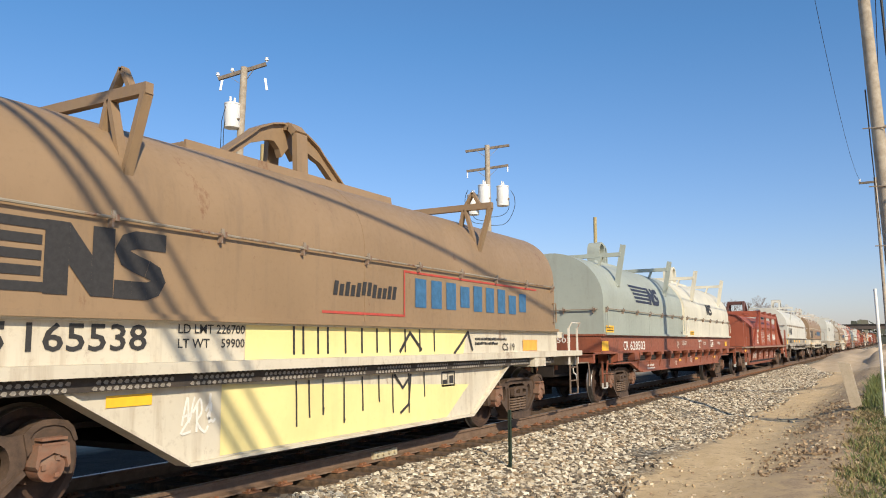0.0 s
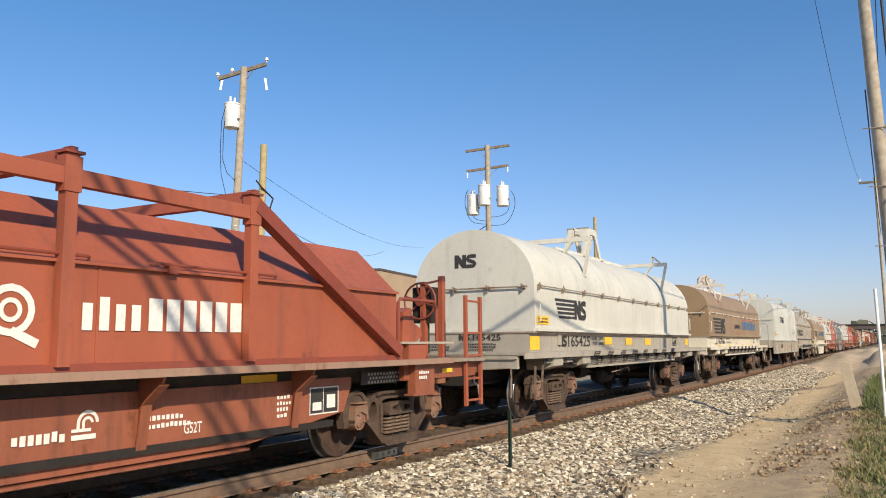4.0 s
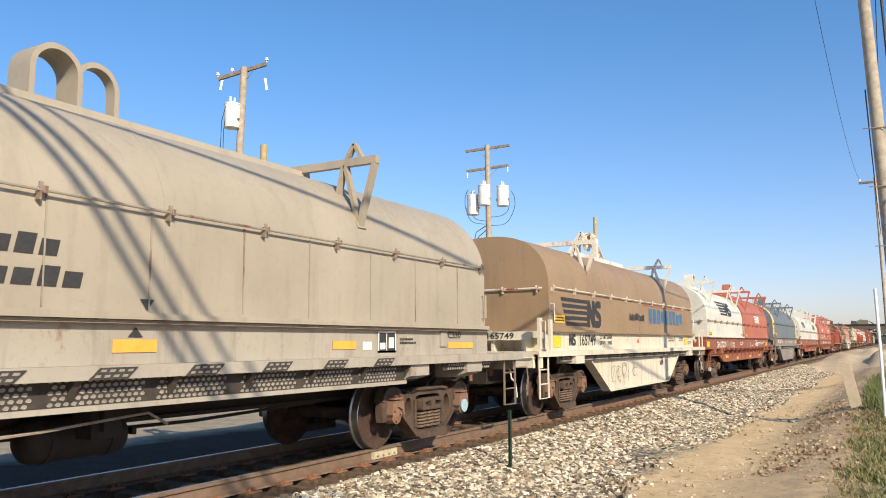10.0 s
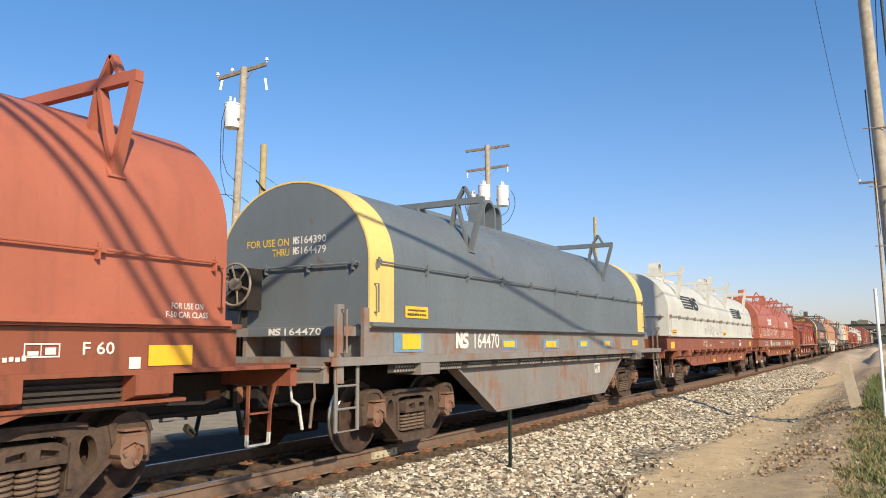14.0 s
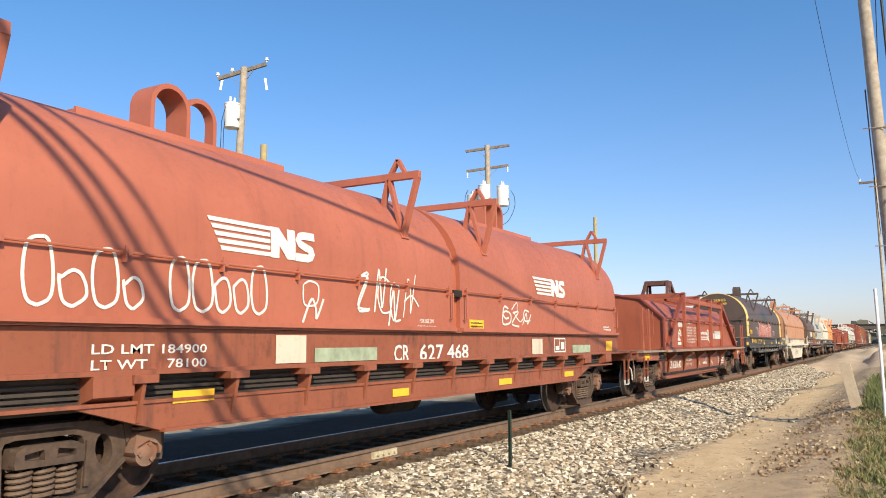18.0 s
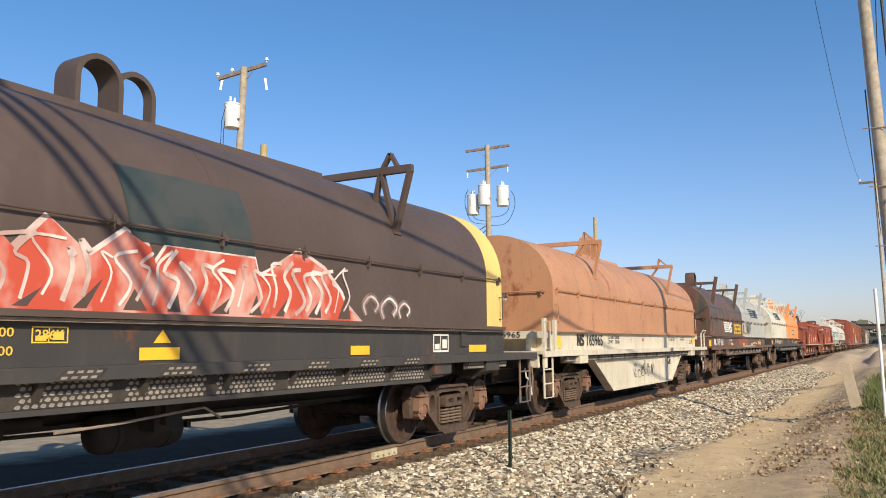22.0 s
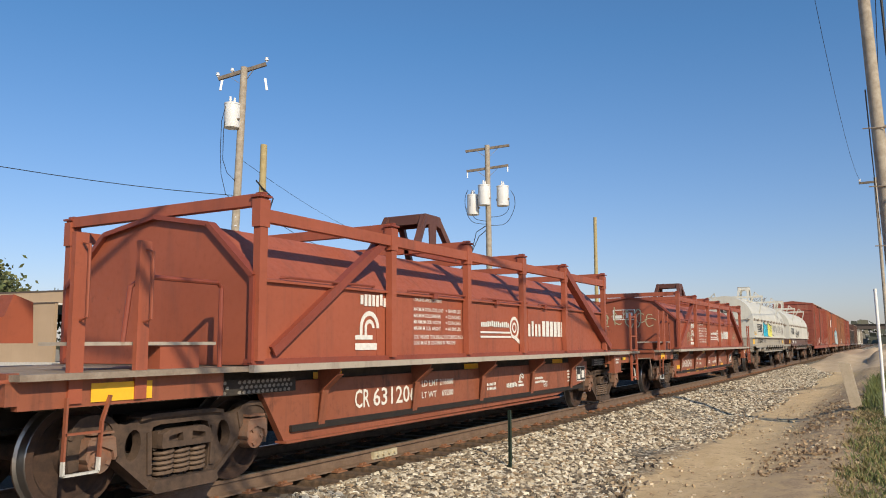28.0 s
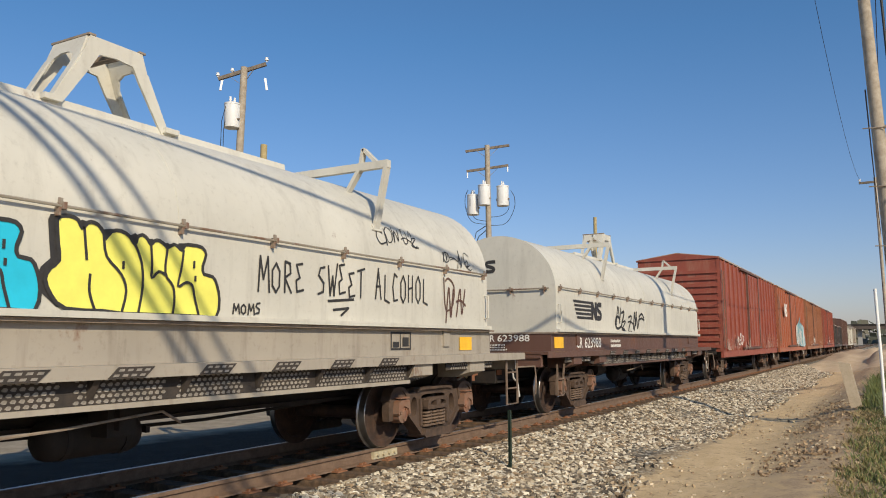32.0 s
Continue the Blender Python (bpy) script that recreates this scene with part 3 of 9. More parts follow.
def hood(car, x0, x1, mat, w=1.29, z0=1.64, zs=2.46, zt=3.60, ring="arch", lift="vee", label="", power=2.0, ribs=(), trim=None, rail=True, grey=None, gear=None, seam=None):
    """A removable round cover with its seam rail, clamps, corner grips and lifting gear."""
    sec = section(w, z0, zs, zt, 14, power)
    g = Geo().prism(sec, "x", x0, x1)
    ob = part("hood", g, mat, car, label, 30)
    metal = grey or mat
    # rolled lip along the foot, and the ridge cap
    g = Geo()
    for s in (-1, 1):
        g.box(x0 - 0.02, x1 + 0.02, s * (w + 0.028) - 0.045, s * (w + 0.028) + 0.045, z0 - 0.02, z0 + 0.035)
    g.box(x0 - 0.045, x0 + 0.005, -w, w, z0 - 0.03, z0 + 0.035)
    g.box(x1 - 0.005, x1 + 0.045, -w, w, z0 - 0.03, z0 + 0.035)
    part("hood_lip", g, mat, ob)
    for x in ribs:
        band = Geo()
        outer, inner = section(w + 0.004, z0 + 0.04, zs, zt + 0.004, 14, power), section(w - 0.02, z0 + 0.04, zs, zt - 0.02, 14, power)
        k = len(outer)
        vs = [(xx, y, z) for xx in (x - 0.035, x + 0.035) for ring_ in (outer, inner) for y, z in ring_]
        fs = []
        for i in range(k - 1):
            fs += [(i, i + 1, 2 * k + i + 1, 2 * k + i), (k + i, 3 * k + i, 3 * k + i + 1, k + i + 1), (i, k + i, k + i + 1, i + 1), (2 * k + i, 2 * k + i + 1, 3 * k + i + 1, 3 * k + i)]
        part("seam_band", band.add(vs, fs), mat, ob, smooth=40)
    if trim:
        for xa, xb in ((x0 - 0.006, x0 + 0.55), (x1 - 0.55, x1 + 0.006)):
            outer, inner = section(w + 0.006, z0, zs, zt + 0.006, 14, power), section(w - 0.02, z0, zs, zt - 0.02, 14, power)
            k = len(outer)
            vs = [(xx, y, z) for xx in (xa, xb) for ring_ in (outer, inner) for y, z in ring_]
            fs = []
            for i in range(k - 1):
                fs += [(i, i + 1, 2 * k + i + 1, 2 * k + i), (k + i, 3 * k + i, 3 * k + i + 1, k + i + 1), (i, k + i, k + i + 1, i + 1), (2 * k + i, 2 * k + i + 1, 3 * k + i + 1, 3 * k + i)]
            part("painted_band", Geo().add(vs, fs), trim, ob, "pale yellow band at the hood's end", 40)
    if rail:
        # a pipe runs round the hood at its shoulder, held by clamps
        zr = seam or zs - 0.02
        pipe = M["grimy_rail"] if mat in (M["white"], M["cream"], M["pale"], M["tan_grey"], M["grey"], M["grey_green"], M["tan"]) and not grey else metal
        for s in (-1, 1):
            part("seam_rail", Geo().tube([(x0 + 0.12, s * (w + 0.05), zr), ((x0 + x1) / 2, s * (w + 0.055), zr - 0.008), (x1 - 0.12, s * (w + 0.05), zr)], 0.013, 6), pipe, ob)
        for xe, d in ((x0, -1), (x1, 1)):
            part("seam_rail", Geo().tube([(xe + d * 0.05, -w + 0.12, zr - 0.02), (xe + d * 0.055, w - 0.12, zr - 0.02)], 0.016, 6), pipe, ob)
        n = max(3, round((x1 - x0) / 1.25))
        clamp = Geo().box(-0.022, 0.022, -0.07, 0.02, -0.030, 0.026).box(-0.042, -0.022, -0.06, 0.0, -0.085, -0.01).box(-0.05, -0.014, -0.066, -0.048, 0.0, 0.055).mesh("rail_clamp", as_list(pipe))
        for i in range(n + 1):
            x = x0 + 0.16 + (x1 - x0 - 0.32) * i / n
            part("rail_clamp", clamp, None, ob, at=pose(x, -w, zr))
        for i in range(4):
            part("rail_clamp", clamp, None, ob, at=pose(x0, -w + 0.2 + (2 * w - 0.4) * i / 3, zr - 0.02, 0, 0, -90))
    for xg in (x0 + 0.10, x1 - 0.10):
        part("grab_iron", Geo().tube([(xg, -w, zr_grip(zs)), (xg, -w - 0.07, zr_grip(zs)), (xg, -w - 0.07, z0 + 0.16), (xg, -w, z0 + 0.16)], 0.013, 6), metal, ob)
    xm = (x0 + x1) / 2
    length = x1 - x0
    # walkway plate on the crown under the lifting eyes, then the guides
    centre, spread, plate, aside = gear or (xm, 3.4 if length > 10 else 2.4, 1.5, 0.0)
    flank, rise = (0.36, 0.10) if ring == "spider" else (0.27, 0.055)
    if ring == "spider" and plate:
        plate += 0.45
    for s in (-1, 1) if plate else ():
        part("crown_rail", Geo().prism([(s * (flank - 0.06), zt - 0.10), (s * (flank - 0.03), zt + rise), (s * flank, zt + rise), (s * (flank + 0.03), zt - 0.12)], "x", centre + aside - plate, centre + aside + plate), metal, ob)
    if plate:
        part("crown_plate", Geo().box(centre + aside - plate, centre + aside + plate, -flank + 0.05, flank - 0.05, zt - 0.03, zt + rise - 0.02), metal, ob)
    lift_gear(ob, centre + aside, zt, ring, metal)
    if lift:
        for s in (-1, 1):
            guide(ob, centre + s * spread, w, zs, zt, lift, metal)
    return ob


def zr_grip(zs):
    return zs - 0.30


def arc(cx, cz, r, a0, a1, y, n=8, sx=1.0):
    return [(cx + sx * r * math.cos(radians(a0 + (a1 - a0) * i / n)), y, cz + r * math.sin(radians(a0 + (a1 - a0) * i / n))) for i in range(n + 1)]


def lift_gear(hood_ob, xm, zt, ring, mat):
    if ring == "arch":
        for c, deep, r in ((xm - 0.26, 0.34, 0.25), (xm + 0.255, 0.14, 0.235)):
            top = zt + 0.37
            outer = [(c - r - 0.028, zt - 0.04)] + [(p[0], p[2]) for p in arc(c, top, r + 0.028, 180, 0, 0, 14)] + [(c + r + 0.028, zt - 0.04)]
            inner = [(c + r - 0.028, zt - 0.04)] + [(p[0], p[2]) for p in arc(c, top, r - 0.028, 0, 180, 0, 14)] + [(c - r + 0.028, zt - 0.04)]
            eye = part("lifting_eye", Geo().plate(outer + inner, [], "y", -deep / 2, deep / 2), mat, hood_ob, smooth=40)
            for s in (-1, 1):
                part("eye_foot", Geo().box(c + s * r - 0.06, c + s * r + 0.06, -deep / 2 - 0.05, deep / 2 + 0.05, zt + 0.03, zt + 0.075), mat, eye)
    elif ring == "spider":
        top = zt + 0.78
        for s in (-1, 1):
            g = Geo()
            rib = [(0.0, 0.0), (0.16, -0.01), (0.36, -0.06), (0.60, -0.17), (0.72, -0.27), (1.34, -0.72), (1.42, -0.80), (1.30, -0.80), (0.70, -0.37), (0.56, -0.33), (0.40, -0.27), (0.28, -0.26), (0.18, -0.34), (0.13, -0.45), (0.0, -0.30)]
            g.prism([(xm + s * a, top + b) for a, b in rib], "y", -0.045, 0.045)
            lid = [(xm + s * a, 0, top + b + 0.012) for a, b in rib[:7]]
            for a, b in zip(lid, lid[1:]):
                g.beam(a, b, 0.022, 0.20, side=(0, 1, 0))
            part("lifting_leg", g, mat, hood_ob)
            g = Geo()
            pts = [((xm, s * 0.0, top - 0.02), 0.10), ((xm, s * 0.14, top - 0.03), 0.10), ((xm, s * 0.24, top - 0.14), 0.09), ((xm, s * 0.27, zt + 0.04), 0.07)]
            for a, b in zip(pts, pts[1:]):
                g.beam(a[0], b[0], (a[1] + b[1]) / 2, 0.22, side=(1, 0, 0))
            part("lifting_leg", g, mat, hood_ob)
    elif ring == "stand":
        top = zt + 0.78
        half = [(0.0, top), (0.31, top), (0.40, top - 0.25), (0.75, zt - 0.08), (0.64, zt - 0.08), (0.30, top - 0.34), (0.20, top - 0.17), (0.0, top - 0.15)]
        for q in (-1, 1):
            sides = [(xm + a, b) for a, b in half] + [(xm - a, b) for a, b in reversed(half[1:-1])]
            frame_side = part("lifting_frame", Geo().plate(sides, [], "y", q * 0.28 - 0.014, q * 0.28 + 0.014), mat, hood_ob)
            for s in (-1, 1):
                g = Geo().beam((xm + s * 0.385, q * 0.245, top - 0.20), (xm + s * 0.735, q * 0.245, zt - 0.07), 0.022, 0.085, side=(0, 1, 0))
                part("leg_flange", g, mat, frame_side)
                part("leg_foot", Geo().box(xm + s * 0.70 - 0.09, xm + s * 0.70 + 0.09, q * 0.28 - 0.07, q * 0.28 + 0.05, zt + 0.005, zt + 0.06), mat, frame_side)
        for s in (-1, 1):
            web = [(-0.265, top - 0.36), (-0.265, top - 0.005), (0.265, top - 0.005), (0.265, top - 0.36), (0.22, top - 0.36), (0.15, top - 0.19), (0.06, top - 0.15), (-0.06, top - 0.15), (-0.15, top - 0.19), (-0.22, top - 0.36)]
            g = Geo().plate(web, [], "x", -0.012, 0.012)
            g.v = [(xm + s * (0.315 + 0.36 * (top - z)) + x, y, z) for x, y, z in g.v]
            part("lifting_web", g, mat, hood_ob)
            part("lifting_cap", Geo().box(xm + s * 0.30 - 0.03, xm + s * 0.30 + 0.05, -0.30, 0.30, top + 0.002, top + 0.022), M["deck"], hood_ob)
        for s in (-1, 1):
            part("lifting_brace", Geo().beam((xm + s * 0.02, -0.26, top - 0.12), (xm + s * 0.02, 0.26, top - 0.12), 0.05, 0.05), M["deck"], hood_ob)


def guide(hood_ob, x, w, zs, zt, style, mat):
    """Crane guide: a bar across the roof on slanted legs that stand on the shoulders."""
    bar_z = zt + (0.08 if style != "post" else 0.035)
    reach = {"vee": 1.46, "ell": 1.40, "post": 1.32}[style] + (w - 1.29)
    g = Geo().beam((x, -reach, bar_z), (x, reach, bar_z), 0.085, 0.10)
    part("guide_bar", g, mat, hood_ob)

    def on_roof(y):
        return zs + (zt - zs) * max(0.0, 1 - (abs(y) / w) ** 2) ** 0.5
    fy = w * 0.925
    fz = on_roof(fy)
    iy = 0.86 if style == "vee" else 0.74
    iz = on_roof(iy)
    for s in (-1, 1):
        foot, inner = (x, s * fy, fz - 0.03), (x, s * iy, iz - 0.02)
        part("guide_foot", Geo().beam((x - 0.09, s * (fy + 0.01), fz - 0.02), (x + 0.09, s * (fy + 0.01), fz - 0.02), 0.09, 0.03, side=(0, s * 0.85, 0.5)), mat, hood_ob)
        if style == "post":
            part("guide_post", Geo().beam(foot, (x, s * (reach + 0.06), zt + 0.27), 0.13, 0.055, side=(1, 0, 0)), mat, hood_ob)
            part("guide_strut", Geo().beam(inner, (x, s * 0.83, bar_z - 0.03), 0.05, 0.10, side=(1, 0, 0)), mat, hood_ob)
            continue
        part("guide_post", Geo().beam(foot, (x, s * (reach - 0.03), bar_z - 0.03), 0.055, 0.10, side=(1, 0, 0)), mat, hood_ob)
        peak = (x, s * (1.11 if style == "vee" else 1.0), zt + 0.32)
        part("guide_strut", Geo().beam(inner, (x, s * 0.95, bar_z - 0.02), 0.05, 0.09, side=(1, 0, 0)), mat, hood_ob)
        part("guide_strut", Geo().beam((x, s * 0.95, bar_z - 0.02), peak, 0.045, 0.08, side=(1, 0, 0)), mat, hood_ob)
        part("guide_strut", Geo().beam(peak, (x, s * 1.25, bar_z), 0.045, 0.08, side=(1, 0, 0)), mat, hood_ob)
        if style == "vee":
            part("guide_brace", Geo().beam(foot, (x, s * 0.97, bar_z - 0.03), 0.05, 0.09, side=(1, 0, 0)), mat, hood_ob)


RUNG = {}


def ladder(car, x, y, z0, z1, mat, rungs=3, wide=0.42):
    key = (mat.name, z0, z1)
    if key not in RUNG:
        h = z1 - z0
        RUNG[key] = (Geo().box(-0.025, 0.025, -0.009, 0.009, 0, h).mesh("ladder_rail", [mat]), Geo().tube([(-wide / 2, 0, 0), (wide / 2, 0, 0)], 0.014, 6).mesh("rung", [mat]),
                     Geo().box(-wide / 2, wide / 2, -0.02, 0.02, 0, 0.012).mesh("step", [mat]))
    rail, rung, step = RUNG[key]
    base = part("step_ladder", step, None, car, at=pose(x, y, z0))
    for dx in (-wide / 2, wide / 2):
        part("ladder_rail", rail, None, base, at=pose(dx, 0, 0))
    for i in range(1, rungs):
        part("rung", rung, None, base, at=pose(0, 0, (z1 - z0) * i / rungs))


def stirrup(car, x, y, mat, upper):
    g = Geo()
    for a, b in (((-0.16, 0.52), (-0.16, 0.41)), ((-0.16, 0.41), (0.15, 0.41)), ((0.15, 0.41), (0.155, 0.52))):
        g.beam((x + a[0], y, a[1]), (x + b[0], y, b[1]), 0.018, 0.036, side=(0, 1, 0))
    step = part("stirrup_step", g, mat, car, "white painted stirrup step" if mat == M["white_step"] else "grimy steel stirrup step")
    g = Geo()
    for a, b in (((-0.15, 1.0), (-0.16, 0.52)), ((-0.16, 0.72), (0.16, 0.72)), ((0.155, 0.52), (0.17, 0.80)), ((0.17, 0.80), (0.24, 1.0))):
        g.beam((x + a[0], y, a[1]), (x + b[0], y, b[1]), 0.018, 0.036, side=(0, 1, 0))
    part("step_hanger", g, upper, step)


def coupler(car, x, d):
    """Draft gear, coupler head, hose and the cut lever at the end x; d is its outward way."""
    g = Geo().box(min(x, x + d * 0.35), max(x, x + d * 0.35), -0.09, 0.09, 0.80, 0.96)
    p = [(0.30, -0.20), (0.62, -0.22), (0.74, -0.10), (0.70, 0.02), (0.58, 0.05), (0.56, 0.13), (0.40, 0.17), (0.30, 0.12)]
    g.prism([(x + d * a, b * d) for a, b in p], "z", 0.72, 1.02)
    part("coupler", g, M["rust_coupler"], car, "rusty knuckle coupler")
    y = -0.36 * d
    pts = [(x + d * 0.02, y, 0.80), (x + d * 0.16, y, 0.72), (x + d * 0.28, y * 0.8, 0.50), (x + d * 0.46, y * 0.4, 0.36), (x + d * 0.62, y * 0.05, 0.40), (x + d * 0.70, 0, 0.46)]
    part("air_hose", Geo().tube(pts, 0.026, 8), M["hose"], car, smooth=60)
    part("hose_coupling", Geo().beam((x + d * 0.60, y * 0.08, 0.39), (x + d * 0.74, 0.0, 0.49), 0.05, 0.07), M["brass_end"], car, "pale brass hose coupling")
    part("angle_cock", Geo().beam((x - d * 0.05, y, 0.86), (x + d * 0.10, y, 0.78), 0.07, 0.08).beam((x + d * 0.02, y - 0.12, 0.90), (x + d * 0.02, y + 0.03, 0.86), 0.03, 0.03), M["brass_end"], car)
    part("train_pipe", Geo().tube([(x - d * 0.9, y * 1.1, 0.80), (x - d * 0.4, y * 1.15, 0.78), (x - d * 0.05, y, 0.86)], 0.022, 6), M["deck"], car)
    part("draft_key", Geo().box(x - 0.10 - d * 0.25, x + 0.10 - d * 0.25, -0.40, 0.40, 0.80, 0.90), M["rust_coupler"], car)
    g = Geo().tube([(x + d * 0.03, -1.25, 0.98), (x + d * 0.08, -0.9, 0.96), (x + d * 0.10, -0.3, 0.93), (x + d * 0.18, -0.12, 1.05)], 0.014, 6)
    lever = part("uncoupling_lever", g, M["deck"], car)
    part("lever_handle", Geo().tube([(x + d * 0.03, -1.25, 0.98), (x + d * 0.04, -1.27, 0.80)], 0.014, 6).tube([(x + d * 0.04, -1.27, 0.80), (x + d * 0.12, -1.30, 0.74), (x + d * 0.17, -1.31, 0.48)], 0.019, 6), M["white_step"] if d > 0 else M["step_steel"], lever, "white painted lever handle" if d > 0 else "")
    g = Geo().box(min(x, x + d * 0.06), max(x, x + d * 0.06), -0.45, 0.45, 0.66, 1.06).box(min(x, x - d * 0.5), max(x, x - d * 0.5), -0.24, 0.24, 0.62, 1.08)
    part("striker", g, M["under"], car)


def brake_wheel(car, x, d, y, z, mat, case=None):
    g = Geo()
    r = 0.28
    pts = [(x, y + r * math.cos(a), z + r * math.sin(a)) for a in [2 * math.pi * i / 20 for i in range(21)]]
    g.tube(pts, 0.017, 8)
    w = part("brake_wheel", g, mat, car, "spoked hand brake wheel", 60)
    for i in range(6):
        a = 2 * math.pi * i / 6 + 0.3
        dy, dz = math.cos(a), math.sin(a)
        part("spoke", Geo().beam((x - d * 0.03, y + 0.05 * dy, z + 0.05 * dz), (x, y + r * dy, z + r * dz), 0.022, 0.014, side=(1, 0, 0)), mat, w)
    part("hub", Geo().lathe([(0.0, -0.05), (0.075, -0.05), (0.085, -0.02), (0.085, 0.03), (0.05, 0.05), (0.0, 0.05)], "x", (x - d * 0.02, y, z), 14), mat, w, smooth=40)
    part("chain", Geo().tube([(x - d * 0.1, y, z - 0.3), (x - d * 0.09, y + 0.01, z - 0.55), (x - d * 0.1, y, 1.2)], 0.014, 6), M["under"], w)
    g = Geo().box(min(x - d * 0.06, x - d * 0.34), max(x - d * 0.06, x - d * 0.34), y - 0.17, y + 0.17, z - 0.34, z + 0.22)
    g.beam((x - d * 0.2, y, z - 0.3), (x - d * 0.2, y, 1.25), 0.08, 0.08)
    part("brake_housing", g, case or mat, w)


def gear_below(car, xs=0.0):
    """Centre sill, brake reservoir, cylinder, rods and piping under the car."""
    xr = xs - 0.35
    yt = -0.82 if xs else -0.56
    # Outboard tank keeps truck brown; inner tank coloured dark for the deck's shade.
    tank = part("reservoir", Geo().lathe([(0.0, -0.52), (0.10, -0.51), (0.165, -0.46), (0.185, -0.40), (0.185, 0.40), (0.165, 0.46), (0.10, 0.51), (0.0, 0.52)], "x", (xr, yt, 0.59), 20), M["truck"] if xs else M["under"], car, "dusty brown air reservoir slung under the car" if xs else "grimy air reservoir slung under the car, darkened in colour for shade", 40)
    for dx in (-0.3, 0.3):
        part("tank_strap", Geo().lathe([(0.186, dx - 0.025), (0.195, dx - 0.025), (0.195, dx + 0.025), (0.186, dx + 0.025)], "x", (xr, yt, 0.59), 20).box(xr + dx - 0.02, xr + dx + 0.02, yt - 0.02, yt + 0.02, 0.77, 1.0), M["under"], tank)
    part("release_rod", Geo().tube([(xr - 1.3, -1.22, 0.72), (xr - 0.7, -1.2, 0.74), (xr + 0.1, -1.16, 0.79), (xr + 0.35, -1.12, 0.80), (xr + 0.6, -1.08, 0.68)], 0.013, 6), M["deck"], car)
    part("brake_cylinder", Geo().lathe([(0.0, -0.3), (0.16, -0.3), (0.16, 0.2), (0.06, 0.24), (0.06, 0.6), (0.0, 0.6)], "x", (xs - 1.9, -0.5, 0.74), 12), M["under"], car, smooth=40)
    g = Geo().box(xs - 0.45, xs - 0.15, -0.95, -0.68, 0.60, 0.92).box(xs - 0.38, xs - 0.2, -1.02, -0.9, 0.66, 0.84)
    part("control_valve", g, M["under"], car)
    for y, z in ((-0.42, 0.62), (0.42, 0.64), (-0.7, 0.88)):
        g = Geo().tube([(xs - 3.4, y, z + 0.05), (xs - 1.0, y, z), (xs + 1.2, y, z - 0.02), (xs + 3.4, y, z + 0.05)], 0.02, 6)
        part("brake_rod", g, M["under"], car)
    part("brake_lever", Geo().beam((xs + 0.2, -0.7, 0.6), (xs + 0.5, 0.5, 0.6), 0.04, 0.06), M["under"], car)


M["step_steel"] = steel_rust("grimy_step_steel", (0.11, 0.075, 0.055), (0.22, 0.16, 0.115))
M["white_step"] = plain("scuffed_white_step_paint", (0.55, 0.53, 0.48), 0.6, 0, 0.3, 12, 0)


def corner_ladder(car, xa, xb, y, mat):
    """A tall ladder at the corner of a car."""
    g = Geo()
    for x in (xa, xb):
        g.beam((x, y, 0.48), (x, y, 2.12), 0.07, 0.04, side=(0, 1, 0))
    for z in (0.56, 0.88, 1.22, 1.56, 2.04):
        g.beam((xa, y, z), (xb, y, z), 0.03, 0.03)
    part("ladder", g, mat, car, "red corner ladder")


def ends(car, half, sill, w=1.29, style="flat", brake=0, post=None, kind=""):
    """What both ends of a car share: platform, end sill, couplers, ladders; half: from the middle to the striker."""
    post = post or sill
    for d in (-1, 1):
        x = d * half
        coupler(car, x, d)
        g = Geo().box(min(x, x - d * 0.10), max(x, x - d * 0.10), -1.36, 1.36, 0.96, 1.20)
        part("end_sill", g, sill, car)
        for s in (-1, 1):
            if style == "front_stirrup" and d > 0:
                corner_ladder(car, x - 0.52, x - 0.04, s * 1.42, post)
            elif style != "flat":
                stirrup(car, x - d * 0.62, s * 1.40, M["white_step"], sill)
            elif d < 0 and kind != "fish":
                stirrup(car, x + 0.80, s * 1.42, M["step_steel"], M["step_steel"])
            else:
                ladder(car, x - d * 0.36, s * 1.42, 0.40, 1.18, post if d < 0 else M["step_steel"], 3)
        part("grab_iron", Geo().tube([(x - d * 0.1, -1.36, 1.14), (x + d * 0.04, -1.36, 1.14), (x + d * 0.04, -0.7, 1.14), (x - d * 0.1, -0.7, 1.14)], 0.014, 6), post, car)
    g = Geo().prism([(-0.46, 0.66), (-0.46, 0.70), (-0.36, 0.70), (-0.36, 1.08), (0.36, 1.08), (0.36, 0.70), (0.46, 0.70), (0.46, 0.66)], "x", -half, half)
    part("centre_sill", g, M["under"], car)


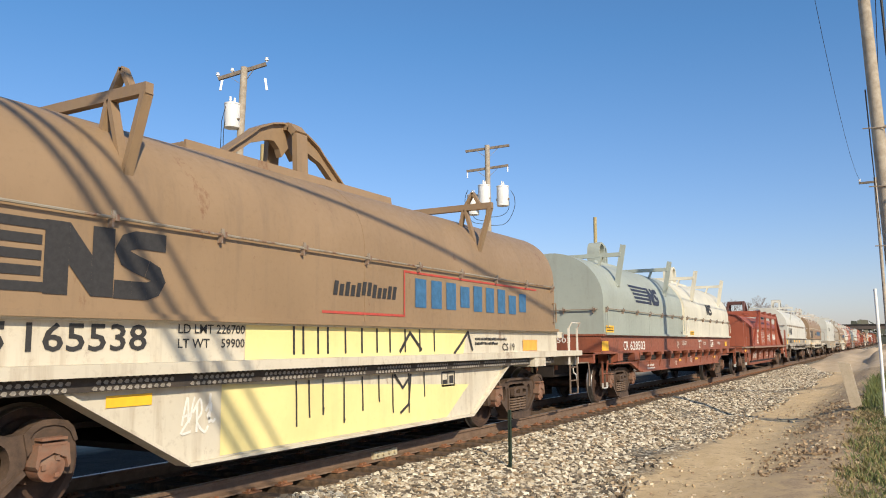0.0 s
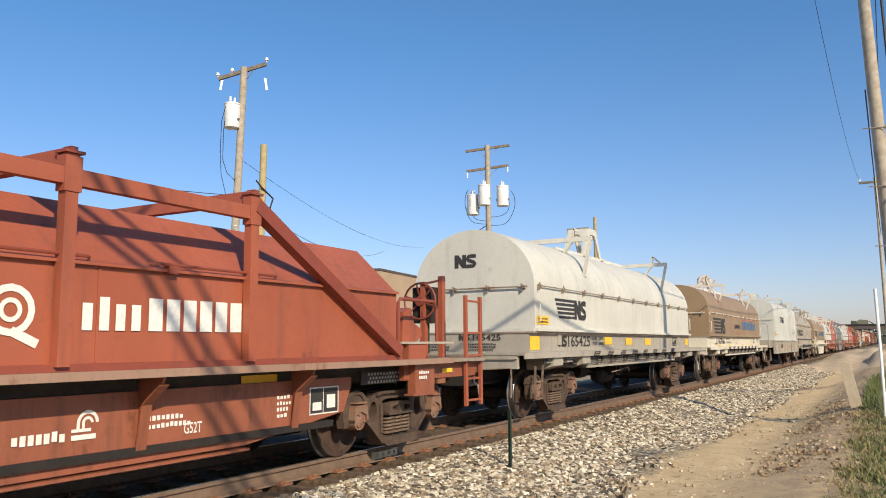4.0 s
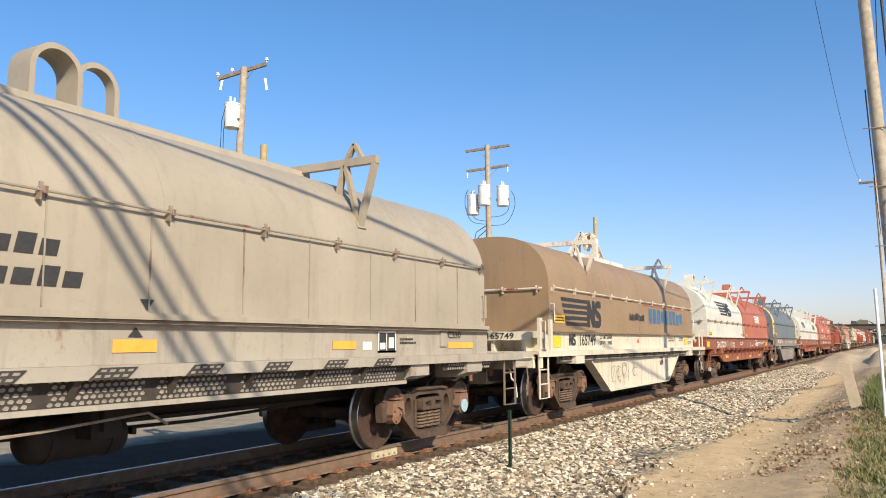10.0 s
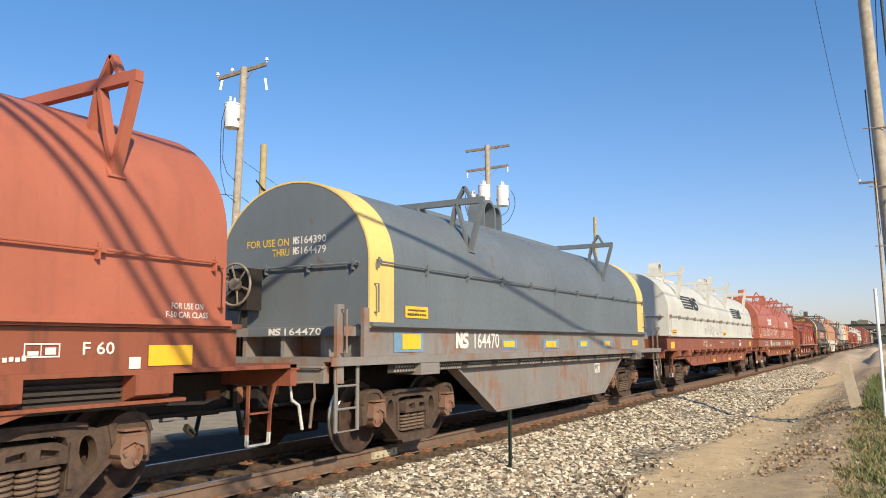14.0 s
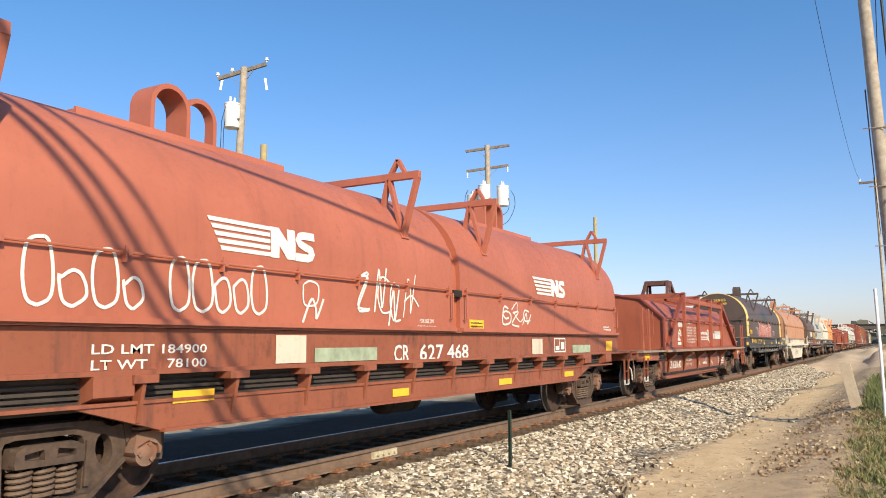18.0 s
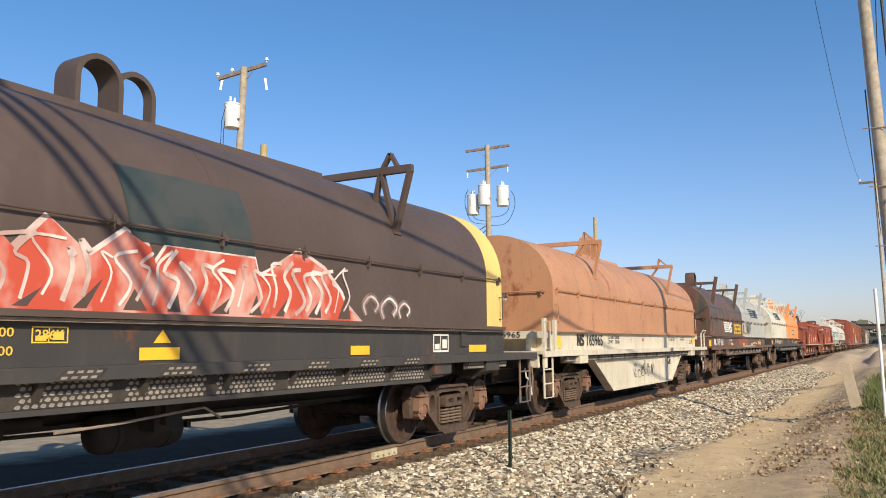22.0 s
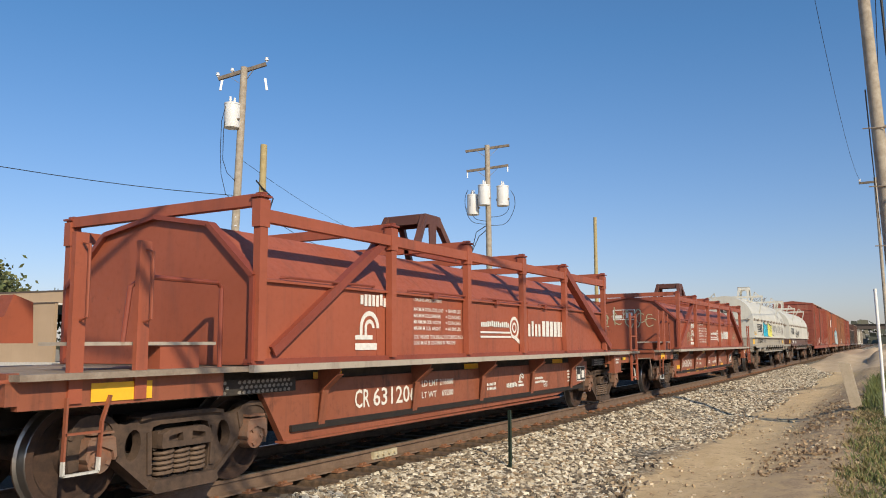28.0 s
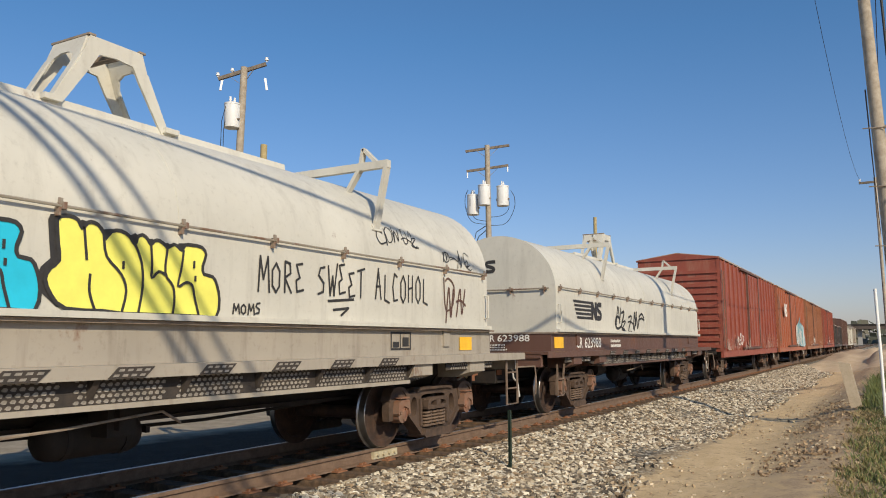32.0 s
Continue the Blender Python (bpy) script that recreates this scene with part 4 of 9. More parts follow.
def grating(car, x0, x1, y, z0, z1, mat, out=0.0, name="side_grating"):
    """A strip of dark plate with rows of pale raised treads, stiffened every metre."""
    s = -1 if y < 0 else 1
    g = Geo().box(x0, x1, min(y, y + s * 0.012), max(y, y + s * 0.012), z0, z1)
    plate = part(name, g, mat, car)
    if s > 0:
        return
    g = Geo()
    rows, n = max(2, round((z1 - z0) / 0.048)), round((x1 - x0) / 0.068)
    dz = (z1 - z0) / rows
    for i in range(n):
        x = x0 + (i + 0.5) * (x1 - x0) / n
        if (x - x0) % 1.0 < 0.16:
            continue
        for k in range(rows):
            z = z0 + (k + 0.5) * dz
            xx = x + (0.017 if k % 2 else -0.017)
            g.add([(xx - 0.027, y - 0.014, z - 0.004), (xx - 0.014, y - 0.019, z - dz * 0.33), (xx + 0.012, y - 0.022, z - dz * 0.36), (xx + 0.027, y - 0.014, z + 0.004), (xx + 0.014, y - 0.019, z + dz * 0.33), (xx - 0.012, y - 0.022, z + dz * 0.36)], [(0, 1, 2, 3, 4, 5)])
    tagged(part("tread_dots", g, M["tread_dot"], plate, fix=False), kind="stuff")


def under_flat(car, hl, half, sill, deckm, w=1.29):
    """Deep side sill, wide running board with a grating under it on brackets."""
    wi = w - 0.05
    g = Geo().box(-hl - 0.18, hl + 0.18, -wi, wi, 1.235, 1.61)
    part("side_sill", g, sill, car)
    part("sill_flange", Geo().box(-hl - 0.2, hl + 0.2, -w - 0.03, w + 0.03, 1.585, 1.615), deckm, car)
    g = Geo().prism([(-1.51, 1.13), (-1.51, 1.24), (1.51, 1.24), (1.51, 1.13), (1.49, 1.13), (1.49, 1.19), (-1.49, 1.19), (-1.49, 1.13)], "x", -half, half)
    part("running_board", g, sill if deckm == M["deck"] else deckm, car)
    inner = hl - 2.55
    for s in (-1, 1):
        grating(car, -inner - 0.4, inner + 0.4, s * 1.36, 0.93, 1.15, M["grid"])
        grating(car, -hl + 0.1, -hl + 1.6, s * 1.40, 1.02, 1.17, M["grid"])
        grating(car, hl - 1.6, hl - 0.1, s * 1.40, 1.02, 1.17, M["grid"])
    br = Geo().prism([(0.30, 0.90), (0.0, 0.90), (-0.16, 1.18), (-0.10, 1.18), (0.06, 0.96), (0.30, 0.96)], "x", -0.03, 0.03).mesh("board_bracket", [M["grid"]])
    n = round(2 * inner / 0.95)
    for i in range(n + 1):
        x = -inner + 2 * inner * i / n
        part("board_bracket", br, None, car, at=pose(x, -1.34, 0, 0, 0, 0))
        part("board_bracket", br, None, car, at=pose(x, 1.34, 0, 0, 0, 180))
    for i in range(n if hl < 7 else 0):
        x = -inner + 2 * inner * (i + 0.08) / n
        grip = part("step_bracket", Geo().plate([(x - 0.02, 1.135), (x + 0.34, 1.135), (x + 0.44, 1.225), (x + 0.08, 1.225)], [], "y", -1.522, -1.509), M["grid"], car)
        g = Geo()
        for r in range(2):
            for c in range(4):
                xx, zz = x + 0.05 + 0.085 * c + 0.05 * r, 1.158 + 0.042 * r
                g.add([(xx - 0.03, -1.525, zz - 0.010), (xx + 0.022, -1.527, zz - 0.010), (xx + 0.034, -1.525, zz + 0.010), (xx - 0.018, -1.527, zz + 0.010)], [(0, 1, 2, 3)])
        tagged(part("tread_dots", g, M["tread_dot"], grip, fix=False), kind="stuff")
    for s in (-1, 1):
        part("lower_chord", Geo().prism([(-inner - 0.7, 0.97), (-inner, 0.88), (inner, 0.88), (inner + 0.7, 0.97), (inner + 0.7, 1.02), (-inner - 0.7, 1.02)], "y", s * 1.28 - 0.05, s * 1.28 + 0.05), M["grid"], car)
        part("bottom_edge", Geo().beam((-inner, s * 1.38, 0.905), (inner, s * 1.38, 0.905), 0.05, 0.045), sill, car)
    for x in (-hl + 0.7, hl - 0.7, -hl + 2.3, hl - 2.3):
        part("jack_pad", Geo().prism([(-1.46, 1.18), (-1.46, 0.98), (-1.2, 0.90), (-0.9, 0.90), (-0.9, 1.18)], "x", x - 0.24, x + 0.24), sill, car)
    for x in (-hl + 1.3, hl - 1.3):
        part("lift_lug", Geo().box(x - 0.09, x + 0.09, -wi - 0.03, -wi + 0.02, 1.36, 1.60), sill, car)


def under_fish(car, hl, half, sill, belly, deckm, w=1.29):
    """White side sill over a walkway grating; a deep plate girder hangs between the trucks."""
    wi = w - 0.03
    worn = M["rusty_white"] if sill == M["belly_white"] else M["step_steel"]
    part("side_sill", Geo().box(-hl - 0.15, hl + 0.15, -wi, wi, 1.235, 1.615), sill, car)
    part("sill_flange", Geo().box(-hl - 0.16, hl + 0.16, -w - 0.03, w + 0.03, 1.60, 1.63), sill, car)
    g = Geo().prism([(-1.48, 1.15), (-1.48, 1.25), (1.48, 1.25), (1.48, 1.15), (1.46, 1.15), (1.46, 1.20), (-1.46, 1.20), (-1.46, 1.15)], "x", -half, half)
    part("running_board", g, sill, car)
    for s in (-1, 1):
        grating(car, -hl + 0.3, hl - 0.3, s * 1.36, 1.03, 1.18, M["grid"])
    a, b = hl - 2.25, hl - 3.55
    for s in (-1, 1):
        part("side_girder", Geo().prism([(-a, 1.04), (-b, 0.32), (b, 0.32), (a, 1.04)], "y", s * 1.24 - 0.03, s * 1.24 + 0.03), belly, car)
    for s in (-1, 1):
        g = Geo()
        g.beam((-a, s * 1.24, 1.03), (-b, s * 1.24, 0.32), 0.20, 0.03, side=(0.5, 0, 1))
        g.beam((-b, s * 1.24, 0.315), (b, s * 1.24, 0.315), 0.20, 0.03)
        g.beam((b, s * 1.24, 0.32), (a, s * 1.24, 1.03), 0.20, 0.03, side=(-0.5, 0, 1))
        part("girder_flange", g, belly, car)
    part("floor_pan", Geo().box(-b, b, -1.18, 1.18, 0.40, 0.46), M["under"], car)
    for x in (-hl + 1.2, hl - 1.2):
        g = Geo().box(x - 0.25, x + 0.25, -1.47, -1.05, 0.99, 1.2).box(x - 0.10, x + 0.10, -1.475, -1.46, 1.03, 1.12)
        part("jack_pad", g, sill, car)
    for d in (-1, 1):
        for s in (-1, 1):
            if d > 0:
                for dx in (0.12, 0.60):
                    part("corner_post", Geo().beam((half - dx, s * 1.42, 0.98), (half - dx, s * 1.42, 1.70), 0.05, 0.03, side=(0, 1, 0)), worn, car)
                part("grab_iron", Geo().tube([(half - 0.12, s * 1.42, 1.68), (half - 0.12, s * 1.49, 1.80), (half - 0.60, s * 1.49, 1.80), (half - 0.60, s * 1.42, 1.68)], 0.013, 6), worn, car)
                continue
            g = Geo().beam((d * (half - 0.2), s * 1.42, 0.95), (d * (half - 0.2), s * 1.42, 1.86), 0.13, 0.05, side=(0, 1, 0))
            g.tube([(d * (half - 0.2), s * 1.44, 1.80), (d * (half - 0.2), s * 1.53, 1.80), (d * (half - 0.2), s * 1.53, 1.30), (d * (half - 0.2), s * 1.44, 1.30)], 0.013, 6)
            part("corner_post", g, sill, car)
            part("corner_post", Geo().beam((d * (half - 0.72), s * 1.42, 1.2), (d * (half - 0.72), s * 1.42, 1.84), 0.11, 0.05, side=(0, 1, 0)), sill, car)
        g = Geo()
        for y in (-0.95, -0.32, 0.32, 0.95):
            g.box(min(d * (hl + 0.15), d * (hl + 0.5)), max(d * (hl + 0.15), d * (hl + 0.5)), y - 0.03, y + 0.03, 1.245, 1.5)
        g.box(min(d * (hl + 0.13), d * (hl + 0.55)), max(d * (hl + 0.13), d * (hl + 0.55)), -1.26, 1.26, 1.50, 1.615)
        part("end_shelf", g, sill, car)


def under_rib(car, hl, half, sill, w=1.29):
    """Red sill over a ribbed strip with gussets; the lower chord drops between the trucks."""
    wi = w - 0.02
    part("side_sill", Geo().box(-hl - 0.18, hl + 0.18, -wi, wi, 1.19, 1.55), sill, car)
    part("sill_flange", Geo().box(-hl - 0.2, hl + 0.2, -w - 0.04, w + 0.04, 1.555, 1.60), sill, car)
    part("sill_shelf", Geo().box(-half, half, -1.36, 1.36, 1.15, 1.19), sill, car)
    inner = hl - 2.6
    for s in (-1, 1):
        comb = [(s * 1.16, 1.15), (s * 1.16, 0.86)]
        for i in range(6):
            z = 0.87 + i * 0.048
            comb += [(s * 1.17, z), (s * 1.22, z), (s * 1.22, z + 0.028), (s * 1.17, z + 0.028)]
        part("ribbed_strip", Geo().prism(comb + [(s * 1.17, 1.15)], "x", -hl + 0.6, hl - 0.6), M["grid"], car)
    for s in (-1, 1):
        part("lower_chord", Geo().prism([(-inner - 0.7, 0.92), (-inner + 0.25, 0.66), (inner - 0.25, 0.66), (inner + 0.7, 0.92)], "y", s * 1.27 - 0.04, s * 1.27 + 0.04), sill, car)
        part("chord_flange", Geo().box(-inner + 0.25, inner - 0.25, s * 1.27 - 0.10, s * 1.27 + 0.10, 0.645, 0.675), sill, car)
        part("chord_flange", Geo().box(-hl + 0.5, hl - 0.5, s * 1.27 - 0.06, s * 1.27 + 0.06, 0.90, 0.93), sill, car)
    gus = Geo().prism([(-1.34, 1.15), (-1.40, 1.15), (-1.32, 0.74), (-1.24, 0.74), (-1.20, 1.15)], "x", -0.02, 0.02).prism([(-1.41, 1.15), (-1.41, 1.08), (-1.2, 1.08), (-1.2, 1.15)], "x", -0.13, 0.13).mesh("gusset", [sill])
    n = round(2 * inner / 1.12)
    for i in range(n + 1):
        x = -inner + 2 * inner * i / n
        part("gusset", gus, None, car, at=pose(x, 0, 0))
        part("gusset", gus, None, car, at=pose(x, 0, 0, 0, 0, 180))
    for x in (-hl + 0.9, hl - 0.9, -hl + 2.3, hl - 2.3):
        part("jack_pad", Geo().prism([(-1.38, 1.15), (-1.38, 0.98), (-1.2, 0.92), (-0.9, 0.92), (-0.9, 1.15)], "x", x - 0.2, x + 0.2), sill, car)


def under_gon(car, hl, half, sill, w=1.62):
    part("side_panel", Geo().box(-hl - 0.42, hl + 0.12, -w, -w + 0.05, 0.80, 1.45), sill, car)
    part("side_panel", Geo().box(-hl - 0.42, hl + 0.12, w - 0.05, w, 0.80, 1.45), sill, car)
    part("floor_pan", Geo().box(-hl - 0.1, hl + 0.1, -w + 0.06, w - 0.06, 1.0, 1.4), M["under"], car)
    part("top_chord", Geo().box(-hl - 0.44, hl + 0.14, -w - 0.05, w + 0.05, 1.43, 1.50), sill, car)
    for s in (-1, 1):
        part("bottom_chord", Geo().box(-hl - 0.42, hl + 0.12, s * w - 0.06, s * w + 0.06, 0.77, 0.81), sill, car)
    post = Geo().box(-0.055, 0.055, -0.09, 0.0, 0.80, 1.44).mesh("side_post", [sill])
    for x in (-hl - 0.35, -hl + 1.35, -hl + 3.85, -hl + 5.4, -hl + 6.9, -hl + 9.0, hl + 0.05):
        part("side_post", post, None, car, at=pose(x, -w, 0))
        part("side_post", post, None, car, at=pose(x, w, 0, 0, 0, 180))
    part("end_platform", Geo().box(-half, -hl - 0.1, -1.5, 1.5, 1.10, 1.15).box(hl + 0.1, half, -1.5, 1.5, 1.10, 1.15), sill, car)
    g = Geo()
    for x in (-half + 0.05, half - 0.05):
        g.tube([(x, -1.45, 1.15), (x, -1.45, 2.25), (x, -1.35, 2.35), (x, 0.4, 2.35), (x, 0.4, 1.15)], 0.024, 8)
        g.tube([(x, -0.6, 1.15), (x, -0.6, 2.35)], 0.03, 8)
    part("end_railing", g, sill, car)


def car_base(u, half, tc, label, category="coil car"):
    car = thing("coil_car", pose(u, YC, 0), label, category, "cars of the freight train")
    truck(car, -tc, u)
    truck(car, tc, u)
    CARS.append((car, u))
    return car


CARS = []


def round_car(u0, u1, hoods, kind, sill, label, tc, belly=None, deckm=None, half=None, ring="arch", lift="vee", power=2.0, trim=None, w=1.29, brake=0, joint=None, ribs=True, z0=1.64, zt=3.6, zs=2.46, post=None, gear=None, tall=None, seam=None, fittings=None, rail=True, gap=0.015, wheel=(0.95, 2.05), tank=0.0):
    """A coil car with one or two round hoods from u0 to u1 along the train."""
    u, hl = (u0 + u1) / 2, (u1 - u0) / 2
    half = half or hl + 1.0
    car = car_base(u, half, tc, label)
    ends(car, half, sill, w, style="stirrup" if kind == "rib" else "flat", post=post, kind=kind)
    deckm = deckm or M["deck"]
    if kind == "flat":
        under_flat(car, hl, half, sill, deckm, w)
    elif kind == "fish":
        under_fish(car, hl, half, sill, belly, deckm, w)
    elif kind == "rib":
        under_rib(car, hl, half, sill, w)
    elif kind == "gon":
        under_gon(car, hl, half, sill, w)
    gear_below(car, tank)
    edges = [-hl, hl] if len(hoods) == 1 else [-hl, joint - u, joint - u, hl]
    made = []
    if gap > 0.02:
        sec = section(w - 0.07, z0, zs, zt - 0.07, 14, power)
        part("joint_band", Geo().prism(sec, "x", joint - u - gap - 0.02, joint - u + gap + 0.02), hoods[1], car, "recessed joint between the hoods", 30)
        if gap < 0.15:
            part("joint_latch", Geo().box(joint - u - gap, joint - u + gap, -w - 0.04, -w + 0.1, 2.10, 2.20), M["under"], car)
    for i, hm in enumerate(hoods):
        a, b = edges[2 * i], edges[2 * i + 1]
        if len(hoods) == 2:
            a, b = (a, b - gap) if i == 0 else (a + gap, b)
        rb = [a + (b - a) * f for f in (0.17, 0.5, 0.83)] if ribs else []
        zti, zsi = (zt, zs) if not tall else tall[i]
        made.append(hood(car, a, b, hm, w, z0, zsi, zti, ring, lift if isinstance(lift, str) else lift[i], power=power, ribs=rb[1:2] if ribs == 1 else rb, trim=trim, gear=gear[i] if gear else None, seam=seam, grey=fittings, rail=rail))
    if brake:
        d = 1 if brake > 0 else -1
        brake_wheel(car, d * (hl + 0.42), d, -wheel[0] * d, wheel[1], M["deck"], M["under"])
    return car, hl, made


def shield_car(u0, u1, label, brake=1, ext=False):
    """A red coil car with a boat-shaped trough and its faceted cover in an outside frame."""
    u, hl = (u0 + u1) / 2, (u1 - u0) / 2
    half = hl + 2.45
    car = car_base(u, half, 6.2, label)
    red, dark, sill = M["red"], M["red_dark"], M["red_sill"]
    ends(car, half, sill, style="front_stirrup", post=red)
    w = 1.43
    sec = [(-w, 1.20), (-w, 2.06), (-0.80, 2.64), (0.0, 2.78), (0.80, 2.64), (w, 2.06), (w, 1.20)]
    g = Geo().prism(sec, "x", -hl, hl)
    cover = part("cover", g, red, car, "faceted oxide-red steel cover")
    g = Geo()
    for s in (-1, 1):
        g.box(-hl - 0.05, hl + 0.05, s * w - 0.06, s * w + 0.06, 1.20, 1.26)
    ring_ = [(y * 1.02, z + 0.02) for y, z in sec]
    for a, b in zip(ring_, ring_[1:]):
        g.beam((-hl, a[0], a[1]), (-hl, b[0], b[1]), 0.05, 0.12, side=(1, 0, 0))
    part("cover_rim", g, dark, cover)
    part("cover_lip", Geo().prism([(-w - 0.045, 2.035), (-w - 0.045, 2.06), (-w + 0.03, 2.085), (-w + 0.03, 2.045)], "x", -hl, hl), red, cover)
    for x in (-hl + 1.35, -hl + 3.55, -hl + 5.55, -hl + 7.6):
        part("hinge_lug", Geo().box(x - 0.05, x + 0.05, -w - 0.07, -w + 0.01, 2.02, 2.10), dark, cover)
    for x in (-hl + 2.2, -hl + 6.9):
        part("panel_seam", Geo().box(x - 0.012, x + 0.012, -w - 0.008, -w + 0.01, 1.27, 2.03), red, cover)
    for xa, xb in ((-hl + 0.4, -hl + 2.1), (-hl + 2.9, -hl + 4.6), (-hl + 5.1, -hl + 6.8), (-hl + 7.4, -hl + 9.0)):
        part("seam_rail", Geo().tube([(xa, -w, 2.10), (xa + 0.05, -w - 0.06, 2.10), (xb - 0.05, -w - 0.06, 2.10), (xb, -w, 2.10)], 0.015, 6), dark, cover)
    # outside frame
    posts = [-hl + 2.43, -hl + 4.50, -hl + 6.55, -hl + 8.57]
    zt = 2.88
    if ext:
        posts = [-hl + 0.03] + posts + [hl - 0.35]
    for s in (-1, 1):
        for x in posts:
            g = Geo().beam((x, s * (w + 0.06), 1.24), (x, s * (w + 0.06), zt), 0.11, 0.09, side=(0, 1, 0))
            g.box(x - 0.075, x + 0.075, s * (w + 0.06) - 0.055, s * (w + 0.06) + 0.055, zt - 0.30, zt - 0.02)
            post_ob = part("frame_post", g, red, car)
            g = Geo().box(x - 0.085, x + 0.085, s * (w + 0.06) - 0.07, s * (w + 0.06) + 0.07, zt + 0.0, zt + 0.022)
            g.box(x - 0.03, x + 0.03, s * (w + 0.06) - 0.05, s * (w + 0.06) + 0.05, zt + 0.02, zt + 0.055)
            part("post_cap", g, dark, post_ob)
        g = Geo().beam((posts[0], s * (w + 0.06), zt - 0.18), (posts[-1], s * (w + 0.06), zt - 0.18), 0.09, 0.13)
        part("frame_rail", g, red, car)
        # Braces wear the darker red to stand for their shaded lower faces.
        g = Geo().beam((-hl + 2.45, s * (w + 0.066), zt - 0.1), (-hl + 0.25, s * (w + 0.066), 1.32), 0.10, 0.02, side=(0, 1, 0)).beam((-hl + 2.45, s * (w + 0.013), zt - 0.05), (-hl + 0.25, s * (w + 0.013), 1.37), 0.018, 0.10, side=(0, 1, 0))
        part("frame_brace", g, dark, car)
        g = Geo().beam((-hl + 8.60, s * (w + 0.06), zt - 0.1), (hl - 0.05, s * (w + 0.06), 1.30), 0.14, 0.13, side=(0, 1, 0))
        part("frame_brace", g, dark, car)
    for x in posts:
        part("cross_beam", Geo().beam((x, -w - 0.06, zt - 0.02), (x, w + 0.06, zt - 0.02), 0.10, 0.12), red, car)
    xm = -hl + 5.35
    top = part("lifting_frame", Geo().box(xm - 0.24, xm + 0.24, -0.40, 0.40, zt + 0.62, zt + 0.66).box(xm - 0.24, xm - 0.20, -0.40, 0.40, zt + 0.50, zt + 0.62).box(xm + 0.20, xm + 0.24, -0.40, 0.40, zt + 0.50, zt + 0.62), M["lift_brown"], car, "dark brown four-legged lifting frame")
    for q in (-1, 1):
        for s in (-1, 1):
            part("lifting_leg", Geo().beam((xm + s * 0.66, q * 0.45, zt - 0.05), (xm + s * 0.20, q * 0.36, zt + 0.62), 0.10, 0.09), M["lift_brown"], top)
        part("cheek_plate", Geo().prism([(xm - 0.24, zt + 0.66), (xm + 0.24, zt + 0.66), (xm + 0.40, zt + 0.42), (xm + 0.12, zt + 0.50), (xm + 0.09, zt + 0.05), (xm - 0.09, zt + 0.05), (xm - 0.12, zt + 0.50), (xm - 0.40, zt + 0.42)], "y", q * 0.40 - 0.012, q * 0.40 + 0.012), M["lift_brown"], top)
        part("foot_rail", Geo().beam((xm - 0.9, q * 0.45, zt - 0.05), (xm + 0.9, q * 0.45, zt - 0.05), 0.08, 0.08), M["red_dark"], car)
    # deck edge and boat-shaped sill
    g = Geo().box(-half + 0.02, half - 0.02, -1.495, 1.495, 1.14, 1.19)
    part("deck", g, M["deck"], car, "worn pale-edged deck")
    for s in (-1, 1):
        part("deck_edge", Geo().box(-hl - 0.1, hl + 1.3, s * 1.53 - 0.035, s * 1.53 + 0.035, 1.13, 1.20), M["deck_edge"] if ext else M["deck_worn"], car, "scuffed pale deck edge" if ext else "rust-brown worn deck edge")
    for s in (-1, 1):
        part("side_sill", Geo().prism([(-hl + 0.45, 0.90), (-hl + 0.82, 0.355), (hl - 2.4, 0.385), (hl - 0.75, 0.60), (hl - 0.6, 0.90), (hl - 0.6, 1.0), (-hl + 0.45, 1.0)], "y", s * 1.12 - 0.04, s * 1.12 + 0.04), sill, car, "deep rusty red side sill")
        part("sill_flange", Geo().box(-hl + 0.80, hl - 2.4, s * 1.13 - 0.08, s * 1.13 + 0.08, 0.335, 0.36), sill, car)
    part("floor_pan", Geo().box(-hl + 0.9, hl - 1.0, -1.2, 1.2, 0.45, 0.52), M["under"], car)
    for s in (-1, 1):
        part("ribbed_strip", Geo().box(-half + 0.2, half - 0.2, s * 1.05 - 0.02, s * 1.05 + 0.02, 0.92, 1.14), M["grid"], car)
        for xa, xb in ((-half + 0.3, -hl + 0.9), (hl - 0.5, half - 0.5)):
            grating(car, xa, xb, s * 1.23, 0.90, 1.05, M["grid"])
    gus = Geo().prism([(-1.47, 1.13), (-1.45, 1.07), (-1.25, 0.90), (-1.19, 0.47), (-1.15, 0.44), (-1.15, 1.13)], "x", -0.014, 0.014)
    gus.beam((0, -1.46, 1.06), (0, -1.245, 0.88), 0.11, 0.014, side=(0, -0.6, -0.8)).beam((0, -1.25, 0.89), (0, -1.19, 0.47), 0.11, 0.014, side=(0, -1, 0))
    gus = gus.mesh("gusset", [sill])
    for i in range(5):
        x = -hl + 1.42 + 2.05 * i
        part("gusset", gus, None, car, at=pose(x, 0, 0))
        part("gusset", gus, None, car, at=pose(x, 0, 0, 0, 0, 180))
    for d in (-1, 1):
        x = d * (half - 0.55)
        for s in (-1, 1):
            part("end_side_sill", Geo().box(min(d * (hl + 0.3), d * (half - 0.1)), max(d * (hl + 0.3), d * (half - 0.1)), s * 1.32 - 0.04, s * 1.32 + 0.04, 0.92, 1.14), sill, car)
        for s in (-1, 1):
            for dx in (0.0, -0.62 * d) if d < 0 else ():
                g = Geo().beam((x + dx, s * 1.36, 0.95), (x + dx, s * 1.36, 2.30), 0.12, 0.05, side=(0, 1, 0))
                g.tube([(x + dx, s * 1.40, 2.22), (x + dx, s * 1.48, 2.2), (x + dx, s * 1.48, 1.62), (x + dx, s * 1.40, 1.6)], 0.013, 6)
                part("end_post", g, red, car)
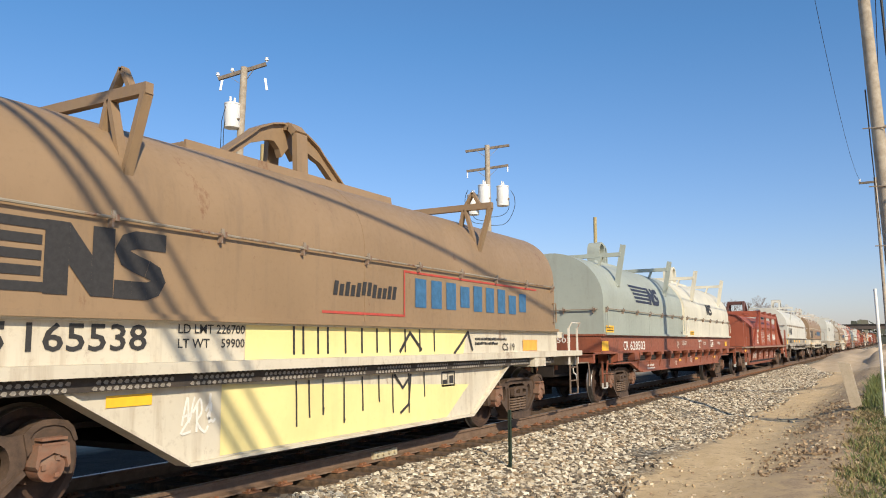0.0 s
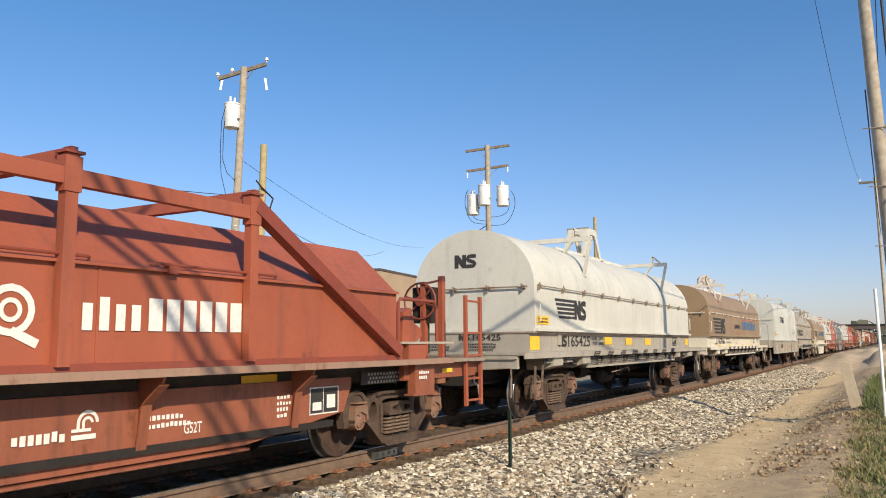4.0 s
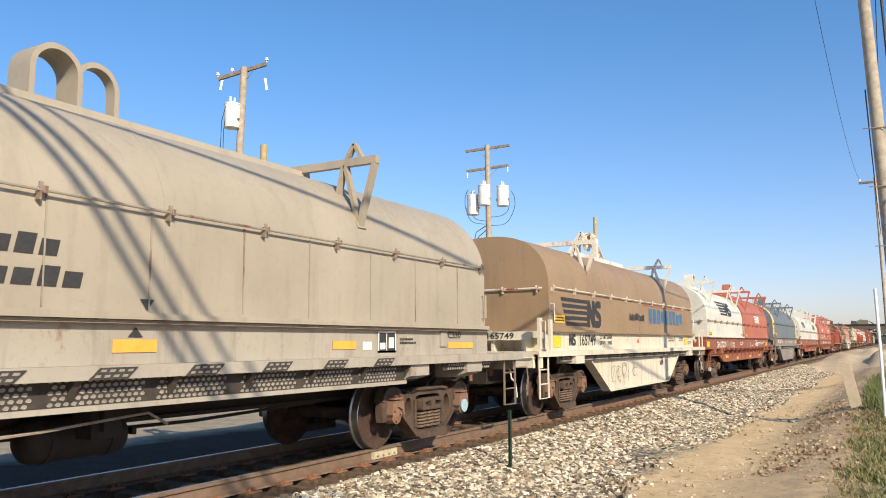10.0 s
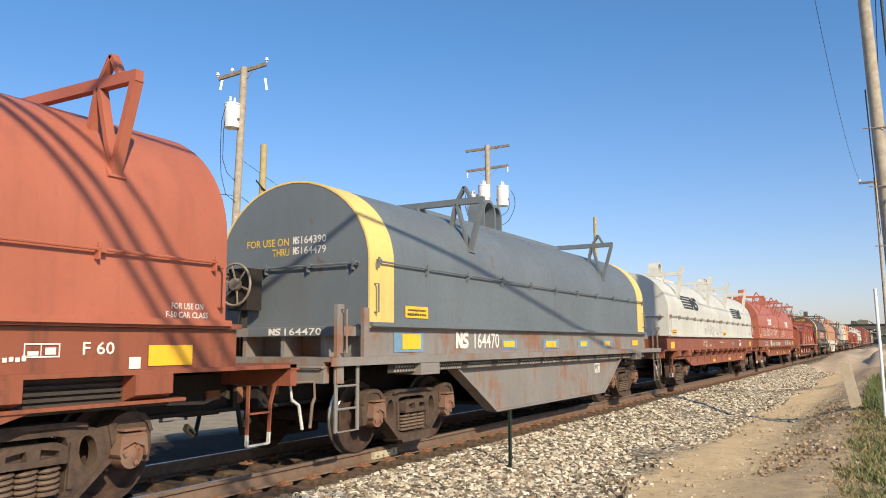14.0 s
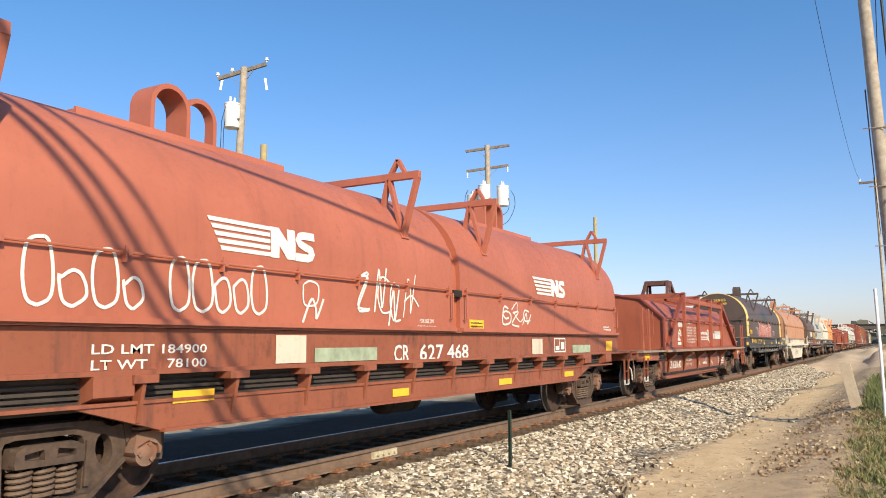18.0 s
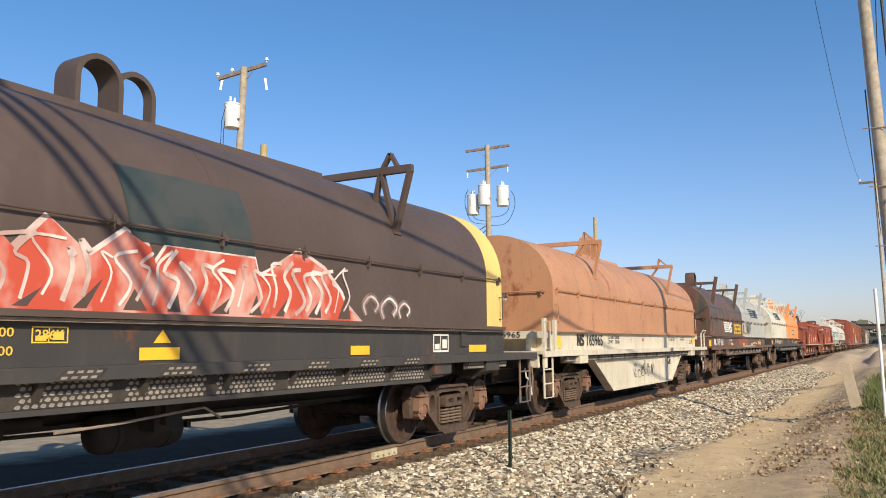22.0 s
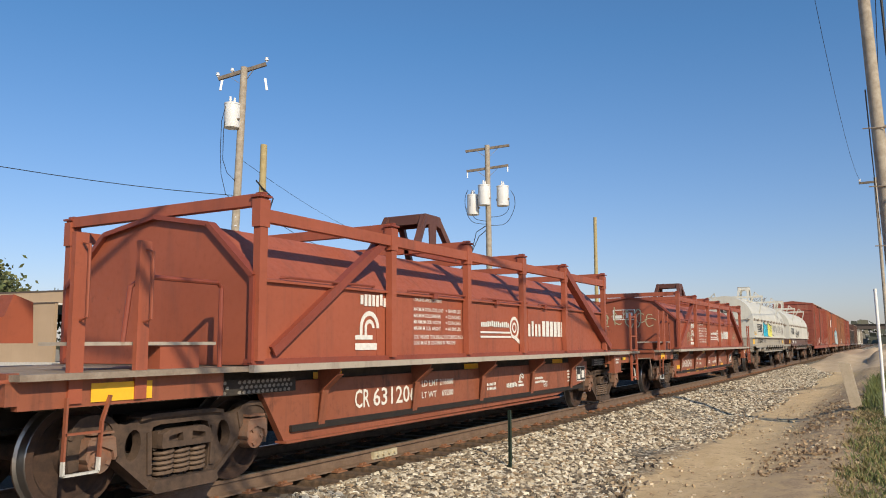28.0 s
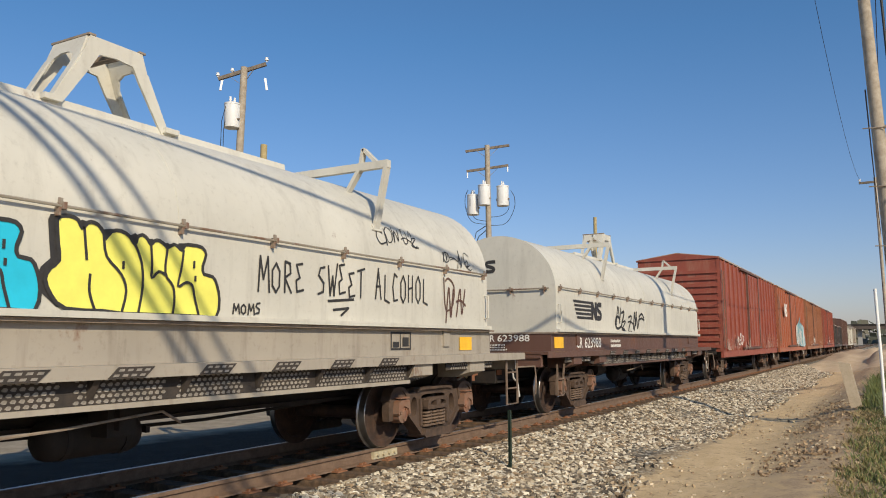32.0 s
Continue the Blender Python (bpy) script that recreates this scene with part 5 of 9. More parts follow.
    # hand brake and valves on one end deck, an air tank on the other
    d = brake
    x = d * (half - 0.62)
    brake_wheel(car, x + d * 0.10, -d, -0.62 * d, 2.06, M["red_dark"], M["under"])
    for dx, yy, z in ((0.16, -0.66 * d, 2.36), (0.40, -0.84 * d, 2.46)):
        part("brake_post", Geo().beam((x + d * dx, yy, 1.19), (x + d * dx, yy, z), 0.10, 0.08, side=(0, 1, 0)), M["red"], car)
    part("post_tie", Geo().tube([(x + d * 0.16, -0.66 * d, 2.33), (x + d * 0.40, -0.84 * d, 2.40)], 0.018, 6), M["red_dark"], car)
    part("brake_platform", Geo().box(min(x - d * 1.48, x - d * 0.05), max(x - d * 1.48, x - d * 0.05), -1.30, -0.70, 1.40, 1.43), M["deck_edge"], car, "pale worn brake platform")
    part("valve_box", Geo().box(x - d * 1.06 - 0.23, x - d * 1.06 + 0.23, -1.28, -0.95, 1.19, 1.40), M["red"], car)
    part("valve_casting", Geo().prism([(-0.18, 1.43), (-0.16, 1.85), (0.05, 1.92), (0.14, 1.70), (0.34, 1.62), (0.36, 1.52), (0.2, 1.43)], "y", -0.95, -0.72), M["red"], car, at=pose(x - d * 0.75, 0, 0, 0, 0, 0 if d > 0 else 180))
    part("stencil_plate", Geo().box(x - d * 0.25 - 0.16, x - d * 0.25 + 0.16, -0.60, -0.575, 1.43, 1.75), M["white_metal"], car, at=pose(0, 0 if d > 0 else 1.175, 0))
    part("railing", Geo().tube([(x - 1.55 * d, -1.28, 1.19), (x - 1.55 * d, -1.28, 1.95), (x - 1.50 * d, -1.28, 2.0), (x - 0.62 * d, -1.28, 2.0), (x - 0.5 * d, -1.26, 1.9), (x - 0.46 * d, -1.24, 1.43)], 0.024, 8), M["red_dark"], car)
    return car, hl


M["deck_worn"] = paint("worn_rust_brown_edge_paint", (0.31, 0.19, 0.13), 0.6, 0.3, streak=0.5)
M["deck_edge"] = paint("scuffed_pale_edge_paint", (0.42, 0.36, 0.29), 0.6, 0.2, streak=0.5)


def box_car(u, red, label, hl=8.05, z1=4.62):
    car = thing("box_car", pose(u, YC, 0), label, "boxcar", "cars of the freight train")
    CARS.append((car, u))
    for x in (-6.2, 6.2):
        truck(car, x, u)
    half = hl + 0.35
    ends(car, half, M["under"])
    w, z0 = 1.56, 1.05
    part("body", Geo().box(-hl, hl, -w + 0.04, w - 0.04, z0, z1), red, car)
    part("roof", Geo().prism([(-w - 0.02, z1 - 0.06), (-w - 0.02, z1), (0, z1 + 0.22), (w + 0.02, z1), (w + 0.02, z1 - 0.06)], "x", -hl - 0.03, hl + 0.03), M["roof_paint"], car, "pale worn boxcar roof")
    part("end_gable", Geo().prism([(-w - 0.01, z1 - 0.07), (-w - 0.01, z1 - 0.02), (0, z1 + 0.19), (w + 0.01, z1 - 0.02), (w + 0.01, z1 - 0.07)], "x", -hl - 0.05, -hl + 0.01), red, car)
    post = Geo().box(-0.05, 0.05, -0.06, 0.0, z0, z1 - 0.06).mesh("side_post", [red])
    for i in range(17):
        x = -hl + 0.05 + (2 * hl - 0.1) * i / 16
        if abs(x) > 1.7:
            part("side_post", post, None, car, at=pose(x, -w + 0.04, 0))
    rib = Geo().box(-0.06, 0.0, -w + 0.1, w - 0.1, -0.06, 0.06).mesh("end_rib", [red])
    for i in range(12):
        part("end_rib", rib, None, car, at=pose(-hl, 0, z0 + 0.2 + i * 0.255))
    part("corner_post", Geo().box(-hl - 0.02, -hl + 0.1, -w - 0.02, -w + 0.1, z0, z1 - 0.05), red, car)
    d = part("door", Geo().box(-1.6, 1.6, -w - 0.03, -w + 0.03, z0 + 0.15, z1 - 0.2), red, car)
    for zz in (z0 + 0.06, z1 - 0.16):
        part("door_rail", Geo().box(-3.4, 1.8, -w - 0.09, -w - 0.02, zz, zz + 0.08), M["brown_sill"], car)
    for x in (-1.62, 1.62):
        part("door_post", Geo().box(x - 0.06, x + 0.06, -w - 0.06, -w + 0.02, z0 + 0.1, z1 - 0.1), M["brown_sill"], car)
    ladder(car, -hl + 0.35, -w - 0.06, 1.2, 4.1, M["step_steel"], 8)
    for x in (-1.2, -0.4, 0.4, 1.2):
        part("door_bar", Geo().box(x - 0.03, x + 0.03, -w - 0.07, -w - 0.03, z0 + 0.2, z1 - 0.25), red, d)
    part("side_sill", Geo().box(-hl, hl, -w - 0.02, -w + 0.08, z0 - 0.22, z0 + 0.02), red, car)
    return car


M["box_red"] = paint("weathered_boxcar_red", (0.27, 0.062, 0.035), 0.5, 0.22, streak=0.75, dirt_col=(0.36, 0.20, 0.13), rust_col=(0.12, 0.04, 0.025))
M["box_orange"] = paint("faded_boxcar_orange_red", (0.36, 0.115, 0.055), 0.5, 0.2, streak=0.6, dirt_col=(0.20, 0.075, 0.04))
M["box_brown"] = paint("rusty_boxcar_brown", (0.30, 0.125, 0.058), 0.5, 0.35, streak=0.8, dirt_col=(0.17, 0.07, 0.035))
M["roof_paint"] = paint("worn_pale_roof_paint", (0.40, 0.34, 0.29), 0.5, 0.3, streak=0.3)
CAR = {}
# ---- the train, from its first car seen to its last; places along the train in metres ----
CAR["a"] = round_car(1.69, 14.44, [M["tan"]], "fish", M["belly_white"], "tan coil car with pale yellow sprayed girder and black emblem", 5.0, belly=M["belly_white"], ring="spider", power=2.4, zt=3.55, gear=[(-0.12, 3.42, 1.6, 0.05)], seam=2.47)
CAR["b"] = round_car(17.49, 33.66, [M["grey_green"], M["cream"]], "rib", M["red_sill"], "red coil car with a grey-green and a cream hood", 6.3, lift="post", joint=25.63, z0=1.60, zs=2.39, zt=3.53, brake=-1, gear=[(-4.30, 2.36, 1.25, 0.0), (4.12, 2.40, 1.25, 0.0)], seam=2.19, gap=0.19)
CAR["c"] = shield_car(38.73, 50.04, "oxide-red coil car with faceted cover and outside frame")
CAR["d"] = round_car(54.96, 67.74, [M["white"]], "flat", M["grey_sill"], "off-white coil car with emblem and grey sill", 5.0, ring="stand", lift="ell", gear=[(0.0, 3.36, 2.6, 0.0)], seam=2.47)
CAR["e"] = round_car(71.15, 83.90, [M["tan"]], "flat", M["belly_white"], "tan coil car with long white sill and black emblem", 5.0, ring="spider", power=2.4, zt=3.54, gear=[(-0.40, 3.42, 1.6, 0.2)], seam=2.49, fittings=M["rusty_white"])
CAR["f"] = round_car(87.16, 98.41, [M["pale"]], "gon", M["grey_sill"], "pale grey coil car with tall box-shaped hood and ribbed sides", 4.65, w=1.62, z0=1.49, zs=2.75, zt=3.70, power=4.0, half=6.9, post=M["grey_sill"], brake=-1, gear=[(-0.42, 3.08, 0.0, 0.0)], rail=False)
CAR["g"] = round_car(101.51, 114.40, [M["tan_grey"]], "flat", M["grey_sill"], "taupe coil car with black emblem and lettering", 5.0, gear=[(-0.24, 3.36, 3.4, 0.08)], seam=2.6, zt=3.64)
CAR["h"] = round_car(117.18, 129.80, [M["tan"]], "fish", M["belly_white"], "tan coil car with stained white girder and rust streaks", 5.0, belly=M["belly_white"], ring="spider", power=2.4, brake=-1, zt=3.54, gear=[(-0.45, 3.40, 1.6, 0.2)], seam=2.48, fittings=M["rusty_white"])
CAR["i"] = round_car(132.26, 148.45, [M["white"], M["red_hood"]], "rib", M["red_sill"], "red coil car with an off-white and a red hood", 6.25, joint=140.29, z0=1.60, zs=2.39, zt=3.53, gear=[(-4.22, 2.88, 1.5, 0.0), (4.10, 2.74, 1.5, 0.05)], tall=[(3.53, 2.39), (3.63, 2.44)], seam=2.19, gap=0.10)
CAR["j"] = round_car(150.92, 163.61, [M["slate"]], "fish", M["belly_grey"], "slate grey coil car with yellow hood ends and rusty girder", 5.0, belly=M["belly_grey"], trim=M["yellow_end"], brake=-1, gear=[(-0.05, 3.36, 3.2, -0.25)], seam=2.45, wheel=(0.60, 2.2))
CAR["k"] = round_car(166.38, 182.58, [M["pale"], M["pale"]], "rib", M["red_sill"], "red coil car with two pale grey hoods and white tags", 6.25, lift="post", joint=174.55, z0=1.60, zs=2.39, zt=3.53, brake=-1, gear=[(-4.1, 2.33, 1.25, 0.0), (3.98, 2.33, 1.25, 0.0)], seam=2.19)
CAR["l"] = round_car(185.00, 201.33, [M["red_hood"], M["red_hood"]], "rib", M["red_sill"], "red coil car with two oxide-red hoods and white tags", 6.25, joint=193.36, z0=1.60, zs=2.39, zt=3.53, gear=[(-4.07, 2.93, 1.5, 0.0), (4.22, 2.90, 1.5, -0.2)], tall=[(3.64, 2.44), (3.64, 2.44)], seam=2.19, gap=0.12)
CAR["m"] = shield_car(205.30, 216.73, "oxide-red coil car with faceted cover, white lettering and outside frame")
CAR["n"] = round_car(221.46, 234.28, [M["charcoal"]], "flat", M["black_sill"], "charcoal coil car with yellow hood ends and red tag", 5.0, trim=M["yellow_end"], brake=-1, gear=[(-0.07, 3.36, 3.2, -0.28)], seam=2.44, zt=3.69)
CAR["o"] = round_car(236.65, 249.38, [M["rust_hood"]], "fish", M["belly_white"], "rust-orange coil car with white girder", 5.0, belly=M["belly_white"], lift="ell", gear=[(-0.2, 3.38, 1.5, 0.0)], seam=2.44)
CAR["p"] = round_car(252.10, 266.62, [M["black_rust"], M["grey"]], "flat", M["brown_sill"], "dark coil car with a rusted black and a grey hood", 5.95, lift="post", joint=259.40, gear=[(-3.79, 2.36, 1.25, 0.0), (3.55, 2.36, 1.25, 0.0)], seam=2.31, tank=-1.6)
CAR["q"] = round_car(269.53, 284.04, [M["cream"], M["orange"]], "flat", M["black_sill"], "black coil car with a cream and a bright orange hood", 5.9, joint=276.75, lift=["vee", "post"], gear=[(-3.80, 2.35, 1.25, 0.0), (3.64, 2.35, 1.25, 0.0)], seam=2.45)
CAR["r"] = shield_car(289.29, 300.61, "oxide-red coil car with faceted cover and scuffed deck edge", ext=True, brake=-1)
CAR["s"] = shield_car(307.37, 318.94, "oxide-red coil car with chalk tags and long frame", ext=True, brake=-1)
CAR["t"] = round_car(323.88, 336.64, [M["white"]], "flat", M["grey_sill"], "off-white coil car with blue and yellow graffiti", 5.0, ring="stand", lift="ell", gear=[(-0.02, 3.34, 2.6, 0.0)], seam=2.5, tall=[(3.66, 2.46)])
CAR["u"] = round_car(339.70, 352.84, [M["white"]], "flat", M["brown_sill"], "off-white coil car on a brown sill with a black tag", 5.0, ring="stand", lift="ell", gear=[(0.0, 3.36, 2.6, 0.0)], seam=2.5)
for i, (mk, lab) in enumerate((("box_red", "dark red boxcar with ribbed steel sides"), ("box_orange", "orange-red boxcar with teal graffiti low on its side"), ("box_brown", "faded orange-brown boxcar with rusty streaks"), ("box_red", "weathered dark red steel boxcar"))):
    box_car(363.91 + 17.35 * i, M[mk], lab)
for i, (mk, lab) in enumerate((("black_sill", "dark green-black boxcar far down the line"), ("brown_sill", "brown-black boxcar far down the line"), ("white", "white boxcar far down the line"), ("grey_sill", "dull boxcar far down the line"))):
    box_car(363.91 + 17.35 * (4 + i), M[mk], lab, z1=(3.3, 4.4, 3.5, 3.9)[i])


# ---- the ground, the track ----
SHOULDER_D, SHOULDER_Z = (0.0, 1.30, 1.48, 1.70, 2.50, 3.15, 3.5), (-0.285, -0.265, -0.18, -0.19, -0.34, -0.53, -0.51)


def ground_z(x, y):
    """Height of the ground: the ballast bed, the dirt way beside it, the bank on the camera's side."""
    d = abs(y - YC)
    if y < YC:
        z = float(np.interp(d, SHOULDER_D, SHOULDER_Z))
    elif d < 1.40:
        z = -0.285
    elif d < 1.75:
        z = -0.285 + 0.085 * (d - 1.40) / 0.35
    else:
        z = -0.20 - 0.21 * min(1.0, (d - 1.75) / 1.2)
    if y < 2.3:
        f = min(1.0, (2.3 - y) / 1.6)
        z += (0.14 + 0.26 * min(1.0, max(0.0, (x - 13.0) / 5.0))) * f * f * (3 - 2 * f)
    return z


def range_of(n, l, val, a, b):
    r = n.new("ShaderNodeMapRange")
    r.inputs[1].default_value, r.inputs[2].default_value = a, b
    l.new(val, r.inputs[0])
    return r.outputs[0]


def ground_material():
    m, n, l, b = nodes_of("dirt_ballast_and_grass_ground")
    geo = n.new("ShaderNodeNewGeometry")
    sep = n.new("ShaderNodeSeparateXYZ")
    co = geo.outputs["Position"]
    l.new(co, sep.inputs[0])
    wob = noise_of(n, l, co, 0.9, 5, 0.65)
    fine = noise_of(n, l, co, 22, 6, 0.7)
    mid = noise_of(n, l, co, 3.2, 6, 0.65)
    dirt = mix_of(n, l, ramp_of(n, l, mid, 0.3, 0.7), (0.52, 0.375, 0.21, 1), (0.66, 0.50, 0.30, 1))
    dirt = mix_of(n, l, ramp_of(n, l, fine, 0.5, 0.85, (0, 0, 0, 1), (0.6, 0.6, 0.6, 1)), dirt, (0.26, 0.18, 0.11, 1))
    clods = ramp_of(n, l, noise_of(n, l, co, 7.0, 3, 0.6), 0.60, 0.66, (0, 0, 0, 1), (0.55, 0.55, 0.55, 1))
    dirt = mix_of(n, l, clods, dirt, (0.26, 0.18, 0.11, 1))
    vor = n.new("ShaderNodeTexVoronoi")
    vor.inputs["Scale"].default_value = 17
    l.new(co, vor.inputs["Vector"])
    sepc = n.new("ShaderNodeSeparateColor")
    l.new(vor.outputs["Color"], sepc.inputs[0])
    stone = mix_of(n, l, sepc.outputs[0], (0.22, 0.19, 0.145, 1), (0.56, 0.51, 0.40, 1))
    stone = mix_of(n, l, ramp_of(n, l, vor.outputs["Distance"], 0.25, 0.62), stone, (0.10, 0.085, 0.065, 1))
    grass = mix_of(n, l, ramp_of(n, l, fine, 0.35, 0.7), (0.05, 0.065, 0.02, 1), (0.15, 0.125, 0.055, 1))
    grass = mix_of(n, l, ramp_of(n, l, mid, 0.5, 0.62), grass, (0.24, 0.17, 0.10, 1))
    edge = n.new("ShaderNodeMath")
    edge.operation = "MULTIPLY_ADD"
    l.new(wob, edge.inputs[0])
    edge.inputs[1].default_value = 1.5
    l.new(sep.outputs["Y"], edge.inputs[2])
    base = mix_of(n, l, range_of(n, l, edge.outputs[0], 1.10, 1.55), grass, dirt)
    soil = mix_of(n, l, ramp_of(n, l, fine, 0.3, 0.7), (0.28, 0.20, 0.125, 1), (0.50, 0.37, 0.235, 1))
    torn = n.new("ShaderNodeMath")
    torn.operation = "MULTIPLY"
    l.new(range_of(n, l, edge.outputs[0], 2.6, 2.0), torn.inputs[0])
    l.new(ramp_of(n, l, mid, 0.36, 0.56), torn.inputs[1])
    base = mix_of(n, l, torn.outputs[0], base, soil)
    base = mix_of(n, l, range_of(n, l, edge.outputs[0], 3.75, 4.35), base, stone)
    # The train's shade is painted into the oil-dark bed between the rails.
    oily_shade = mix_of(n, l, 0.90, stone, (0.014, 0.011, 0.009, 1))
    base = mix_of(n, l, range_of(n, l, sep.outputs["Y"], 5.38, 5.52), base, oily_shade)
    # Near-black band painted where the train's shadow falls, out to the sunlit yard.
    train_shadow = mix_of(n, l, ramp_of(n, l, mid, 0.3, 0.7), (0.017, 0.014, 0.011, 1), (0.036, 0.030, 0.023, 1))
    base = mix_of(n, l, range_of(n, l, sep.outputs["Y"], 8.5, 9.0), base, train_shadow)
    yard = mix_of(n, l, ramp_of(n, l, mid, 0.3, 0.7), (0.24, 0.20, 0.145, 1), (0.38, 0.32, 0.235, 1))
    base = mix_of(n, l, range_of(n, l, edge.outputs[0], 12.6, 13.6), base, yard)
    l.new(base, b.inputs["Base Color"])
    b.inputs["Roughness"].default_value, b.inputs["Specular IOR Level"].default_value = 0.95, 0.15
    bump_of(n, l, mix_of(n, l, 0.5, fine, mid), b, 0.6, 0.08)
    return m


def steps(a, b, near, far):
    """Places from a to b that start near apart and grow."""
    out, d = [a], near
    while out[-1] < b:
        out.append(min(b, out[-1] + d))
        d = min(far, d * 1.12)
    return out


def build_ground():
    xs = sorted(set([-x for x in steps(0.0, 900.0, 1.0, 120)] + steps(0.0, 6.0, 0.5, 0.5) + steps(6.0, 45.0, 0.35, 0.6) + steps(45.0, 1800.0, 1.0, 160)))
    ys = sorted(set([1.0 - y for y in steps(0.0, 900.0, 0.35, 120)] + [1.0 + 0.2 * i for i in range(48)] + steps(10.4, 1500.0, 0.6, 140)))
    vs = []
    for x in xs:
        for y in ys:
            z = ground_z(x, y)
            if abs(y - YC) > 1.9 and -20 < x < 120 and -20 < y < 60:
                z += 0.05 * noise.noise(Vector((x * 0.55, y * 0.55, 0.3))) + 0.025 * noise.noise(Vector((x * 2.1, y * 2.1, 1.7)))
                if y < 4.0:
                    z += 0.035 * noise.noise(Vector((x * 1.3, y * 3.5, 4.2)))
            vs.append((x, y, z))
    k = len(ys)
    fs = [(i * k + j, (i + 1) * k + j, (i + 1) * k + j + 1, i * k + j + 1) for i in range(len(xs) - 1) for j in range(k - 1)]
    ob = part("ground", Geo().add(vs, fs), ground_material(), None, "tan dirt and grass beside the ballast bed", 60)
    tagged(ob, kind="structure")


build_ground()
RAIL_M = steel_rust("brown_rail_steel", (0.125, 0.078, 0.050), (0.20, 0.13, 0.085))
RAIL_TOP = plain("worn_rail_head", (0.40, 0.38, 0.36), 0.35, 0.8, 0.15)
for s in (-1, 1):
    y = YC + s * GAUGE / 2
    g = Geo().prism([(y - 0.075, -0.172), (y + 0.075, -0.172), (y + 0.07, -0.155), (y + 0.012, -0.135), (y + 0.009, -0.045), (y + 0.036, -0.036), (y + 0.036, -0.008), (y + 0.026, -0.001),
                     (y - 0.026, -0.001), (y - 0.036, -0.008), (y - 0.036, -0.036), (y - 0.009, -0.045), (y - 0.012, -0.135), (y - 0.07, -0.155)], "x", -60, 900)
    r = part("rail", g, RAIL_M, None, "rust-brown steel rail with a worn head", fix=True)
    tagged(r, category="rail", kind="structure", group="rails of the track")
    part("rail_head", Geo().box(-60, 900, y - 0.024, y + 0.024, -0.002, 0.0), RAIL_TOP, r)

TIE_M = steel_rust("weathered_tie_wood", (0.05, 0.034, 0.023), (0.17, 0.105, 0.06), 0.9, 9)
PLATE_M = steel_rust("rusty_tie_plate", (0.20, 0.085, 0.04), (0.30, 0.14, 0.07))
track = thing("track_bed", pose(0, 0, 0), "weathered wooden ties under the two rails", "railway track", kind="structure")
tie_meshes = []
for k in range(4):
    rnd = random.Random(40 + k)
    g = Geo()
    e0, e1 = -1.36 + rnd.uniform(-0.06, 0.06), 1.30 + rnd.uniform(-0.05, 0.05)
    sec = [(-0.115, -0.36), (0.115, -0.36), (0.115, -0.19), (0.10, -0.172), (-0.10, -0.172), (-0.115, -0.19)]
    vs = [(p[0] + rnd.uniform(-0.008, 0.008), e, p[1] + rnd.uniform(-0.006, 0.004)) for e in (e0, 0, e1) for p in sec]
    n = len(sec)
    fs = [tuple(range(n)), tuple(range(3 * n - 1, 2 * n - 1, -1))]
    fs += [(r * n + i, r * n + (i + 1) % n, (r + 1) * n + (i + 1) % n, (r + 1) * n + i) for r in (0, 1) for i in range(n)]
    tie_meshes.append(g.add(vs, fs).mesh("tie", [TIE_M]))
plate_g = Geo()
for s in (-1, 1):
    y = s * GAUGE / 2
    plate_g.box(-0.10, 0.10, y - 0.17, y + 0.17, -0.178, -0.160)
    for dy in (-0.10, 0.10):
        plate_g.box(-0.05, -0.02, y + dy - 0.018, y + dy + 0.018, -0.165, -0.135)
        plate_g.box(0.03, 0.06, y + dy - 0.018, y + dy + 0.018, -0.165, -0.135)
plate_me = plate_g.mesh("tie_plate", [PLATE_M])
rnd = random.Random(7)
for i in range(200):
    x = -3.0 + 0.53 * i + rnd.uniform(-0.04, 0.04)
    t = part("tie", tie_meshes[i % 4], None, track, at=pose(x, YC + rnd.uniform(-0.05, 0.05), rnd.uniform(-0.012, 0.004), 0, 0, rnd.uniform(-1.5, 1.5)))
    if i < 120:
        part("tie_plate", plate_me, None, track, at=pose(x, YC, 0))
far_ties = Geo()
for i in range(500):
    x = 103.2 + 0.53 * i
    far_ties.box(x - 0.115, x + 0.115, YC - 1.33, YC + 1.30, -0.30, -0.175)
tagged(part("far_ties", far_ties, TIE_M, track), kind="stuff")
# a pale painted joint bar bolted to the near rail
g = Geo().box(8.95, 9.52, YC - GAUGE / 2 - 0.06, YC - GAUGE / 2 - 0.012, -0.14, -0.045)
for i in range(4):
    x = 9.03 + 0.135 * i
    g.lathe([(0.0, -0.03), (0.02, -0.03), (0.02, 0.0), (0.0, 0.0)], "y", (x, YC - GAUGE / 2 - 0.06, -0.09), 8)
part("joint_bar", g, plain("pale_painted_bar", (0.46, 0.40, 0.27), 0.7, 0, 0.3, 12), track, "pale painted joint bar with bolts")


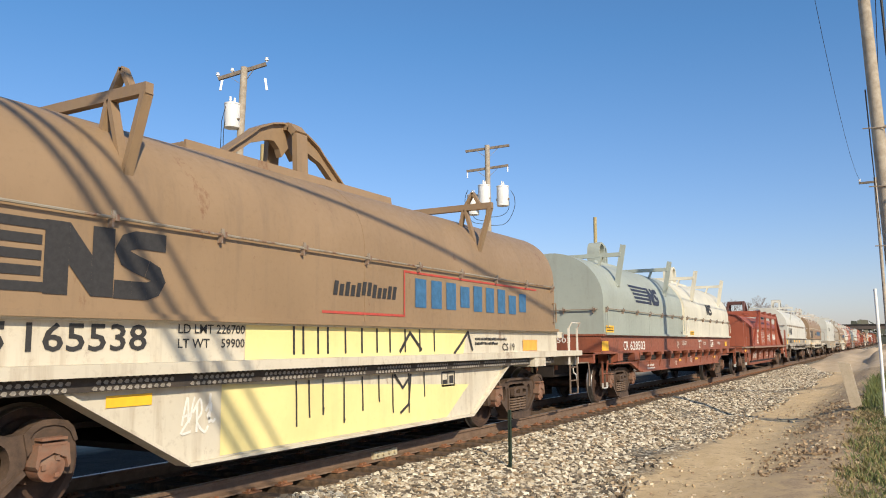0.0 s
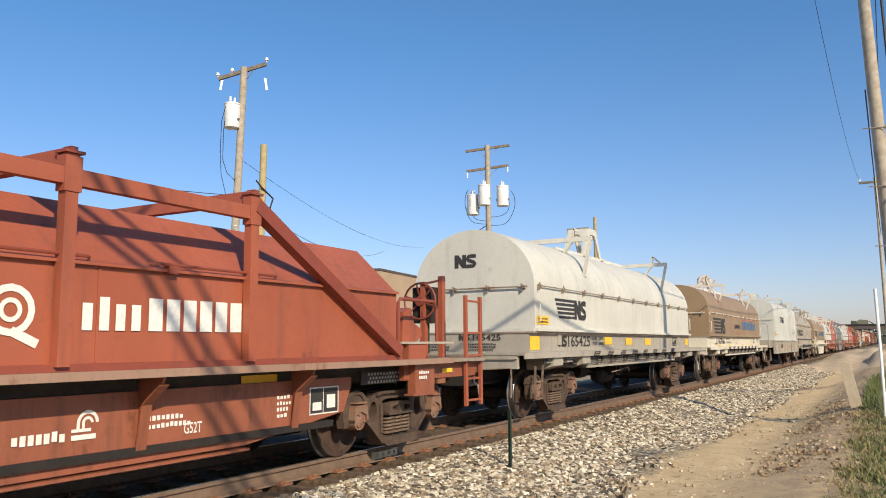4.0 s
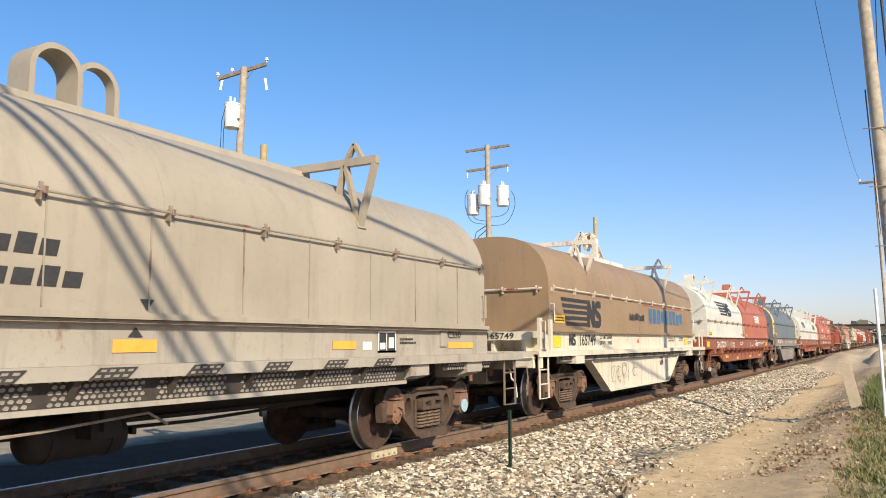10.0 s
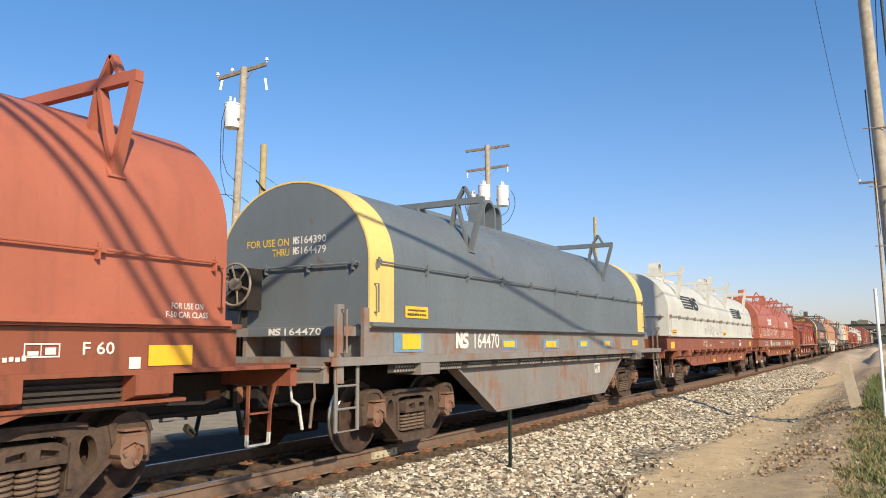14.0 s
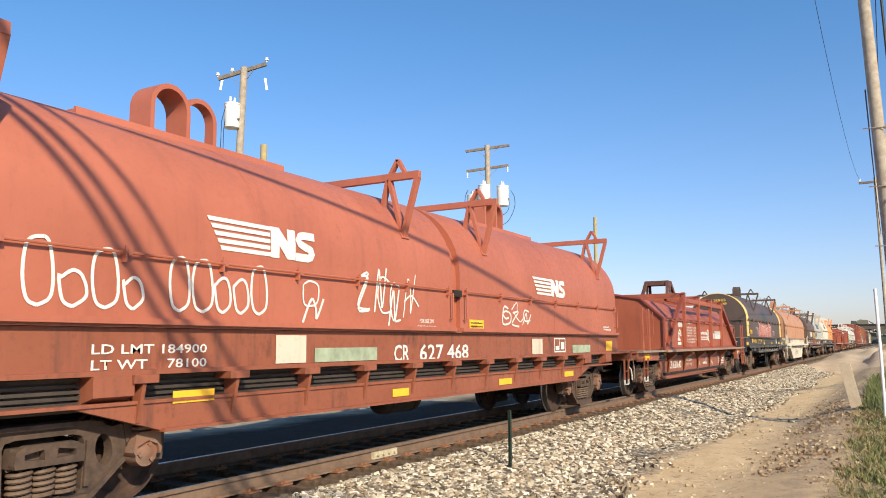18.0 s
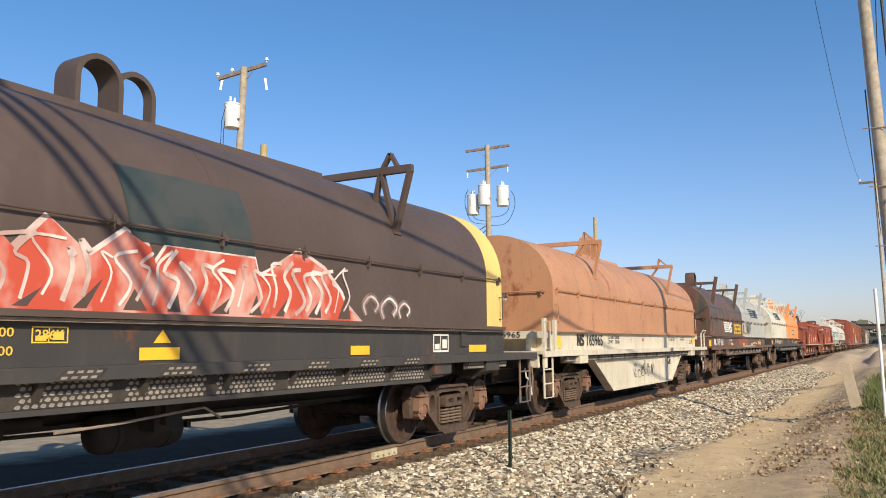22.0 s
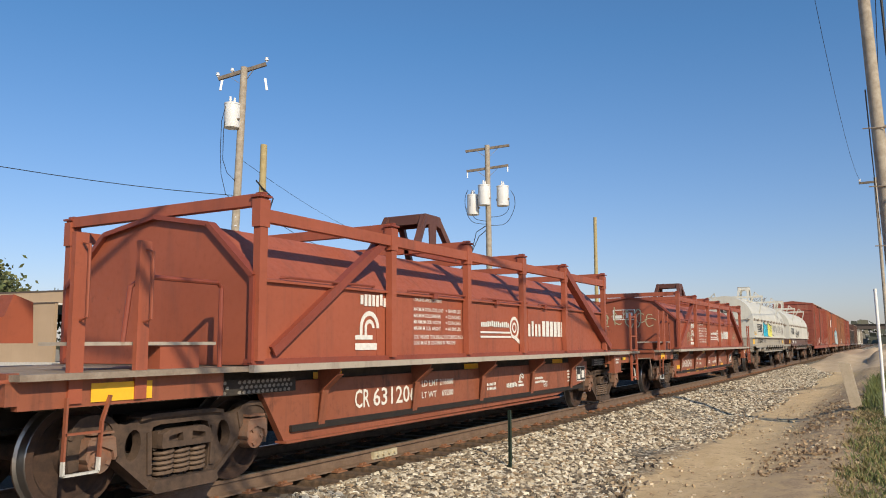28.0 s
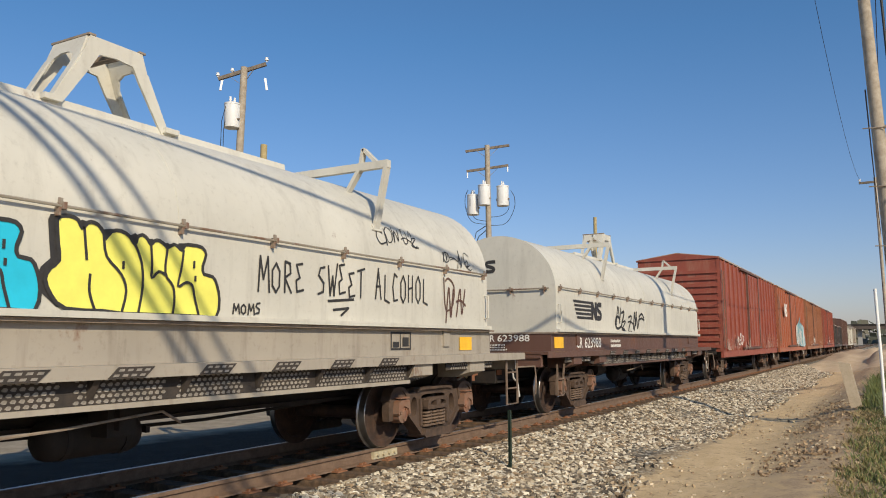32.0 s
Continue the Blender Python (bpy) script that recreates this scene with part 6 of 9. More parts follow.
# ---- ballast stones, dirt clods, grass ----
def island_material(name, cols, rough=0.85):
    m, n, l, b = nodes_of(name)
    geo = n.new("ShaderNodeNewGeometry")
    r = n.new("ShaderNodeValToRGB")
    r.color_ramp.interpolation = "LINEAR"
    while len(r.color_ramp.elements) < len(cols):
        r.color_ramp.elements.new(0.5)
    for i, c in enumerate(cols):
        r.color_ramp.elements[i].position = i / (len(cols) - 1)
        r.color_ramp.elements[i].color = rgb(c)
    l.new(geo.outputs["Random Per Island"], r.inputs[0])
    f = noise_of(n, l, geo.outputs["Position"], 60, 4, 0.7)
    l.new(mix_of(n, l, ramp_of(n, l, f, 0.4, 0.8, (0, 0, 0, 1), (0.45, 0.45, 0.45, 1)), r.outputs[0], (0.12, 0.10, 0.08, 1)), b.inputs["Base Color"])
    b.inputs["Roughness"].default_value = rough
    return m


def scatter(name, rng, xs, ys, size, mat, label, category, flat=0.75, sink=0.2, lift=0.0):
    """Angular stones as one mesh: eight crooked corners each."""
    n = len(xs)
    unit = np.array([(x, y, z) for x in (-1, 1) for y in (-1, 1) for z in (-1, 1)], float) * 0.5
    v = unit[None] * (1 + rng.uniform(-0.45, 0.45, (n, 8, 3)))
    v *= size[:, None, None] * np.array([1, 1, flat])
    a, c = rng.uniform(0, 6.28, n), rng.uniform(-0.6, 0.6, n)
    ca, sa, cc, sc = np.cos(a), np.sin(a), np.cos(c), np.sin(c)
    x, y, z = v[..., 0].copy(), v[..., 1].copy(), v[..., 2].copy()
    y, z = y * cc[:, None] - z * sc[:, None], y * sc[:, None] + z * cc[:, None]
    v[..., 0], v[..., 1], v[..., 2] = x * ca[:, None] - y * sa[:, None], x * sa[:, None] + y * ca[:, None], z
    zs = np.array([ground_z(p, q) for p, q in zip(xs, ys)]) + size * (0.5 * flat - sink) + lift
    v += np.stack([xs, ys, zs], -1)[:, None]
    f = np.array([(0, 1, 3, 2), (4, 6, 7, 5), (0, 4, 5, 1), (2, 3, 7, 6), (0, 2, 6, 4), (1, 5, 7, 3)])
    faces = (f[None] + 8 * np.arange(n)[:, None, None]).reshape(-1, 4)
    me = bpy.data.meshes.new(name)
    me.from_pydata(v.reshape(-1, 3).tolist(), [], faces.tolist())
    me.materials.append(mat)
    me.update()
    return tagged(new(name, me), label, category, kind="stuff")


rng = np.random.default_rng(11)
BALLAST = island_material("mixed_grey_ballast_stone", [(0.035, 0.029, 0.022), (0.11, 0.086, 0.06), (0.26, 0.21, 0.145), (0.44, 0.37, 0.265), (0.56, 0.49, 0.37), (0.80, 0.73, 0.58), (0.36, 0.25, 0.14), (0.13, 0.105, 0.075)])


SAND = island_material("sandy_pebble_stone", [(0.22, 0.15, 0.09), (0.42, 0.31, 0.18), (0.55, 0.43, 0.27), (0.62, 0.52, 0.37), (0.30, 0.21, 0.13)])
# Dark copy of the ballast, with the train's shade in its colour.
OILY_SHADE = island_material("oily_shade_dark_ballast_stone", [(0.012, 0.010, 0.009), (0.03, 0.025, 0.02), (0.055, 0.045, 0.036), (0.10, 0.085, 0.07)])


def strip(n, x0, x1, y0, y1, power):
    """Places that lie thicker towards x0."""
    return x0 + (x1 - x0) * rng.random(n) ** power, y0 + (y1 - y0) * rng.random(n)


px, py = strip(70000, 5.0, 60.0, 2.9, 5.60, 1.9)
edge = 3.42 + 0.16 * np.sin(px * 0.6) + 0.12 * np.sin(px * 1.7 + 1.0) + 0.24 * rng.standard_normal(len(px))
keep = py > edge
px, py = px[keep], py[keep]
scatter("ballast", rng, px, py, rng.uniform(0.022, 0.062, len(px)) * (1 + px * 0.006), BALLAST, "loose grey and white crushed stone ballast", "ballast")
px, py = strip(9000, 4.0, 50.0, 5.45, 6.02, 1.7)
keep = rng.random(len(px)) > (py - 5.38) / 0.42
px, py = px[keep], py[keep]
scatter("ballast", rng, px, py, rng.uniform(0.025, 0.06, len(px)) * (1 + px * 0.006), BALLAST, "crushed stone lying round the ends of the ties", "ballast", lift=0.02)
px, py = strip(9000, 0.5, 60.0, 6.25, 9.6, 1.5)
scatter("ballast", rng, px, py, rng.uniform(0.035, 0.07, len(px)), OILY_SHADE, "oil-stained stone ballast between and behind the rails, darkened for train shade", "ballast", sink=0.42)
px, py = strip(1500, 7.0, 40.0, 0.6, 3.6, 1.4)
scatter("dirt_stones", rng, px, py, 0.012 + 0.04 * rng.random(len(px)) ** 3, SAND, "scattered pebbles and clods on the dirt", "stones", sink=0.3)
px = 8.0 + 18.0 * rng.random(2400) ** 1.3
py = 1.25 + rng.normal(0, 0.30, 2400)
scatter("dirt_clods", rng, px, py, 0.010 + 0.042 * rng.random(2400) ** 3, island_material("brown_dirt_clods", [(0.12, 0.075, 0.04), (0.25, 0.165, 0.09), (0.36, 0.25, 0.145), (0.50, 0.38, 0.23)]), "brown clods and rubble at the foot of the bank", "rubble", sink=0.3)


def blades(name, n, x0, x1, y0, y1, h, cols, label, lean=0.5, power=1.6, clump=0.0):
    xs = x0 + (x1 - x0) * rng.random(n) ** power
    ys = y0 + (y1 - y0) * rng.random(n)
    if clump:
        k = rng.integers(0, max(2, n // 60), n)
        cx, cy = x0 + (x1 - x0) * rng.random(n) ** power, y0 + (y1 - y0) * rng.random(n)
        xs, ys = cx[k] + rng.normal(0, clump, n), cy[k] + rng.normal(0, clump * 0.7, n)
    keep = ys < y1 + 0.15
    xs, ys = xs[keep], ys[keep]
    n = len(xs)
    zs = np.array([ground_z(p, q) for p, q in zip(xs, ys)]) - 0.01
    hh = h * rng.uniform(0.35, 1.0, n)
    a = rng.uniform(0, 6.28, n)
    w = 0.003 + 0.004 * rng.random(n) + xs * 0.0003
    dx, dy = np.cos(a) * w, np.sin(a) * w
    lx, ly = rng.normal(0, lean, n) * hh, rng.normal(0, lean, n) * hh
    base = np.stack([xs, ys, zs], -1)
    v = np.stack([base - np.stack([dx, dy, 0 * dx], -1), base + np.stack([dx, dy, 0 * dx], -1),
                  base + np.stack([lx * 0.4 + dx * 0.8, ly * 0.4 + dy * 0.8, hh * 0.6], -1), base + np.stack([lx * 0.4 - dx * 0.8, ly * 0.4 - dy * 0.8, hh * 0.6], -1),
                  base + np.stack([lx, ly, hh], -1)], 1)
    i = 5 * np.arange(n)[:, None]
    quads = (i + np.array([[0, 1, 2, 3]])).tolist() + (i + np.array([[3, 2, 4]])).tolist()
    me = bpy.data.meshes.new(name)
    me.from_pydata(v.reshape(-1, 3).tolist(), [], quads)
    me.materials.append(island_material(name + "_leaf", cols, 0.7))
    me.update()
    return tagged(new(name, me), label, "grass", kind="stuff")


GREENS = [(0.05, 0.075, 0.015), (0.085, 0.12, 0.025), (0.13, 0.16, 0.04), (0.20, 0.20, 0.06), (0.30, 0.24, 0.10)]
blades("grass", 46000, 6.0, 32.0, -2.2, 0.58, 0.115, GREENS, "short green and yellowing grass on the bank", clump=0.22)
blades("grass", 9000, 6.0, 20.0, -1.2, 0.66, 0.10, [(0.30, 0.22, 0.10), (0.38, 0.28, 0.13), (0.20, 0.17, 0.07)], "dry straw-coloured grass", 0.9, clump=0.2)
blades("weeds", 6000, 19.0, 34.0, -1.6, 0.45, 0.50, GREENS[:4], "tall green weeds by the post", 0.35, 1.0, clump=0.35)


# ---- posts, poles and wires beside the track ----
WOOD = steel_rust("silvered_pole_wood", (0.29, 0.24, 0.18), (0.46, 0.40, 0.315), 0.9, 5)
ARM_WOOD = steel_rust("dark_weathered_crossarm_wood", (0.10, 0.08, 0.062), (0.22, 0.18, 0.14), 0.9, 7)
WOOD_NEW = steel_rust("yellowish_pole_wood", (0.36, 0.28, 0.13), (0.46, 0.37, 0.19), 0.9, 5)
CONC = steel_rust("weathered_stub_wood", (0.42, 0.34, 0.24), (0.55, 0.46, 0.34), 0.9, 5)
GREEN_STEEL = plain("dark_green_steel", (0.018, 0.035, 0.022), 0.55, 0.0, 0.3)
WIRE = plain("black_cable", (0.012, 0.012, 0.013), 0.6, 0, 0.2, 20, 0)
CAN = plain("pale_grey_enamel", (0.72, 0.72, 0.70), 0.4, 0, 0.06, 5, 0)
GLAZE = plain("white_porcelain", (0.80, 0.79, 0.76), 0.25, 0, 0.05, 5, 0)

g = Geo()
z = ground_z(10.0, 4.6)
g.box(9.98, 10.02, 4.585, 4.592, z - 0.2, z + 0.80).box(9.996, 10.004, 4.592, 4.63, z - 0.2, z + 0.80)
for i in range(12):
    g.box(9.988, 10.012, 4.578, 4.586, z + 0.08 + i * 0.06, z + 0.10 + i * 0.06)
part("fence_post", g, GREEN_STEEL, None, "dark green steel fence post standing in the ballast", at=None)
tagged(bpy.context.scene.objects["fence_post"], category="post")

z = ground_z(18.0, 0.16)
part("marker_pole", Geo().tube([(18.0, 0.15, z - 0.2), (18.0, 0.16, z + 1.3), (18.0, 0.18, z + 2.55)], 0.031, 10), plain("white_painted_pole", (0.80, 0.80, 0.77), 0.5, 0, 0.08, 8, 0), None, "thin white marker pole at the edge of the grass", 40)
tagged(bpy.context.scene.objects["marker_pole"], category="pole")

z = ground_z(20.6, 0.74)
g = Geo()
vs = [(20.6 + dx + k * -0.05, 0.70 + dy + k * 0.24, z - 0.2 + k * (1.20 + (0.03 if dy > 0 else 0.0))) for k in (0, 1) for dx, dy in ((-0.09, -0.12), (0.09, -0.12), (0.09, 0.12), (-0.09, 0.12))]
g.add(vs, [(0, 1, 2, 3), (7, 6, 5, 4), (0, 4, 5, 1), (1, 5, 6, 2), (2, 6, 7, 3), (3, 7, 4, 0)])
part("stub_post", g, CONC, None, "thick leaning stub of squared weathered wood")
tagged(bpy.context.scene.objects["stub_post"], category="post")


def pole(name, base, top, r0, r1, mat, label):
    p = thing(name, pose(*base), label, "utility pole", "utility poles along the line")
    b, t = Vector((0, 0, 0)), Vector(top) - Vector(base)
    pts = [b + t * (i / 6) for i in range(7)]
    part("shaft", Geo().tube(pts, r0, 14, r1=r1), mat, p, smooth=50)
    return p, t


def insulator(parent, p, up=True):
    x, y, z = p
    s = 1 if up else -1
    part("insulator", Geo().lathe([(0.0, 0.0), (0.02, 0.0), (0.025, s * 0.05), (0.07, s * 0.065), (0.07, s * 0.10), (0.045, s * 0.115), (0.055, s * 0.16), (0.0, s * 0.18)], "z", (x, y, z), 10), GLAZE, parent, smooth=30)


def arm(parent, c, way, half, pins, braces=True):
    """A crossarm centred at c with insulators at the given places."""
    c, way = Vector(c), Vector(way).normalized()
    a = part("crossarm", Geo().beam(c - way * half, c + way * half, 0.09, 0.12), ARM_WOOD, parent)
    for k in pins:
        insulator(a, c + way * k + Vector((0, 0, 0.06)))
    if braces:
        for s in (-1, 1):
            part("arm_brace", Geo().beam(c + way * (s * half * 0.5) - Vector((0, 0, 0.05)), c - Vector((0, 0, 0.5)), 0.035, 0.012), M["deck"], a)
    return a


def transformer(parent, p, r=0.27, h=0.85):
    x, y, z = p
    can = part("transformer", Geo().lathe([(0.0, 0.0), (r * 0.96, 0.0), (r, 0.04), (r, h - 0.06), (r * 1.04, h - 0.05), (r * 1.04, h), (r * 0.5, h + 0.05), (0.0, h + 0.06)], "z", (x, y, z), 20), CAN, parent, "pale grey transformer can", 35)
    for dx in (-0.1, 0.1):
        part("bushing", Geo().lathe([(0.0, 0.0), (0.05, 0.0), (0.03, 0.06), (0.05, 0.1), (0.03, 0.15), (0.04, 0.2), (0.0, 0.24)], "z", (x + dx, y, z + h + 0.02), 8), GLAZE, can, smooth=30)
    part("bracket", Geo().box(x - 0.04, x + 0.04, y - r - 0.06, y + r + 0.06, z + h * 0.3, z + h * 0.36), M["deck"], can)


def droop(a, b, sag, n=14):
    a, b = Vector(a), Vector(b)
    return [a + (b - a) * (i / n) - Vector((0, 0, 4 * sag * (i / n) * (1 - i / n))) for i in range(n + 1)]


def wire(pts, r, parent=None, name="overhead_wire", label="thin black overhead wire between poles"):
    ob = part(name, Geo().tube(pts, r, 6), WIRE, parent, label if parent is None else "", 60)
    if parent is None:
        tagged(ob, category="wire", group="overhead wires")
    return ob


# pole by the bank on the camera's side, at the edge of the view
PR = (19.31, -0.29, -0.6)
p, t = pole("utility_pole", PR, (19.31, 0.08, 11.8), 0.155, 0.115, WOOD, "grey-brown wooden utility pole with cables, beside the dirt way")
arm(p, (0, 0.36, 11.6), (0, 1, 0), 1.2, (-1.0, 0.7))
g = Geo()
for z in (4.0, 5.3, 6.6):
    g.tube([(-0.15, -0.25 + z * 0.03, z), (-0.15, 0.3 + z * 0.03, z + 0.03)], 0.012, 6)
part("step_bolts", g, M["deck"], p)
part("riser_cable", Geo().tube([(0.02, -0.02, 4.2), (-0.03, -0.14, 6.1), (-0.05, -0.10, 7.2), (-0.05, 0.0, 11.9)], 0.028, 8), WIRE, p)
part("cable_bracket", Geo().beam((-0.05, 0.18, 6.55), (-0.1, -0.12, 6.75), 0.04, 0.05), M["deck"], p)
FAR = (50.0, 0.02, -0.3)
p, t = pole("utility_pole", FAR, (50.0, 0.10, 10.6), 0.10, 0.075, WOOD, "slim distant wooden utility pole with a short crossarm")
arm(p, (0, 0.25, 10.65), (0, 1, 0), 0.65, (-0.5, 0.6), False)
wire(droop((-30, 1.2, 11.5), (19.2, 0.98, 9.22), 0.4) + droop((19.2, 0.98, 9.22), (50, 0.72, 10.45), 1.15)[1:], 0.006)
wire(droop((19.2, -0.30, 11.2), (50, -0.20, 10.45), 0.6), 0.012)
wire(droop((19.2, 0.10, 6.9), (50, 0.0, 7.4), 0.5), 0.016)

# cables over and behind the camera: they cross the line and throw their shadows on the cars
n1, c1 = Vector((0.164, 0.491, 0.856)), Vector((9.14, 6.61, 2.43))
h1 = c1 - SUN_WAY * 11.2
d1 = Vector((n1.y, -n1.x, 0)).normalized()
wire([h1 - d1 * 40, h1, h1 + d1 * 40], 0.040, label="thick black cable high above the dirt way")
n2 = Vector((0.777, -0.0856, 0.6235))
d2 = Vector((-n2.y, n2.x, 0)).normalized()
for off, r in ((-0.10, 0.045), (0.12, 0.045), (0.48, 0.034)):
    h2 = Vector((4.406 + off, 5.729, 2.363)) - SUN_WAY * 11.6
    wire([h2 - d2 * 30, h2, h2 + d2 * 45], r, label="black cable crossing high over the track")

# poles on the far side
p, t = pole("utility_pole", (19.75, 19.55, -0.3), (19.36, 18.71, 10.9), 0.155, 0.12, WOOD, "tall wooden utility pole with one white transformer")
a = arm(p, (-0.42, -0.78, 11.05), (0.73, -1.4, 0.48), 0.86, (-0.88, -0.36, 0.88))
transformer(p, (-0.58, -0.52, 9.05))
g = Geo()
for z, s in ((6.3, 1), (6.0, 1), (5.7, -1), (7.6, 1)):
    g.box(-0.32, -0.12, -0.55, -0.45, z, z + 0.05)
part("wire_rack", g, GLAZE, p)
for s in (-1, 1):
    part("cutout", Geo().beam((-0.36 + 0.46 * s * 0.75, -0.8 - 0.87 * s * 0.75, 10.8), (-0.36 + 0.46 * s * 0.85, -0.8 - 0.87 * s * 0.8, 10.4), 0.07, 0.07), GLAZE, p)
part("drop_cable", Geo().tube([(-0.82, -0.46, 9.8), (-0.98, -0.44, 9.2), (-1.0, -0.44, 8.2), (-0.95, -0.45, 7.4), (-0.75, -0.48, 6.75), (-0.3, -0.55, 6.5)], 0.012, 6), WIRE, p)
part("drop_cable", Geo().tube([(-0.78, -0.46, 9.7), (-0.88, -0.44, 8.9), (-0.88, -0.44, 7.9), (-0.7, -0.46, 7.5), (-0.3, -0.55, 7.2)], 0.012, 6), WIRE, p)
p, t = pole("utility_pole", (20.9, 19.3, -0.3), (20.70, 18.97, 8.5), 0.14, 0.12, WOOD_NEW, "short yellowish wooden pole stub with a looped cable")
part("cable_loop", Geo().tube([(-0.05, -0.35, 7.1), (-0.3, -0.1, 7.5), (-0.3, -0.4, 7.2), (0.2, -0.45, 6.9), (0.15, -0.3, 6.4)], 0.03, 8), WIRE, p)
p, t = pole("utility_pole", (35.1, 17.1, -0.3), (34.28, 16.76, 11.2), 0.165, 0.125, WOOD, "tall wooden utility pole with three pale transformers")
arm(p, (-0.75, -0.32, 11.35), (1.01, -1.86, 0.29), 1.1, ())
arm(p, (-0.70, -0.28, 10.35), (1.01, -1.86, 0.29), 1.05, ())
for q in (-1, 1):
    part("cutout", Geo().beam((-0.70 + 0.47 * q, -0.28 - 0.88 * q, 10.3 + 0.15 * q), (-0.70 + 0.47 * q, -0.28 - 0.88 * q, 10.02 + 0.15 * q), 0.05, 0.05), GLAZE, p)
for dx, dy, dz in ((-1.01, 0.38, 8.02), (-1.14, -0.30, 8.42), (-0.29, -0.90, 8.46)):
    transformer(p, (dx, dy, dz), 0.30, 1.0)
for dx, dy, low in ((-1.32, 0.55, 7.55), (-1.22, 0.35, 7.7), (-0.02, -1.28, 7.5), (-0.14, -1.05, 7.9)):
    bow = curl([(dx * 0.95, dy * 0.95, 9.25), (dx * 1.06, dy * 1.1, 8.9), (dx * 1.05, dy * 1.08, 8.3), (dx * 0.85, dy * 0.7, low + 0.12), (-0.62, -0.27, low)], 5)
    part("drop_cable", Geo().tube(bow, 0.014, 6), WIRE, p, smooth=60)
part("drop_cable", Geo().tube([(-0.5, -0.25, 7.6), (-0.75, 0.35, 7.2), (-0.8, 0.6, 6.2), (-1.0, 1.1, 5.3)], 0.02, 6), WIRE, p)
part("drop_cable", Geo().tube([(-0.5, -0.25, 7.4), (-0.65, 0.25, 7.0), (-0.8, 0.7, 6.0), (-1.1, 1.2, 5.2)], 0.02, 6), WIRE, p)
p, t = pole("utility_pole", (42.4, 14.1, -0.3), (42.06, 13.91, 8.4), 0.115, 0.095, WOOD_NEW, "bare slim wooden pole")
# wires that sag between the far poles
wire(droop((2.0, 22.5, 7.0), (19.7, 19.1, 6.5), 0.5) + droop((19.7, 19.1, 6.5), (51, 34, 8.7), 1.1)[1:], 0.011)
wire(droop((19.55, 18.9, 7.7), (52, 31, 8.9), 0.9), 0.008)


# ---- buildings and distance ----
def stucco(name, col):
    m, n, l, b = nodes_of(name)
    co = n.new("ShaderNodeTexCoord").outputs["Object"]
    big = noise_of(n, l, co, 0.35, 5, 0.6)
    fine = noise_of(n, l, co, 30, 3, 0.6)
    base = mix_of(n, l, ramp_of(n, l, big, 0.3, 0.7), rgb(col, 0.9), rgb(col, 1.06))
    run = noise_of(n, l, co, 1.2, 4, 0.6, (3, 3, 0.15))
    base = mix_of(n, l, ramp_of(n, l, run, 0.58, 0.8, (0, 0, 0, 1), (0.3, 0.3, 0.3, 1)), base, rgb(col, 0.7))
    l.new(base, b.inputs["Base Color"])
    b.inputs["Roughness"].default_value = 0.9
    bump_of(n, l, fine, b, 0.15, 0.01)
    return m


TAN_WALL = stucco("tan_painted_block_wall", (0.40, 0.29, 0.19))
TRIM = plain("dark_brown_metal_coping", (0.10, 0.075, 0.06), 0.6)
ROOF = plain("pale_roof_membrane", (0.70, 0.69, 0.66), 0.8)
GLASS = plain("dark_window_glass", (0.04, 0.05, 0.06), 0.1, 0, 0.1, 2, 0)

b = thing("warehouse", pose(45.9, 31.0, 0, 0, 0, 98.8), "tan flat-roofed warehouse with a dark coping", "building")
for a in ((0, 28.8, -0.3, 0.0), (0, 28.8, -40, -39.7), (28.5, 28.8, -39.7, -0.3), (0, 0.3, -39.7, -0.3)):
    part("wall", Geo().box(*a, -0.6, 6.6), TAN_WALL, b)
for a in ((-0.06, 28.86, -0.36, 0.06), (-0.06, 28.86, -40.06, -39.64), (28.44, 28.86, -39.64, -0.36), (-0.06, 0.36, -39.64, -0.36)):
    part("coping", Geo().box(*a, 6.6, 6.75), TRIM, b)
part("roof", Geo().box(0.3, 28.5, -39.7, -0.3, 6.3, 6.45), ROOF, b)
part("roof_hatch", Geo().prism([(2.0, 6.45), (2.0, 7.0), (9.0, 7.35), (9.0, 6.45)], "y", -14, -4), ROOF, b, "white sloping roof section")
w = part("window", Geo().box(26.1, 26.75, -0.02, 0.05, 3.35, 4.15), plain("white_window_trim", (0.8, 0.79, 0.76), 0.5, 0, 0.05, 5, 0), b)
part("pane", Geo().box(26.2, 26.4, 0.05, 0.07, 3.45, 4.05), GLASS, w)
for x in (26.9, 20.6, 17.4):
    part("downpipe", Geo().tube([(x, 0.12, 0.0), (x, 0.12, 1.5)], 0.05, 8), plain("white_pipe", (0.78, 0.77, 0.73), 0.5, 0, 0.05, 5, 0), b)
for i in range(14):
    part("wall_joint", Geo().box(1.0 + i * 2.0, 1.04 + i * 2.0, 0.0, 0.012, 0.0, 6.6), TAN_WALL, b)
part("base_kerb", Geo().box(-0.5, 40, 0.02, 0.5, -0.6, 0.12), plain("pale_concrete", (0.5, 0.48, 0.44), 0.9), b)
part("meter_box", Geo().box(26.9, 27.6, 0.05, 0.4, 0.12, 0.75), M["white_metal"], b)

b = thing("warehouse_annex", pose(41.35, 60.0, 0, 0, 0, 98.8), "lower tan annex of the warehouse with a door", "building")
part("wall", Geo().box(0.5, 24, -0.3, 0.0, -0.6, 5.0), TAN_WALL, b)
part("wall", Geo().box(0.5, 24, -1.6, -1.3, 5.05, 6.1), TAN_WALL, b)
part("roof", Geo().box(0.5, 24, -18, -0.3, 4.9, 5.05), ROOF, b)
